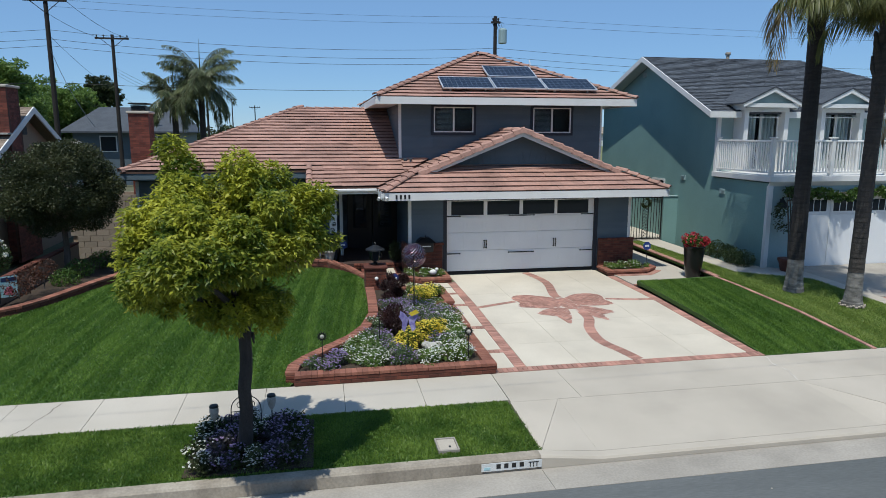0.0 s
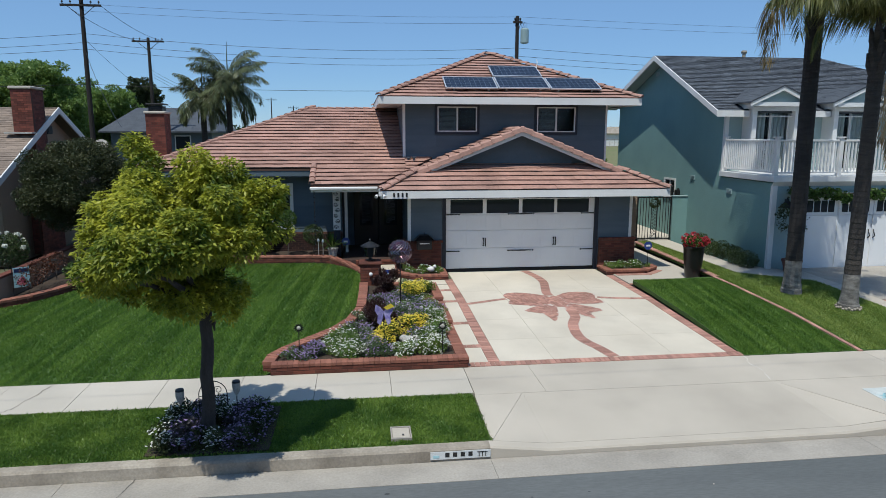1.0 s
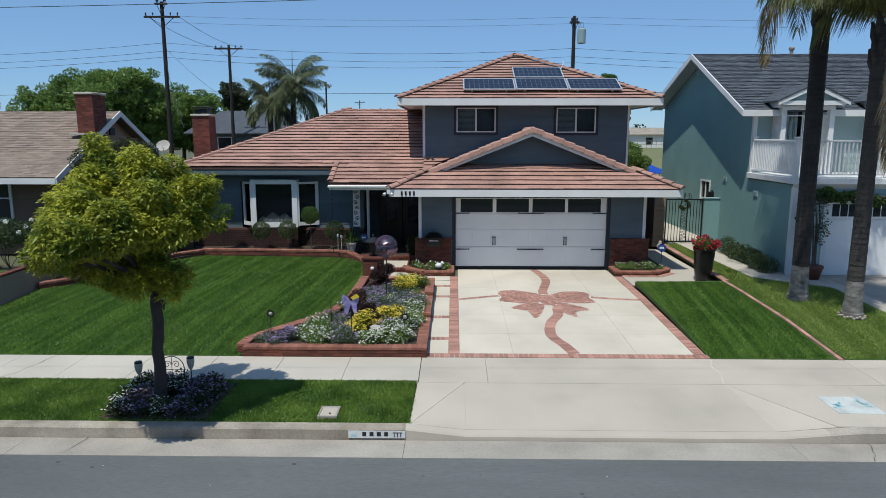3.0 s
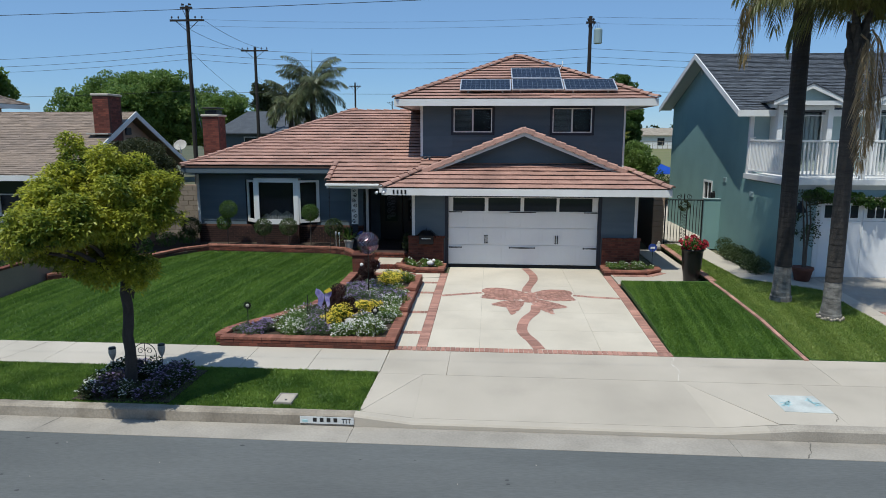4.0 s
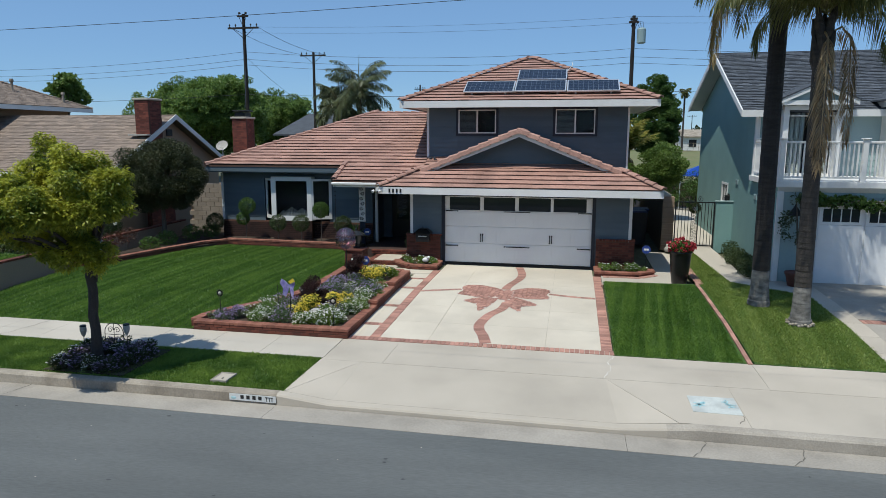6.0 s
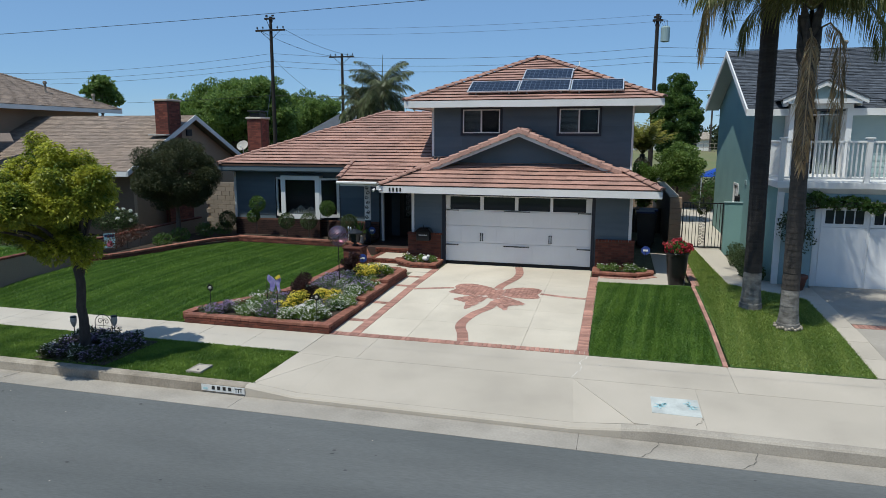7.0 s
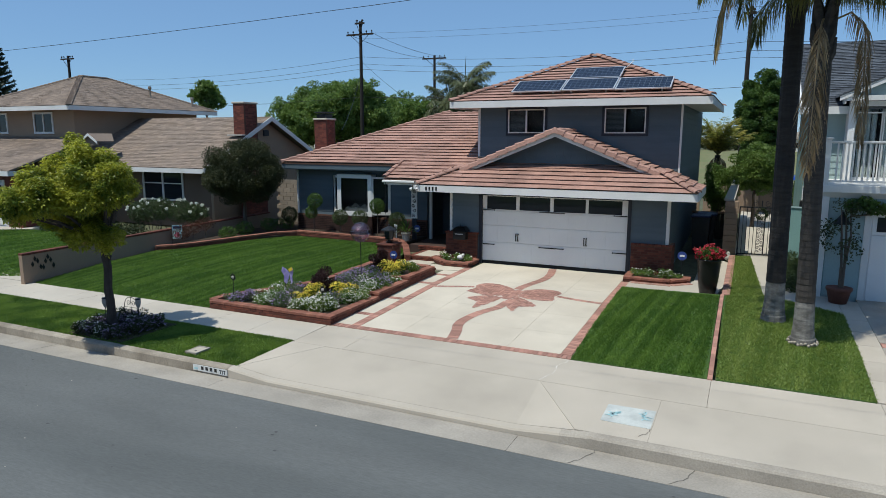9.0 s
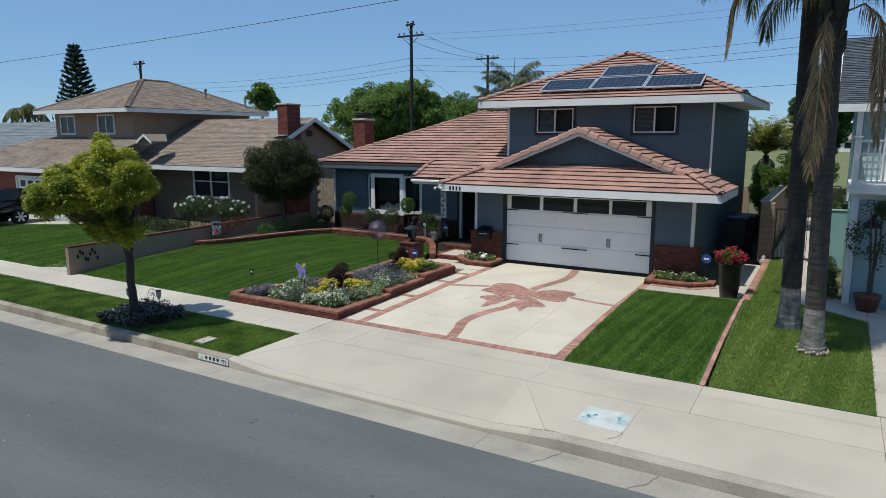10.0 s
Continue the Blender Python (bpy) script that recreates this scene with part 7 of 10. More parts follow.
small_tree("round_tree", (-13.7, 0.95, 0.6), (-13.75, 0.95, 3.12), (1.46, 1.42, 1.2), 90000, (0.07, 0.034), M["leaf_round"],
           "dark green dense round-headed tree by the tan house", "tree", 72, 90, 0.42, (0.1, 0.07), keep=0.75, core=1.05)
small_tree("garden_tree", (6.2, 17.8, 0.5), (6.25, 17.8, 5.7), (1.34, 1.34, 2.3), 95000, (0.11, 0.05), M["leaf_deep"], "tall dense dark green tree behind the block wall", "tree", 73, 300, 0.25, (0.14, 0.08), keep=0.45, droop=-0.45, core=0.85)
small_tree("ficus_bush", (6.03, 12.2, 0.5), (6.03, 12.2, 3.2), (1.05, 1.0, 1.05), 26000, (0.11, 0.05), M["leaf_far"], "bright green leafy tree beside the yard wall", "tree", 74, 60, 0.34, (0.08, 0.05), keep=0.6, core=0.9)
small_tree("garden_shrub", (8.3, 17.5, 0.5), (8.3, 17.5, 1.6), (1.4, 1.2, 0.9), 4000, (0.12, 0.05), M["leaf_mid"], "green shrub in the back yard", "shrub", 75, 24, 0.4, (0.06, 0.04), keep=0.4)


def broad_tree(at, crown, radius, lobes, n, leaf, material, label, seed):
    """Spreading tree: lobes of many small leaf clumps on forked limbs, with gaps and an uneven outline."""
    rng = np.random.default_rng(seed)
    t = thing("tree", at, label, "tree")
    rel, rad = np.array(crown) - np.array(at), np.array(radius, float)
    d = rng.normal(size=(lobes, 3))
    d[:, 2] = d[:, 2] * 0.8 + 0.15
    d /= np.linalg.norm(d, axis=1)[:, None]
    mid = rel + d * rad * rng.uniform(0.35, 0.75, lobes)[:, None]
    size = rad.mean() * rng.uniform(0.34, 0.5, lobes)
    c, s = [rel[None]], [rad[None] * 0.72]
    for m, q in zip(mid, size):
        k = 46
        e = rng.normal(size=(k, 3))
        e /= np.linalg.norm(e, axis=1)[:, None]
        c.append(m + e * q * np.array([1.05, 1.05, 0.85]) * rng.uniform(0.5, 1.1, k)[:, None])
        s.append(np.repeat(q * rng.uniform(0.16, 0.32, k)[:, None], 3, 1) * [1.15, 1.15, 0.8])
    c, s = np.vstack(c), np.vstack(s)
    low = max(rel[2] - rad[2] * 0.8, 0.6)
    w = 0.045 * rad.mean() + 0.06
    part("trunk", trunk_mesh(rng, (0, 0, -0.1), (rel[0] * 0.5, rel[1] * 0.5, low), w, w * 0.7, 0.03), M["bark"], t, smooth=True)
    bm = bmesh.new()
    limbs(bm, rng, (rel[0] * 0.5, rel[1] * 0.5, low), [tuple(m) for m in mid], w * 0.5, 0.03)
    part("branching", bm, M["bark"], t)["kind"] = "stuff"
    leaves("crown", leaf_array(rng, c, s, n, leaf[0], leaf[1], 0.3, 0.2), material, t)
    return t


broad_tree((-33.2, 36.5, 0.5), (-32.6, 36.0, 6.6), (6.4, 5.0, 3.95), 32, 150000, (0.28, 0.13), M["leaf_far"], "broad green tree behind the houses", 81)
broad_tree((-30.0, 46.0, 0.5), (-29.9, 46.0, 6.0), (5.0, 4.0, 3.3), 20, 70000, (0.30, 0.12), M["leaf_far"], "feathery green tree behind the chimney", 82)
broad_tree((-30.6, 16.4, 0.5), (-30.6, 16.4, 7.4), (1.2, 1.15, 1.7), 9, 9000, (0.2, 0.1), M["leaf_far"], "small bright green tree behind the tan house", 83)
broad_tree((-32.2, 70.0, 0.5), (-32.2, 70.0, 9.6), (2.5, 2.4, 2.6), 8, 14000, (0.30, 0.14), M["leaf_dark"], "rounded dark tree far behind the houses", 84)

# row of far trees along the sports field
rngt = np.random.default_rng(86)
row = thing("tree_row", (0, 0, 0), "far line of dark green trees along the horizon", "trees", kind="stuff")
cs, ss = [], []
for x in np.arange(-160, 200, 3.4):
    h = rngt.uniform(4, 9)
    cs.append([x + rngt.uniform(-1, 1), 230 + rngt.uniform(-20, 30), h * 0.5])
    ss.append([rngt.uniform(2.5, 5), 3, h * 0.55])
leaves("foliage", leaf_array(rngt, cs, ss, 22000, 1.5, 0.8), M["leaf_dark"], row)["kind"] = "stuff"

# clipped hedge and ground planting
def hedge(name, centres, radii, n, leaf, material, label, seed, category="shrub"):
    rng = np.random.default_rng(seed)
    c = np.array(centres, float)
    base = (float(c[:, 0].mean()), float(c[:, 1].mean()), float((c[:, 2] - np.array(radii)[:, 2]).min() if np.ndim(radii) == 2 else c[:, 2].min() - max(radii)))
    t = thing(name, base, label, category)
    bm = bmesh.new()
    for q in c:
        tube(bm, [(q[0] - base[0], q[1] - base[1], -0.05), (q[0] - base[0] + 0.03, q[1] - base[1], q[2] - base[2])], 0.015, 5)
    part("stem", bm, M["bark"], t)["kind"] = "stuff"
    leaves("foliage", leaf_array(rng, c - np.array(base), radii, n, *leaf, shell=0.35), material, t)
    return t


hedge("hedge", [(7.12 + 0.06 * math.sin(k * 2.1), 1.8 - 0.5 * k, 0.78 + 0.06 * math.cos(k * 1.7)) for k in range(7)], [(0.3 + 0.05 * math.sin(k * 1.3), 0.36, 0.3 + 0.05 * math.cos(k * 2.3)) for k in range(7)], 7000, (0.06, 0.032), M["leaf_hedge"], "low dark green hedge along the green house wall", 91)
hedge("hedge", [(-20.5 + 0.6 * k, -1.6 - 0.05 * k, 0.75) for k in range(7)], [(0.5, 0.4, 0.35)] * 7, 3500, (0.1, 0.05), M["leaf_dark"], "dark low hedge on the tan house lawn", 92)
hedge("back_hedge", [(8 + 1.2 * k, 20.5, 1.3) for k in range(8)], [(0.8, 0.5, 0.8)] * 8, 5000, (0.14, 0.06), M["leaf_dark"], "dark green hedge at the back of the yard", 93)
hedge("garden_bush", [(-13.2, 0.3, 0.85), (-12.9, 1.5, 0.9), (-13.3, -0.6, 0.75), (-12.3, 1.9, 0.95)], [(0.4, 0.4, 0.3)] * 4, 2600, (0.08, 0.04), M["leaf_mid"], "low green bush by the brick border", 94)

# roses behind the low wall
rng = np.random.default_rng(95)
for x, y, z, r in ((-18.3, -0.5, 1.35, 0.55), (-17.5, -0.7, 1.5, 0.6), (-16.7, -0.8, 1.6, 0.6), (-15.9, -0.5, 1.5, 0.6), (-15.2, -0.3, 1.35, 0.5)):
    t = thing("rose_bush", (x, y, 0.5), "rose bush with white blooms beside the low wall", "shrub", "rose bushes")
    bm = bmesh.new()
    for k in range(5):
        tube(bm, [(0, 0, -0.05), (rng.normal() * 0.15, rng.normal() * 0.15, 0.3), (rng.normal() * 0.3, rng.normal() * 0.3, z - 0.4)], 0.012, 5)
    part("stem", bm, M["bark"], t)
    leaves("foliage", leaf_array(rng, [(0, 0, z - 0.5)], [(r, r, 0.5)], 2200, 0.075, 0.04, shell=0.2), M["leaf_hedge"], t)
    fl = []
    for k in range(6):
        d = rng.normal(size=3)
        d /= np.linalg.norm(d)
        d[2] = abs(d[2]) * 0.8
        c = np.array([0, 0, z - 0.45]) + d * np.array([r, r, 0.55])
        fl.append(leaf_array(rng, [c], [0.06], 18, 0.10, 0.09, shell=0.4))
    leaves("blossoms", np.concatenate(fl), M["petal_white"], t, "white rose blooms")
# bronze-leaved shrub by the wall
hedge("bronze_shrub", [(-13.55, -2.2, 1.15), (-13.4, -1.7, 1.25), (-13.6, -2.7, 1.05)], [(0.38, 0.4, 0.28)] * 3, 1500, (0.06, 0.035), M["leaf_red"], "sparse bronze-red leaved shrub", 96)


# ---- palms ----
def palm_trunk(t, h, r0, r1, seed, lean=(0.0, 0.0), bark="palm_bark"):
    """Ringed trunk with a swollen foot; pale lower part."""
    rng = np.random.default_rng(seed)
    for name, a, b, mat in (("trunk_foot", -0.1, 0.92, M["palm_base"]), ("trunk", 0.92, h, M[bark])):
        bm = bmesh.new()
        pts, rad = [], []
        z = a
        while z < b + 0.001:
            f = max(z, 0) / h
            base = r0 + (r1 - r0) * min(f * 1.4, 1) + 0.07 * math.exp(-max(z, 0) * 4)
            cx, cy = lean[0] * f, lean[1] * f
            pts += [(cx, cy, z), (cx, cy, min(z + 0.10, b))]
            rad += [base * 1.01, base * 0.99 + rng.uniform(-0.004, 0.004)]
            z += 0.13
        pts2, rad2 = [pts[0]], [rad[0]]
        for p, q in zip(pts[1:], rad[1:]):
            if p[2] > pts2[-1][2] + 1e-4:
                pts2.append(p)
                rad2.append(q)
        tube(bm, pts2, rad2, 14)
        part(name, bm, mat, t, "pale grey trunk foot" if name == "trunk_foot" else "dark ringed palm trunk", smooth=False)


def palm_head(t, top, n, length, material, seed, leaf_len=0.5, spread=(-0.3, 1.2), droop=1.9, width=0.035, hang=0.9, leaflets=60, rib=0.02):
    rng = np.random.default_rng(seed)
    for k in range(n):
        yaw = 2.4 * k + rng.uniform(-0.25, 0.25)
        pitch = spread[0] + (spread[1] - spread[0]) * ((k * 0.7548 + 0.1) % 1.0)
        arr, pts = frond_array(rng, top, yaw, pitch, length * rng.uniform(0.85, 1.1), droop * rng.uniform(0.85, 1.15), leaf_len, leaflets, width, hang)
        fr = leaves("frond", arr, material, t)
        bm = bmesh.new()
        tube(bm, [tuple(p) for p in pts[:: 2]], [rib * (1 - 0.8 * i / 7) for i in range(8)], 5)
        part("rib", bm, M["leaf_stem"], fr)


def dead_frond(t, top, yaw, length, seed, leaf_len=0.4, pitch=-0.2, droop=4.0, n=110):
    rng = np.random.default_rng(seed)
    arr, pts = frond_array(rng, top, yaw, pitch, length, droop, leaf_len, n, 0.022, 1.3)
    fr = leaves("dead_frond", arr, M["leaf_dead"], t, "brown hanging dead frond")
    bm = bmesh.new()
    tube(bm, [tuple(p) for p in pts[:: 2]], [0.022 * (1 - 0.7 * i / 7) for i in range(8)], 5)
    part("rib", bm, M["leaf_dead"], fr)


def bent_frond(t, top, yaw, length, seed, material, pitch, droop):
    """A living frond that arches out and hangs, with long limp leaflets."""
    rng = np.random.default_rng(seed)
    arr, pts = frond_array(rng, top, yaw, pitch, length, droop, 0.48, 84, 0.025, 1.0)
    fr = leaves("frond", arr, material, t)
    bm = bmesh.new()
    tube(bm, [tuple(p) for p in pts[:: 2]], [0.022 * (1 - 0.75 * i / 7) for i in range(8)], 5)
    part("rib", bm, M["leaf_stem"], fr)


def bole(t, top, seed):
    """Old leaf bases under the crown."""
    bm = bmesh.new()
    for k in range(14):
        a = k * 2.4
        z = top[2] - 0.9 + 0.07 * k
        r = 0.15
        d = Vector((math.cos(a), math.sin(a), 0))
        c = Vector((top[0], top[1], z)) + d * r
        tube(bm, [c - d * 0.1 - Vector((0, 0, 0.25)), c, c + d * 0.06 + Vector((0, 0, 0.28))], [0.10, 0.09, 0.03], 6)
    part("bole", bm, M["palm_bark"], t, "old brown leaf bases")


p1 = thing("palm_tree", (6.53, -4.27, 0.42), "tall queen palm with dark ringed trunk on the grass strip", "palm tree", "queen palms")
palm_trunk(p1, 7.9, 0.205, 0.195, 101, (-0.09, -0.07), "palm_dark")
bole(p1, (-0.09, -0.07, 7.8), 1)
palm_head(p1, (-0.09, -0.07, 7.95), 24, 2.8, M["leaf_palm"], 102, 0.5, (0.75, 1.45), 1.7, 0.026, 0.8, 84)
for k, (yaw, pitch, ln, dr) in enumerate(((196, 0.05, 2.9, 2.4), (222, 0.3, 2.3, 2.6), (186, 0.3, 2.4, 2.4))):
    bent_frond(p1, (-0.12, -0.1, 7.85), math.radians(yaw), ln, 130 + k, M["leaf_tip"] if k % 2 == 0 else M["leaf_palm"], pitch, dr)
for k in range(9):
    bent_frond(p1, (-0.09, -0.07, 8.0), 0.7 * k + 0.3, 2.7, 160 + k, M["leaf_palm"], 0.72 + 0.04 * (k % 4), 1.05)
p2 = thing("palm_tree", (7.05, -5.78, 0.36), "queen palm with hanging brown dead fronds", "palm tree", "queen palms")
palm_trunk(p2, 6.5, 0.185, 0.165, 104, (-0.16, -0.26))
bole(p2, (-0.16, -0.26, 6.75), 2)
palm_head(p2, (-0.16, -0.26, 6.95), 22, 2.8, M["leaf_palm"], 105, 0.5, (0.65, 1.45), 1.7, 0.026, 0.8, 84)
for k, (yaw, pitch, ln, dr) in enumerate(((150, 0.7, 2.1, 2.6), (20, 0.6, 2.5, 2.6), (-40, 0.7, 2.3, 2.6))):
    bent_frond(p2, (-0.16, -0.26, 6.85), math.radians(yaw), ln, 140 + k, M["leaf_palm"], pitch, dr)
for k in range(9):
    bent_frond(p2, (-0.16, -0.26, 7.0), 0.7 * k + 0.1, 2.8, 170 + k, M["leaf_palm"], 0.65 + 0.04 * (k % 4), 1.1)
bm = bmesh.new()
for k in range(26):
    a = k * 2 * math.pi / 26
    bmesh.ops.create_icosphere(bm, subdivisions=1, radius=0.035, matrix=Matrix.Translation((0.275 * math.cos(a), 0.275 * math.sin(a), 0.03 + 0.02 * (k % 3))))
part("root_crust", bm, M["kerb"], p2, "pale crust of roots round the foot")
dead_frond(p2, (-0.2, -0.45, 6.45), math.radians(262), 3.15, 106, 0.37, -0.2, 10.0, 190)
dead_frond(p2, (-0.02, -0.2, 6.45), math.radians(40), 3.2, 107, 0.34, 0.6, 9.5, 150)

for x, y, h, k, ln, sp, lab in ((-13.4, 24.2, 7.3, 48, 3.1, (-0.7, 1.5), "arching feather palm with upright fronds behind the roof"), (-15.1, 24.6, 6.3, 32, 2.4, (-0.6, 1.4), "lower feather palm beside its taller neighbour")):
    p3 = thing("feather_palm", (x, y, 0.5), lab, "palm tree", "feather palms")
    palm_trunk(p3, h, 0.22, 0.18, 108)
    palm_head(p3, (0, 0, h), k, ln, M["leaf_feather"], 109 + k + int(h), 0.55, sp, 1.2, 0.042, 0.6, 80, 0.03)
    bm = bmesh.new()
    tube(bm, [(0, 0, h - 0.2), (0.02, 0, h + 1.6), (0.05, 0.02, h + 2.6 if h > 7 else h + 2.0)], [0.05, 0.03, 0.008], 6)
    part("spear_leaf", bm, M["leaf_feather"], p3, "unopened upright spear leaf")
p4 = thing("garden_palm", (4.35, 13.0, 0.5), "yellowing feather palm in the side yard", "palm tree")
palm_trunk(p4, 3.3, 0.15, 0.13, 110)
palm_head(p4, (0, 0, 3.3), 24, 2.0, M["leaf_gold"], 111, 0.36, (0.75, 1.55), 0.7, 0.035, 0.2, 60, 0.025)
for k in range(7):
    dead_frond(p4, (0, 0, 3.2), 0.9 * k, 1.2, 150 + k, 0.3, -0.3, 3.0, 40)
small_tree("garden_shrub", (4.55, 12.2, 0.5), (4.55, 12.2, 2.3), (0.62, 0.6, 1.0), 14000, (0.10, 0.04), M["leaf_bed"], "fresh green shrub under the yellowing palm", "shrub", 77, 30, 0.34, (0.06, 0.04), keep=0.4, core=0.9)
p5 = thing("far_palm", (-118.0, 45.0, 0.5), "far feather palm on the horizon", "palm tree")
palm_trunk(p5, 8.4, 0.4, 0.35, 112)
palm_head(p5, (0, 0, 8.4), 14, 5.5, M["leaf_palm"], 113, 1.1, (-0.1, 1.2), 2.4, 0.22, 0.8, 26, 0.1)
for x, y, h, sd in ((32.0, 180.0, 17.0, 114), (29.5, 190.0, 16.0, 115), (37.0, 175.0, 13.0, 116)):
    q = thing("fan_palm", (x, y, 0.5), "tall thin palm far beyond the field", "palm tree", "far palms")
    palm_trunk(q, h, 0.3, 0.25, sd)
    palm_head(q, (0, 0, h), 16, 1.9, M["leaf_palm"], sd, 0.9, (-1.0, 1.2), 1.2, 0.25, 0.4, 10, 0.06)

# conifer in tiers
rngc = np.random.default_rng(120)
con = thing("conifer", (-72.0, 27.0, 0.5), "tall tiered dark conifer beyond the tan house", "tree")
bm = bmesh.new()
tube(bm, [(0, 0, 0), (0, 0, 15.2)], [0.35, 0.04], 8)
part("trunk", bm, M["bark"], con)
arr = []
for k in range(24):
    z = 2.5 + k * 0.53
    L = 3.1 * (1 - (k / 25) ** 1.2) + 0.25
    for j in range(7):
        a = j * 2 * math.pi / 7 + k * 0.4 + rngc.uniform(-0.1, 0.1)
        for q in np.linspace(0.15, 1, 14):
            c = np.array([math.cos(a) * L * q, math.sin(a) * L * q, z + 0.28 * L * q * q - 0.05])
            arr.append(leaf_array(rngc, [c], [0.16], 5, 0.5, 0.14, 0.0, 0.1))
leaves("needles", np.concatenate(arr), M["conifer"], con)


# ---- poles and wires ----
def utility_pole(at, top, arm_z, arm, label, second=None, transformer=False):
    p = thing("utility_pole", at, label, "utility pole", "utility poles")
    bm = bmesh.new()
    tube(bm, [(0, 0, -0.2), (0, 0, top - at[2])], [0.17, 0.11], 10)
    part("post", bm, M["wood_pole"], p)
    for z, L in ((arm_z, arm),) + ((second,) if second else ()):
        part("crossarm", boxes((-L / 2, L / 2, -0.17, -0.06, z - at[2] - 0.06, z - at[2] + 0.06)), M["wood_pole"], p)
        for x in (-L / 2 + 0.12, -L / 4, L / 4, L / 2 - 0.12):
            bm = bmesh.new()
            lathe(bm, [(0.02, 0), (0.02, 0.08), (0.06, 0.1), (0.055, 0.16), (0.03, 0.2), (0.01, 0.22)], 8, (x, -0.115, z - at[2] + 0.06))
            part("insulator", bm, M["wood_pole"], p)
        bm = bmesh.new()
        tube(bm, [(-L / 3, -0.12, z - at[2] - 0.05), (0, -0.12, z - at[2] - 0.7)], 0.02, 5)
        tube(bm, [(L / 3, -0.12, z - at[2] - 0.05), (0, -0.12, z - at[2] - 0.7)], 0.02, 5)
        part("brace", bm, M["wood_pole"], p)
    if transformer:
        bm = bmesh.new()
        lathe(bm, [(0.2, 0), (0.27, 0.03), (0.27, 0.85), (0.22, 0.93), (0.05, 0.97)], 14, (0.5, 0, arm_z - at[2] - 1.3))
        part("transformer", bm, M["siding_green"], p, "grey transformer can")
        bm = bmesh.new()
        for k in range(3):
            tube(bm, [(0.4 + 0.1 * k, 0, arm_z - at[2] - 0.4), (0.2 + 0.2 * k, 0.1, arm_z - at[2]), (-0.1 * k, 0, arm_z - at[2] + 0.2)], 0.012, 4)
        part("jumper_wire", bm, M["black"], p)
    return p


utility_pole((-21.35, 22.9, 0.5), 13.1, 12.15, 2.3, "tall dark wooden utility pole with a crossarm", (12.95, 0.8))
utility_pole((-21.5, 36.0, 0.5), 12.1, 11.8, 2.4, "dark wooden utility pole further back")
utility_pole((5.2, 23.2, 0.5), 12.2, 11.8, 0.6, "wooden utility pole with a grey transformer", None, True)
utility_pole((-51.6, 21.2, 0.5), 11.9, 11.6, 1.7, "wooden utility pole beyond the tan house")
utility_pole((-21.0, 76.0, 0.5), 12.2, 11.6, 1.7, "far utility pole behind the feather palm")
for x, top in ((-26.6, 13.3), (-21.3, 11.4)):
    utility_pole((x, 150.0, 0.5), top, top - 0.5, 2.6, "far small utility pole over the roofs")
for x, top in ((-60.0, 8.5), (60.0, 12.5)):
    utility_pole((x, -11.3, 0.1), top, top - 0.4, 2.0, "wooden utility pole at the street edge")
for x, y in ((34, 205), (40, 215), (28, 220)):
    utility_pole((x, y, 0.5), 12.0, 11.6, 3.0, "tiny far utility pole over the field")


def wire(a, b, sag, r=0.012, label="thin black overhead cable", n=12):
    w = thing("overhead_wire", (0, 0, 0), label, "cable", "overhead wires")
    a, b = Vector(a), Vector(b)
    bm = bmesh.new()
    tube(bm, [a.lerp(b, i / n) - Vector((0, 0, sag * 4 * (i / n) * (1 - i / n))) for i in range(n + 1)], r, 5)
    part("cable", bm, M["black"], w)


for dz, dy in ((0.0, 0.0), (-0.5, 0.1), (-0.9, -0.1)):
    wire((-58.5, 26.2 + dy, 10.5 + dz), (-21.35, 22.9 + dy, 10.55 + dz), 0.7, 0.011)
    wire((-21.35, 22.9 + dy, 10.55 + dz), (5.2, 23.2 + dy, 10.2 + dz), 0.5, 0.011)
    wire((5.2, 23.2 + dy, 10.2 + dz), (60, 23.0 + dy, 10.4 + dz), 0.9, 0.011)
wire((-21.35, 22.9, 7.6), (5.2, 23.2, 7.6), 0.25, 0.013)
wire((-58.5, 26.2, 7.6), (-21.35, 22.9, 7.6), 0.35, 0.013)
wire((5.2, 23.2, 7.6), (60, 23.2, 7.6), 0.5, 0.013)
wire((-22.35, 22.8, 12.25), (-22.5, 36.0, 11.9), 0.3, 0.014)
wire((-20.35, 22.8, 12.25), (-20.5, 36.0, 11.9), 0.3, 0.014)
wire((-21.3, 22.8, 9.5), (-16.0, 12.0, 5.0), 0.4, 0.014)
wire((-21.35, 22.8, 10.3), (-17.5, 30.0, 6.0), 0.5, 0.01)
for k in range(3):
    wire((-21.5, 36.0, 9.2 + 0.25 * k), (-14.0, 30.0, 6.6 + 0.2 * k), 0.4, 0.009)
for z in (12.15, 11.75):
    wire((-21.35, 22.9, z + 0.1), (5.2, 23.2, z), 0.25, 0.007)
    wire((5.2, 23.2, z), (60, 23.0, z + 0.3), 0.5, 0.007)
wire((-60, -11.3, 8.09), (60, -11.3, 12.04), 3.35, 0.0048, n=48)

# ---- solar panels ----
k_up = (PZ - E0) / (PY - 1.72)
slope = math.degrees(math.atan(k_up))


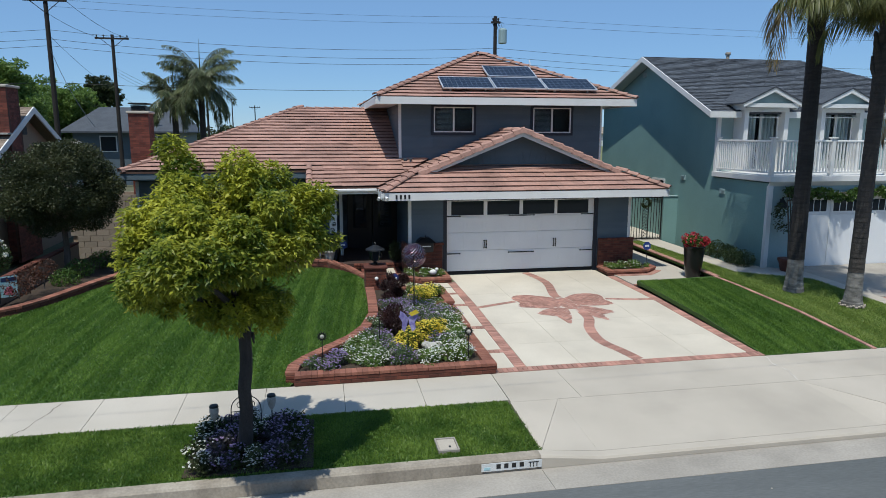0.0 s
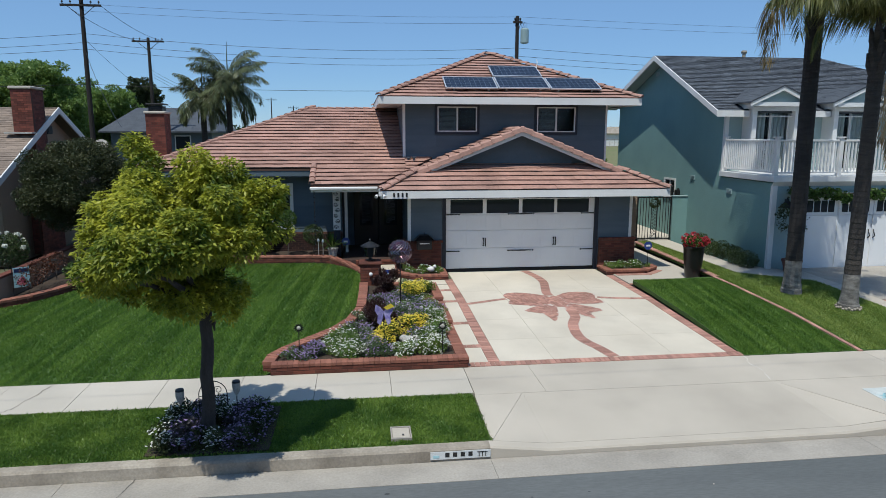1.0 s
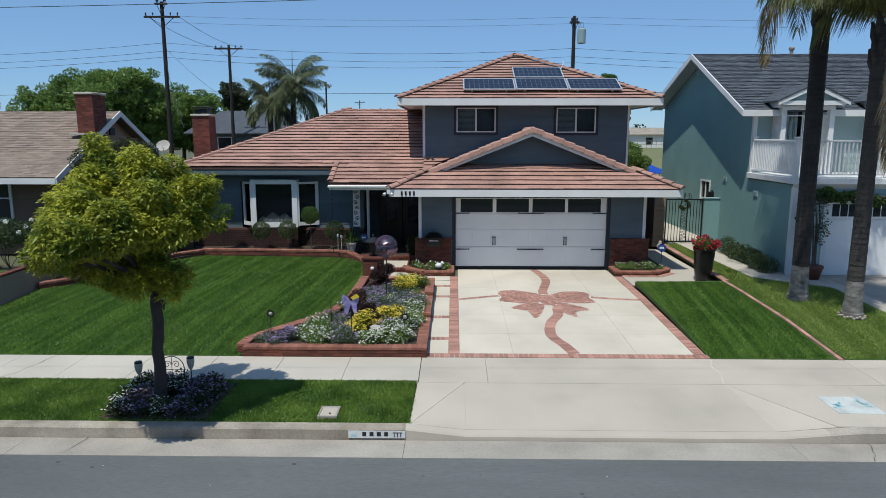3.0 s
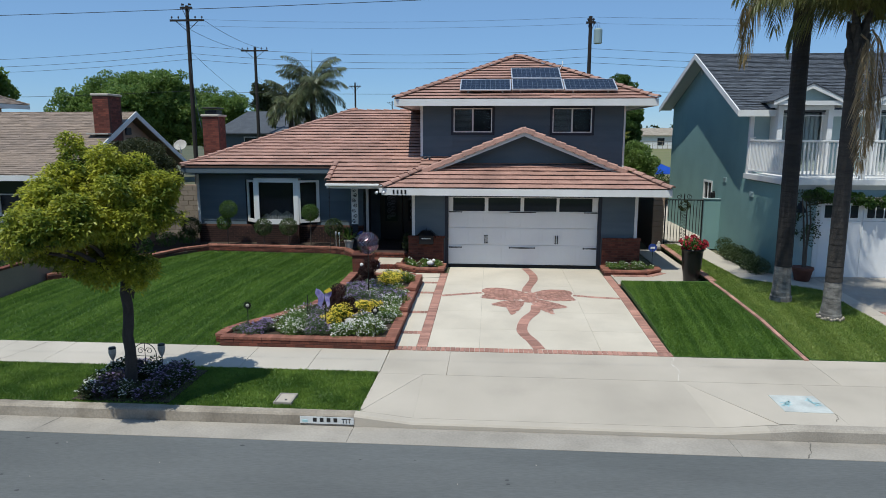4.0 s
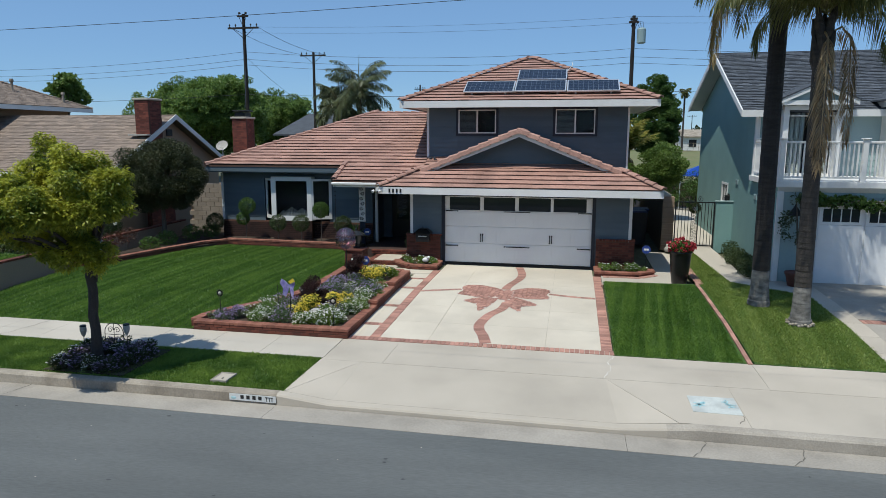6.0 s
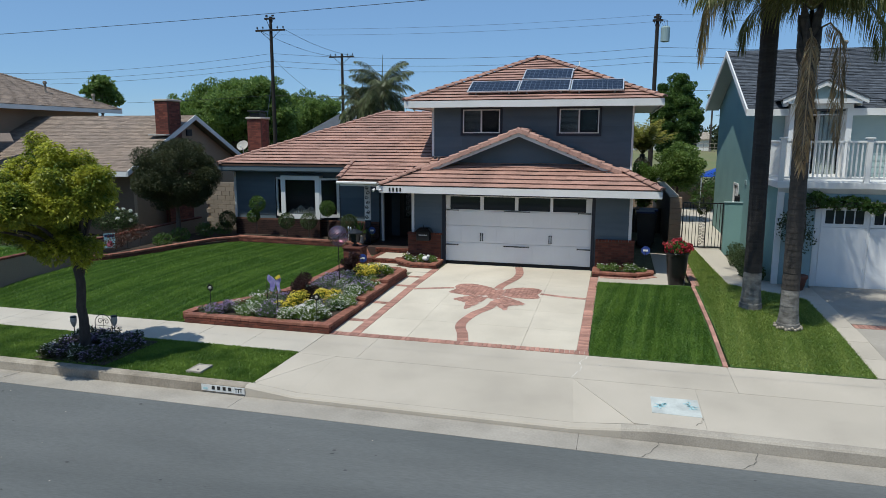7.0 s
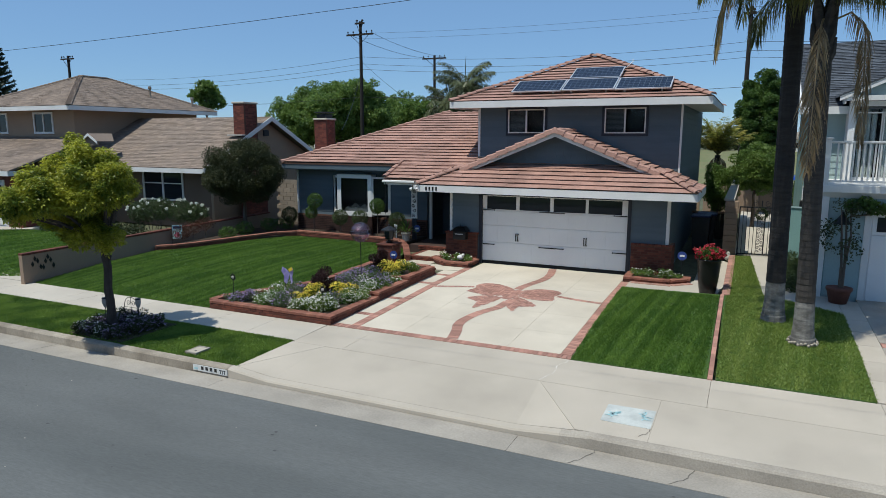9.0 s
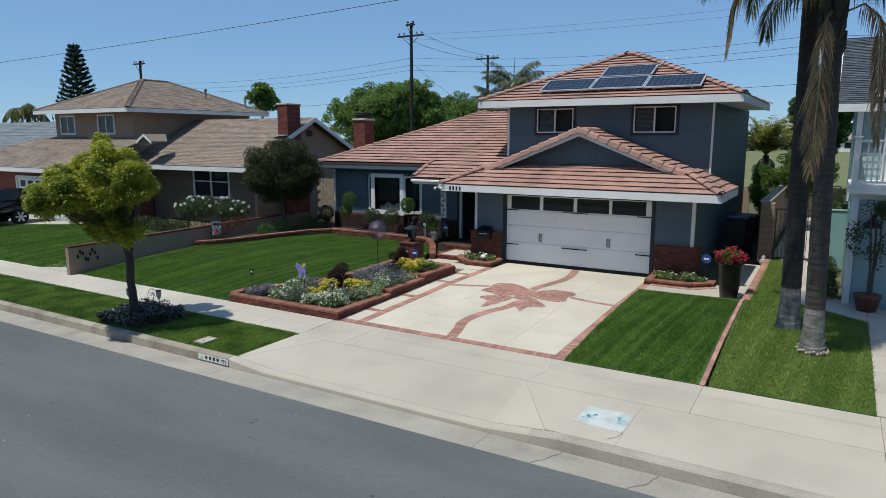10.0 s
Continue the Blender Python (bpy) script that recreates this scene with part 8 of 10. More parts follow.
def solar_panel(x0, y0, label="dark blue solar panel with an aluminium frame"):
    w, d = 1.80, 1.08
    z0 = E0 + k_up * (y0 - 1.72) + 0.19
    t = new("solar_panel")
    t.matrix_basis = pose(x0, y0, z0, slope, 0, 0)
    t.parent = house
    t["label"] = label
    part("frame", boxes((0, w, 0, 0.04, -0.04, 0.006), (0, w, d - 0.04, d, -0.04, 0.006), (0, 0.04, 0.04, d - 0.04, -0.04, 0.006), (w - 0.04, w, 0.04, d - 0.04, -0.04, 0.006), (0.03, w - 0.03, 0.03, d - 0.03, -0.04, -0.025)), M["aluminium"], t, "bright aluminium frame")
    part("glass", boxes((0.04, w - 0.04, 0.04, d - 0.04, -0.025, 0.0)), M["panel_cell"], t)
    bm = bmesh.new()
    for i in range(1, 10):
        x = 0.04 + (w - 0.08) * i / 10
        box(bm, x - 0.006, x + 0.006, 0.04, d - 0.04, 0.0005, 0.002)
    for j in range(1, 6):
        y = 0.04 + (d - 0.08) * j / 6
        box(bm, 0.04, w - 0.04, y - 0.006, y + 0.006, 0.0005, 0.002)
    part("grid_line", bm, M["panel_line"], t)["kind"] = "stuff"
    for x in (0.3, w - 0.3):
        for y in (0.15, d - 0.15):
            part("mounting_foot", boxes((x - 0.03, x + 0.03, y - 0.03, y + 0.03, -0.24, -0.04)), M["aluminium"], t)


for x0, y0 in ((-2.19, 2.06), (-0.36, 2.09), (1.47, 2.06), (-0.36, 3.18)):
    solar_panel(x0, y0)
# panels on the far slope show edge-on past the hip
for y0 in (3.6, 5.3):
    kx = (PZ - E0) / 4.42
    bm = bmesh.new()
    slab(bm, [(4.2, y0, E0 + kx * 0.38 + 0.16), (4.2, y0 + 1.6, E0 + kx * 0.38 + 0.16), (3.2, y0 + 1.6, E0 + kx * 1.38 + 0.16), (3.2, y0, E0 + kx * 1.38 + 0.16)], (0, 0, -0.04))
    part("solar_panel", bm, M["panel_cell"], house)
bm = bmesh.new()
tube(bm, [(1.45, 4.05, 7.08), (1.62, 4.6, 7.35), (1.6, 4.65, 7.45)], 0.014, 6)
part("conduit", bm, M["white"], house)

# ---- entry ----
edoor = thing("entry_door", (0, 0, 0), "dark wooden double entry door with iron scroll glass", "door", kind="structure")
for x0 in (-5.35, -4.45):
    leaf = part("door_leaf", boxes((x0, x0 + 0.88, 3.80, 3.86, 0.61, 2.85), bevel=0.01), M["darkwood"], edoor)
    part("pane", boxes((x0 + 0.2, x0 + 0.68, 3.785, 3.80, 1.35, 2.6)), M["glass"], leaf)
    bm = bmesh.new()
    for k in range(5):
        scroll(bm, x0 + 0.36, 3.78, 1.5 + k * 0.24, 0.1, 1.4, 0, 1, 0.012)
        scroll(bm, x0 + 0.52, 3.78, 1.6 + k * 0.24, 0.1, 1.4, math.pi, -1, 0.012)
    part("iron_scroll", bm, M["panel_line"], leaf)
col = thing("porch_column", (0, 0, 0), "white porch column panel with black iron scrolls", "column")
part("board", boxes((-6.02, -5.78, 1.60, 1.66, 1.50, 2.98), bevel=0.006), M["white"], col)
# added dark foot, filling the shaded gap under the board
part("foot", boxes((-6.0, -5.8, 1.60, 1.66, 0.6, 1.50)), M["navy"], col)
bm = bmesh.new()
for k in range(7):
    scroll(bm, -5.90 + (0.03 if k % 2 else -0.03), 1.585, 1.63 + k * 0.185, 0.075, 1.5, math.pi * (k % 2), 1 if k % 2 else -1, 0.011)
part("iron_scroll", bm, M["black"], col)
part("post", boxes((-5.66, -5.56, 2.46, 2.56, 0.6, 2.98)), M["white"], porch)
# hanging chain by the porch gutter
bm = bmesh.new()
for k in range(14):
    bmesh.ops.create_icosphere(bm, subdivisions=1, radius=0.03, matrix=Matrix.Translation((-6.55, 0.54, 2.85 - k * 0.15)))
tube(bm, [(-6.55, 0.54, 2.95), (-6.55, 0.54, 0.72)], 0.008, 4)
tagged(part("rain_chain", bm, M["black"]), "dark rain chain hanging from the porch gutter", "rain chain")
# house number: plain bars
num = thing("house_number", (0, 0, 0), "dark metal number marks on the white fascia", "sign")
for k in range(4):
    x = -4.14 + 0.125 * k
    part("bar", boxes((x, x + 0.055, -0.972, -0.955, 2.83, 2.955)), M["black"], num)
# flood light
fl = thing("flood_light", (-4.52, -0.98, 2.93), "white twin flood light under the eave corner", "lamp")
part("bracket", boxes((-0.05, 0.05, -0.02, 0.10, -0.06, 0.06)), M["white"], fl)
for sx in (-0.09, 0.09):
    bm = bmesh.new()
    lathe(bm, [(0.02, 0), (0.035, 0.02), (0.05, 0.09), (0.052, 0.105)], 12)
    bmesh.ops.transform(bm, matrix=pose(sx, -0.05, -0.02, 125, 0, 30 * (1 if sx > 0 else -1)), verts=bm.verts)
    part("lamp_head", bm, M["white"], fl)
# lantern on the brick pillar and mail box on the pier
def lantern(at, label, s=1.0):
    t = thing("lantern", at, label, "lantern")
    bm = bmesh.new()
    lathe(bm, [(0.11 * s, 0), (0.12 * s, 0.03 * s), (0.05 * s, 0.06 * s), (0.05 * s, 0.1 * s), (0.13 * s, 0.13 * s)], 6)
    part("base", bm, M["black"], t)
    bm = bmesh.new()
    for k in range(6):
        a = k * math.pi / 3
        tube(bm, [(0.14 * s * math.cos(a), 0.14 * s * math.sin(a), 0.13 * s), (0.19 * s * math.cos(a), 0.19 * s * math.sin(a), 0.42 * s)], 0.012, 5)
    part("cage", bm, M["black"], t)
    bm = bmesh.new()
    lathe(bm, [(0.13 * s, 0.13 * s), (0.175 * s, 0.41 * s)], 6)
    part("glass", bm, M["glass"], t)
    bm = bmesh.new()
    lathe(bm, [(0.27 * s, 0.41 * s), (0.26 * s, 0.44 * s), (0.10 * s, 0.52 * s), (0.03 * s, 0.55 * s), (0.03 * s, 0.6 * s), (0.005, 0.63 * s)], 12)
    part("hood", bm, M["black"], t)


lantern((-4.86, -2.2, 1.17), "black iron post lantern on the brick pillar")
mb = thing("mail_box", (0, 0, 0), "black pitched-roof mail box on the brick pier", "mail box")
part("box", boxes((-3.38, -2.92, -0.36, -0.11, 1.12, 1.42), bevel=0.01), M["black"], mb)
bm = bmesh.new()
slab(bm, [(-3.46, -0.42, 1.42), (-2.84, -0.42, 1.42), (-3.02, -0.26, 1.56), (-3.28, -0.26, 1.56)], (0, 0.02, 0))
slab(bm, [(-3.46, -0.42, 1.42), (-3.28, -0.26, 1.56), (-3.02, -0.26, 1.56), (-2.84, -0.42, 1.42)], (0, 0.3, 0))
tube(bm, [(-3.15, -0.26, 1.55), (-3.15, -0.26, 1.66)], [0.03, 0.008], 6)
part("roof", bm, M["black"], mb)
part("slot", boxes((-3.30, -3.0, -0.368, -0.36, 1.30, 1.33)), M["aluminium"], mb)


# ---- potted and clipped plants ----
def topiary(at, balls, label, mat="leaf_mid", seed=1, leaf=(0.05, 0.028)):
    rng = np.random.default_rng(seed)
    t = thing("topiary", at, label, "topiary", "topiary plants")
    top = max(b[2] for b in balls)
    bm = bmesh.new()
    tube(bm, [(0, 0, -0.05), (0.01, 0, top * 0.5), (balls[0][0], balls[0][1], top)], 0.018, 6)
    part("stem", bm, M["bark"], t)
    for b in balls:
        leaves("ball", leaf_array(rng, [b[:3]], [b[3]], int(5200 * b[3] ** 1.5 * 2.2), *leaf, shell=0.7), M[mat], t)


topiary((-7.52, 1.55, 0.66), ((0, 0, 1.25, 0.32),), "lollipop topiary on a thin stem by the bay window", seed=201)
topiary((-10.62, 1.6, 0.64), ((0.08, 0, 1.36, 0.33), (-0.12, 0, 0.86, 0.27)), "double-ball topiary before the dark wall", seed=202)
topiary((-9.24, 1.5, 0.66), ((0, 0, 0.72, 0.33),), "round clipped bush under the bay window", "leaf_hedge", 203)
topiary((-8.34, 1.58, 0.66), ((0, 0, 0.72, 0.34),), "round clipped bush under the bay window", "leaf_hedge", 204)
topiary((-6.7, 1.68, 0.68), ((0, 0, 0.68, 0.35),), "round clipped bush beside the porch", "leaf_hedge", 205)
topiary((-12.1, 1.9, 0.64), ((0, 0, 0.66, 0.36),), "dark round clipped bush at the house corner", "leaf_dark", 206)
sp = thing("spiky_plant", (-6.05, 1.2, 0.68), "spiky strap-leaved plant in a pale pot", "potted plant")
bm = bmesh.new()
lathe(bm, [(0.12, 0), (0.17, 0.25), (0.19, 0.27), (0.19, 0.31), (0.15, 0.31)], 14)
part("pot", bm, M["stone"], sp)
rng = np.random.default_rng(207)
bl = []
for k in range(60):
    a, e = rng.uniform(0, 2 * math.pi), rng.uniform(0.2, 1.3)
    L = rng.uniform(0.45, 0.75)
    d = np.array([math.cos(a) * math.cos(e), math.sin(a) * math.cos(e), math.sin(e)])
    sd = np.array([-math.sin(a), math.cos(a), 0]) * 0.025
    b = np.array([0, 0, 0.3])
    bl.append([b - sd * 0.5, b + d * L * 0.55 - sd, b + d * L + np.array([0, 0, -0.12]), b + d * L * 0.55 + sd])
leaves("strap_leaves", np.array(bl), M["leaf_mid"], sp)
for x, y, z in ((-6.35, 1.0, 0.68), (-6.5, 1.15, 0.68)):
    bm = bmesh.new()
    tube(bm, [(x, y, z - 0.05), (x, y, z + 0.5)], 0.012, 6)
    lathe(bm, [(0.02, 0), (0.04, 0.04), (0.03, 0.1), (0.005, 0.12)], 8, (x, y, z + 0.5))
    tagged(part("garden_stake", bm, M["aluminium"]), "small pale garden stake light", "garden light", "stake lights")
hedge("fern", [(-3.95, 1.15, 0.95), (-3.9, 1.3, 0.88)], [(0.2, 0.25, 0.35)] * 2, 700, (0.12, 0.03), M["leaf_dark"], "dark fern on the shaded porch", 208, "plant")

pot = thing("tall_planter", (4.96, -1.80, 0.34), "tall black tapered planter filled with red flowers", "planter")
bm = bmesh.new()
lathe(bm, [(0.19, 0), (0.21, 0.02), (0.27, 0.45), (0.30, 0.85), (0.31, 0.95), (0.33, 0.97), (0.33, 1.0), (0.28, 1.0), (0.27, 0.93)], 24)
part("pot", bm, M["dark_pot"], pot, smooth=True)
rng = np.random.default_rng(209)
leaves("foliage", leaf_array(rng, [(0, 0, 1.12)], [(0.36, 0.36, 0.2)], 900, 0.08, 0.05, shell=0.2), M["leaf_mid"], pot)
c, s = clumps(rng, (0, 0, 1.16), (0.42, 0.42, 0.24), 60, 0.05, 1, 0.8)
c[:, 2] = np.maximum(c[:, 2], 1.02)
leaves("blossoms", leaf_array(rng, c, s, 1100, 0.055, 0.05, shell=0.2), M["petal_red"], pot, "red and pink blossoms")


def flower_mound(at, r, h, leaf_mat, petal, n_leaf, n_flower, seed, label, petal_size=0.035, leaf=(0.06, 0.025), up=0.2):
    rng = np.random.default_rng(seed)
    t = thing("flowering_plant", at, label, "flowers", "bed flowers")
    c, s = clumps(rng, (0, 0, h * 0.35), (r * 0.75, r * 0.75, h * 0.4), 10, r * 0.38, 0.8, 0.2)
    c[:, 2] = np.abs(c[:, 2])
    a = leaf_array(rng, c, s, n_leaf, *leaf, droop=-up, shell=0.2)
    a[:, :, 2] = np.maximum(a[:, :, 2], -0.02)
    leaves("foliage", a, M[leaf_mat], t)
    if n_flower:
        d = rng.normal(size=(n_flower, 3))
        d /= np.linalg.norm(d, axis=1)[:, None]
        d[:, 2] = np.abs(d[:, 2])
        k = rng.choice(len(c), n_flower)
        p = c[k] + d * s[k] * rng.uniform(0.85, 1.15, n_flower)[:, None]
        # each bloom: two crossed petals facing up
        out = []
        for j in range(2):
            ang = rng.uniform(0, math.pi, n_flower)
            u = np.stack([np.cos(ang), np.sin(ang), rng.normal(size=n_flower) * 0.25], 1) * petal_size * rng.uniform(0.6, 1.2, n_flower)[:, None]
            v = np.stack([-np.sin(ang), np.cos(ang), rng.normal(size=n_flower) * 0.25], 1) * petal_size * 0.8
            out.append(np.stack([p - u, p - v + [0, 0, 0.004], p + u, p + v + [0, 0, 0.004]], 1))
        leaves("blossoms", np.concatenate(out), M[petal], t)


SOIL = [(-8.1, 0.31), (-6.05, 0.31), (-6.0, 0.42), (-4.3, 0.42), (-4.25, 0.52), (-2.5, 0.52)]
white_l, purple_l, yellow_l = "low mound of small white daisies", "mound of small purple flowers", "bright yellow flowering shrub"
mounds = [
    (-6.15, -7.72, 0.42, 0.34, "leaf_grey", "petal_purple", 450, 420, purple_l), (-5.4, -7.62, 0.46, 0.40, "leaf_bed", "petal_white", 700, 420, white_l),
    (-5.65, -7.0, 0.42, 0.38, "leaf_bed", "petal_white", 600, 260, white_l), (-4.85, -7.72, 0.42, 0.34, "leaf_grey", "petal_purple", 520, 170, purple_l),
    (-3.75, -7.65, 0.52, 0.42, "leaf_bright", "petal_white", 900, 620, white_l), (-4.3, -7.85, 0.36, 0.3, "leaf_bed", "petal_white", 500, 260, white_l),
    (-4.58, -7.02, 0.42, 0.50, "leaf_bright", "petal_yellow", 500, 900, yellow_l), (-4.05, -6.35, 0.44, 0.50, "leaf_bright", "petal_yellow", 450, 800, yellow_l),
    (-3.55, -6.75, 0.40, 0.36, "leaf_bed", "petal_white", 600, 380, white_l), (-3.9, -7.05, 0.36, 0.32, "leaf_grey", "petal_purple", 400, 160, purple_l),
    (-5.1, -6.75, 0.42, 0.42, "leaf_grey", "petal_purple", 500, 240, purple_l), (-5.05, -7.25, 0.36, 0.34, "leaf_grey", "petal_purple", 400, 120, purple_l),
    (-4.75, -6.15, 0.42, 0.95, "leaf_maroon", "petal_purple", 1300, 0, "dark maroon upright shrub in the bed"), (-3.55, -5.75, 0.38, 0.32, "leaf_bed", "petal_white", 520, 330, white_l),
    (-4.3, -5.55, 0.42, 0.40, "leaf_grey", "petal_purple", 500, 300, purple_l), (-3.6, -5.05, 0.40, 0.34, "leaf_grey", "petal_purple", 480, 260, purple_l),
    (-4.7, -5.1, 0.40, 0.42, "leaf_grey", "petal_purple", 520, 420, purple_l), (-4.4, -4.55, 0.45, 0.44, "leaf_grey", "petal_purple", 560, 520, purple_l),
    (-3.78, -3.85, 0.46, 0.46, "leaf_bright", "petal_yellow", 500, 950, yellow_l), (-3.4, -3.3, 0.3, 0.34, "leaf_bright", "petal_white", 380, 90, "pale green leafy plant at the bed corner"),
    (-4.45, -3.75, 0.42, 0.9, "leaf_maroon", "petal_purple", 1200, 0, "dark maroon upright shrub in the bed"), (-4.55, -3.15, 0.34, 0.75, "leaf_maroon", "petal_purple", 800, 0, "dark maroon upright shrub in the bed"),
    (-3.95, -4.6, 0.34, 0.34, "leaf_bed", "petal_purple", 420, 180, purple_l), (-6.55, -7.75, 0.24, 0.2, "leaf_grey", "petal_purple", 220, 60, purple_l),
    (-4.05, -5.05, 0.32, 0.34, "leaf_bed", "petal_white", 420, 220, white_l), (-5.05, -5.6, 0.34, 0.32, "leaf_grey", "petal_white", 420, 120, white_l),
    (-3.45, -6.25, 0.34, 0.3, "leaf_bed", "petal_white", 520, 240, white_l), (-3.45, -5.35, 0.3, 0.28, "leaf_bed", "petal_purple", 420, 160, purple_l), (-3.5, -4.45, 0.34, 0.3, "leaf_bed", "petal_white", 480, 200, white_l),
    (-3.85, -5.75, 0.36, 0.34, "leaf_grey", "petal_purple", 480, 200, purple_l), (-4.75, -4.4, 0.34, 0.34, "leaf_grey", "petal_purple", 420, 200, purple_l), (-3.95, -3.1, 0.34, 0.3, "leaf_bed", "petal_white", 480, 60, "pale green leafy plant at the bed corner")]
for i, (x, y, r, h, lm, pm, nl, nf, lab) in enumerate(mounds):
    thin = (0.11, 0.016) if lm == "leaf_maroon" else (0.06, 0.025)
    flower_mound((x, y, knots(SOIL, y)), r * (1.0 if lm == "leaf_maroon" else 1.1), h, lm, pm, int(nl * 2.5), int(nf * (0.9 if "white" in pm else 1.0)), 300 + i, lab, 0.023 if "yellow" in pm else 0.021, thin, 0.7 if lm == "leaf_maroon" else 0.2)
# garage planter flowers
for i, (x, y) in enumerate(((-3.6, -0.45), (-3.2, -0.5), (-2.8, -0.5), (2.85, -0.5), (3.25, -0.5), (3.6, -0.5), (3.95, -0.45))):
    flower_mound((x, y, 0.42), 0.28, 0.3, "leaf_bed", "petal_white", 520, 22, 340 + i, "small leafy plant with white flowers in the planter", 0.03)
# flowers round the street tree; dark leaf colours also carry the tree's shade
rngp = np.random.default_rng(350)
tree_soil = [(-8.25, -11.28), (-6.5, -11.28), (-6.5, -9.7), (-8.25, -9.7)]
bm = bmesh.new()
slab(bm, [(x, y, 0.14) for x, y in tree_soil], (0, 0, -0.05))
tagged(part("tree_bed", bm, M["dirt"]), "dark soil patch round the street tree", "soil", kind="structure")
for i in range(24):
    x, y = -8.05 + 0.25 * (i % 6) + rngp.uniform(-0.08, 0.08), -11.05 + 0.36 * (i // 6) + rngp.uniform(-0.08, 0.08)
    if abs(x + 7.47) < 0.13 and abs(y + 10.72) < 0.13:
        continue
    flower_mound((x, y, 0.13), 0.29, 0.33 if i % 3 else 0.4, "leaf_plum" if i % 3 == 1 else "leaf_dark", "petal_purple" if i % 3 else "petal_white", 620, 85, 360 + i, "leafy parkway plant with small purple and white flowers", 0.022)

# ---- garden ornaments ----
gs = thing("wind_spinner", (-4.19, -5.04, 0.5), "purple spiral metal globe spinner on a thin pole", "garden ornament")
bm = bmesh.new()
tube(bm, [(0, 0, -0.1), (0, 0, 1.45)], 0.014, 6)
part("pole", bm, M["black"], gs)
for band in range(2):
    for k in range(20):
        a0 = 2 * math.pi * k / 20
        bm = bmesh.new()
        L, R = [], []
        for i in range(7):
            f = i / 6
            lat = (0.08 + 0.88 * f) * math.pi / 2 * (1 if band else -1)
            a = a0 + (1 if band else -1) * f * 1.5
            for lst, da in ((L, -0.09), (R, 0.09)):
                lst.append(bm.verts.new((0.29 * math.cos(lat) * math.cos(a + da), 0.29 * math.cos(lat) * math.sin(a + da), 1.42 + 0.29 * math.sin(lat))))
        for i in range(6):
            bm.faces.new((L[i], R[i], R[i + 1], L[i + 1]))
        part("blade", bm, M["spin_metal"], gs)


def stake_ornament(at, h, label, kind):
    t = thing("garden_ornament", at, label, "garden ornament")
    bm = bmesh.new()
    tube(bm, [(0, 0, -0.1), (0, 0, h)], 0.009, 5)
    part("stake", bm, M["black"], t)
    if kind == "sun":
        bm = bmesh.new()
        bmesh.ops.create_icosphere(bm, subdivisions=2, radius=0.04, matrix=Matrix.Translation((0, 0, h)))
        part("ball", bm, M["stone"], t)
        for k in range(12):
            bm = bmesh.new()
            a = k * math.pi / 6
            d, s = Vector((math.cos(a), 0, math.sin(a))), Vector((-math.sin(a), 0, math.cos(a)))
            c = Vector((0, 0, h))
            slab(bm, [c + d * 0.045 - s * 0.022, c + d * 0.105 + s * 0.012, c + d * 0.045 + s * 0.022], (0, 0.01, 0))
            part("ray", bm, M["black"], t)
    elif kind == "butterfly":
        for sg in (-1, 1):
            bm = bmesh.new()
            q = [(0, 0), (0.12, 0.10), (0.26, 0.16), (0.30, 0.05), (0.2, -0.06), (0.22, -0.2), (0.12, -0.26), (0.03, -0.12)]
            slab(bm, [(sg * x * 0.62, -0.04 - x * 0.3, h + z * 1.05) for x, z in q], (0, 0.012, 0))
            part("wing", bm, M["lavender"], t)
        bm = bmesh.new()
        slab(bm, [(0.0, -0.08, h + 0.1), (0.14, -0.13, h + 0.19), (0.2, -0.16, h + 0.13), (0.06, -0.1, h + 0.05)], (0, -0.012, 0))
        part("wing_tip", bm, M["petal_yellow"], t, "pale yellow wing tip")
    elif kind == "sign":
        bm = bmesh.new()
        c = [(0.14 * math.cos(math.pi / 8 + k * math.pi / 4), 0, h + 0.14 * math.sin(math.pi / 8 + k * math.pi / 4)) for k in range(8)]
        slab(bm, c, (0, 0.012, 0))
        part("plate", bm, M["sign_blue"], t)
        part("mark", boxes((-0.07, 0.07, -0.006, 0.0, h - 0.03, h + 0.03)), M["white"], t)
    return t


stake_ornament((-6.34, -7.92, 0.3), 0.67, "small sun ornament on a thin stake", "sun")
stake_ornament((-3.52, -7.9, 0.36), 0.55, "small sun ornament on a thin stake", "sun")
stake_ornament((-5.2, -7.2, 0.36), 0.7, "thin dark garden stake", "plain")
stake_ornament((-4.68, -7.64, 0.36), 0.82, "lavender butterfly ornament with yellow tip", "butterfly")
stake_ornament((-5.62, 1.3, 0.66), 0.5, "blue octagonal security sign on a stake", "sign")
stake_ornament((4.14, -0.39, 0.45), 0.67, "blue octagonal security sign on a stake", "sign")
stake_ornament((-4.4, -2.75, 0.52), 0.36, "blue octagonal security sign on a stake", "sign")
# white animal figure: one plain shape
bm = bmesh.new()
bmesh.ops.create_uvsphere(bm, u_segments=12, v_segments=8, radius=0.09, matrix=pose(-2.98, -0.62, 0.56) @ Matrix.Diagonal((1.3, 0.9, 0.95, 1)))
bmesh.ops.create_uvsphere(bm, u_segments=10, v_segments=6, radius=0.055, matrix=Matrix.Translation((-2.87, -0.65, 0.65)))
tagged(part("garden_figure", bm, M["white"], smooth=True), "small plain white garden figure in the planter", "ornament")
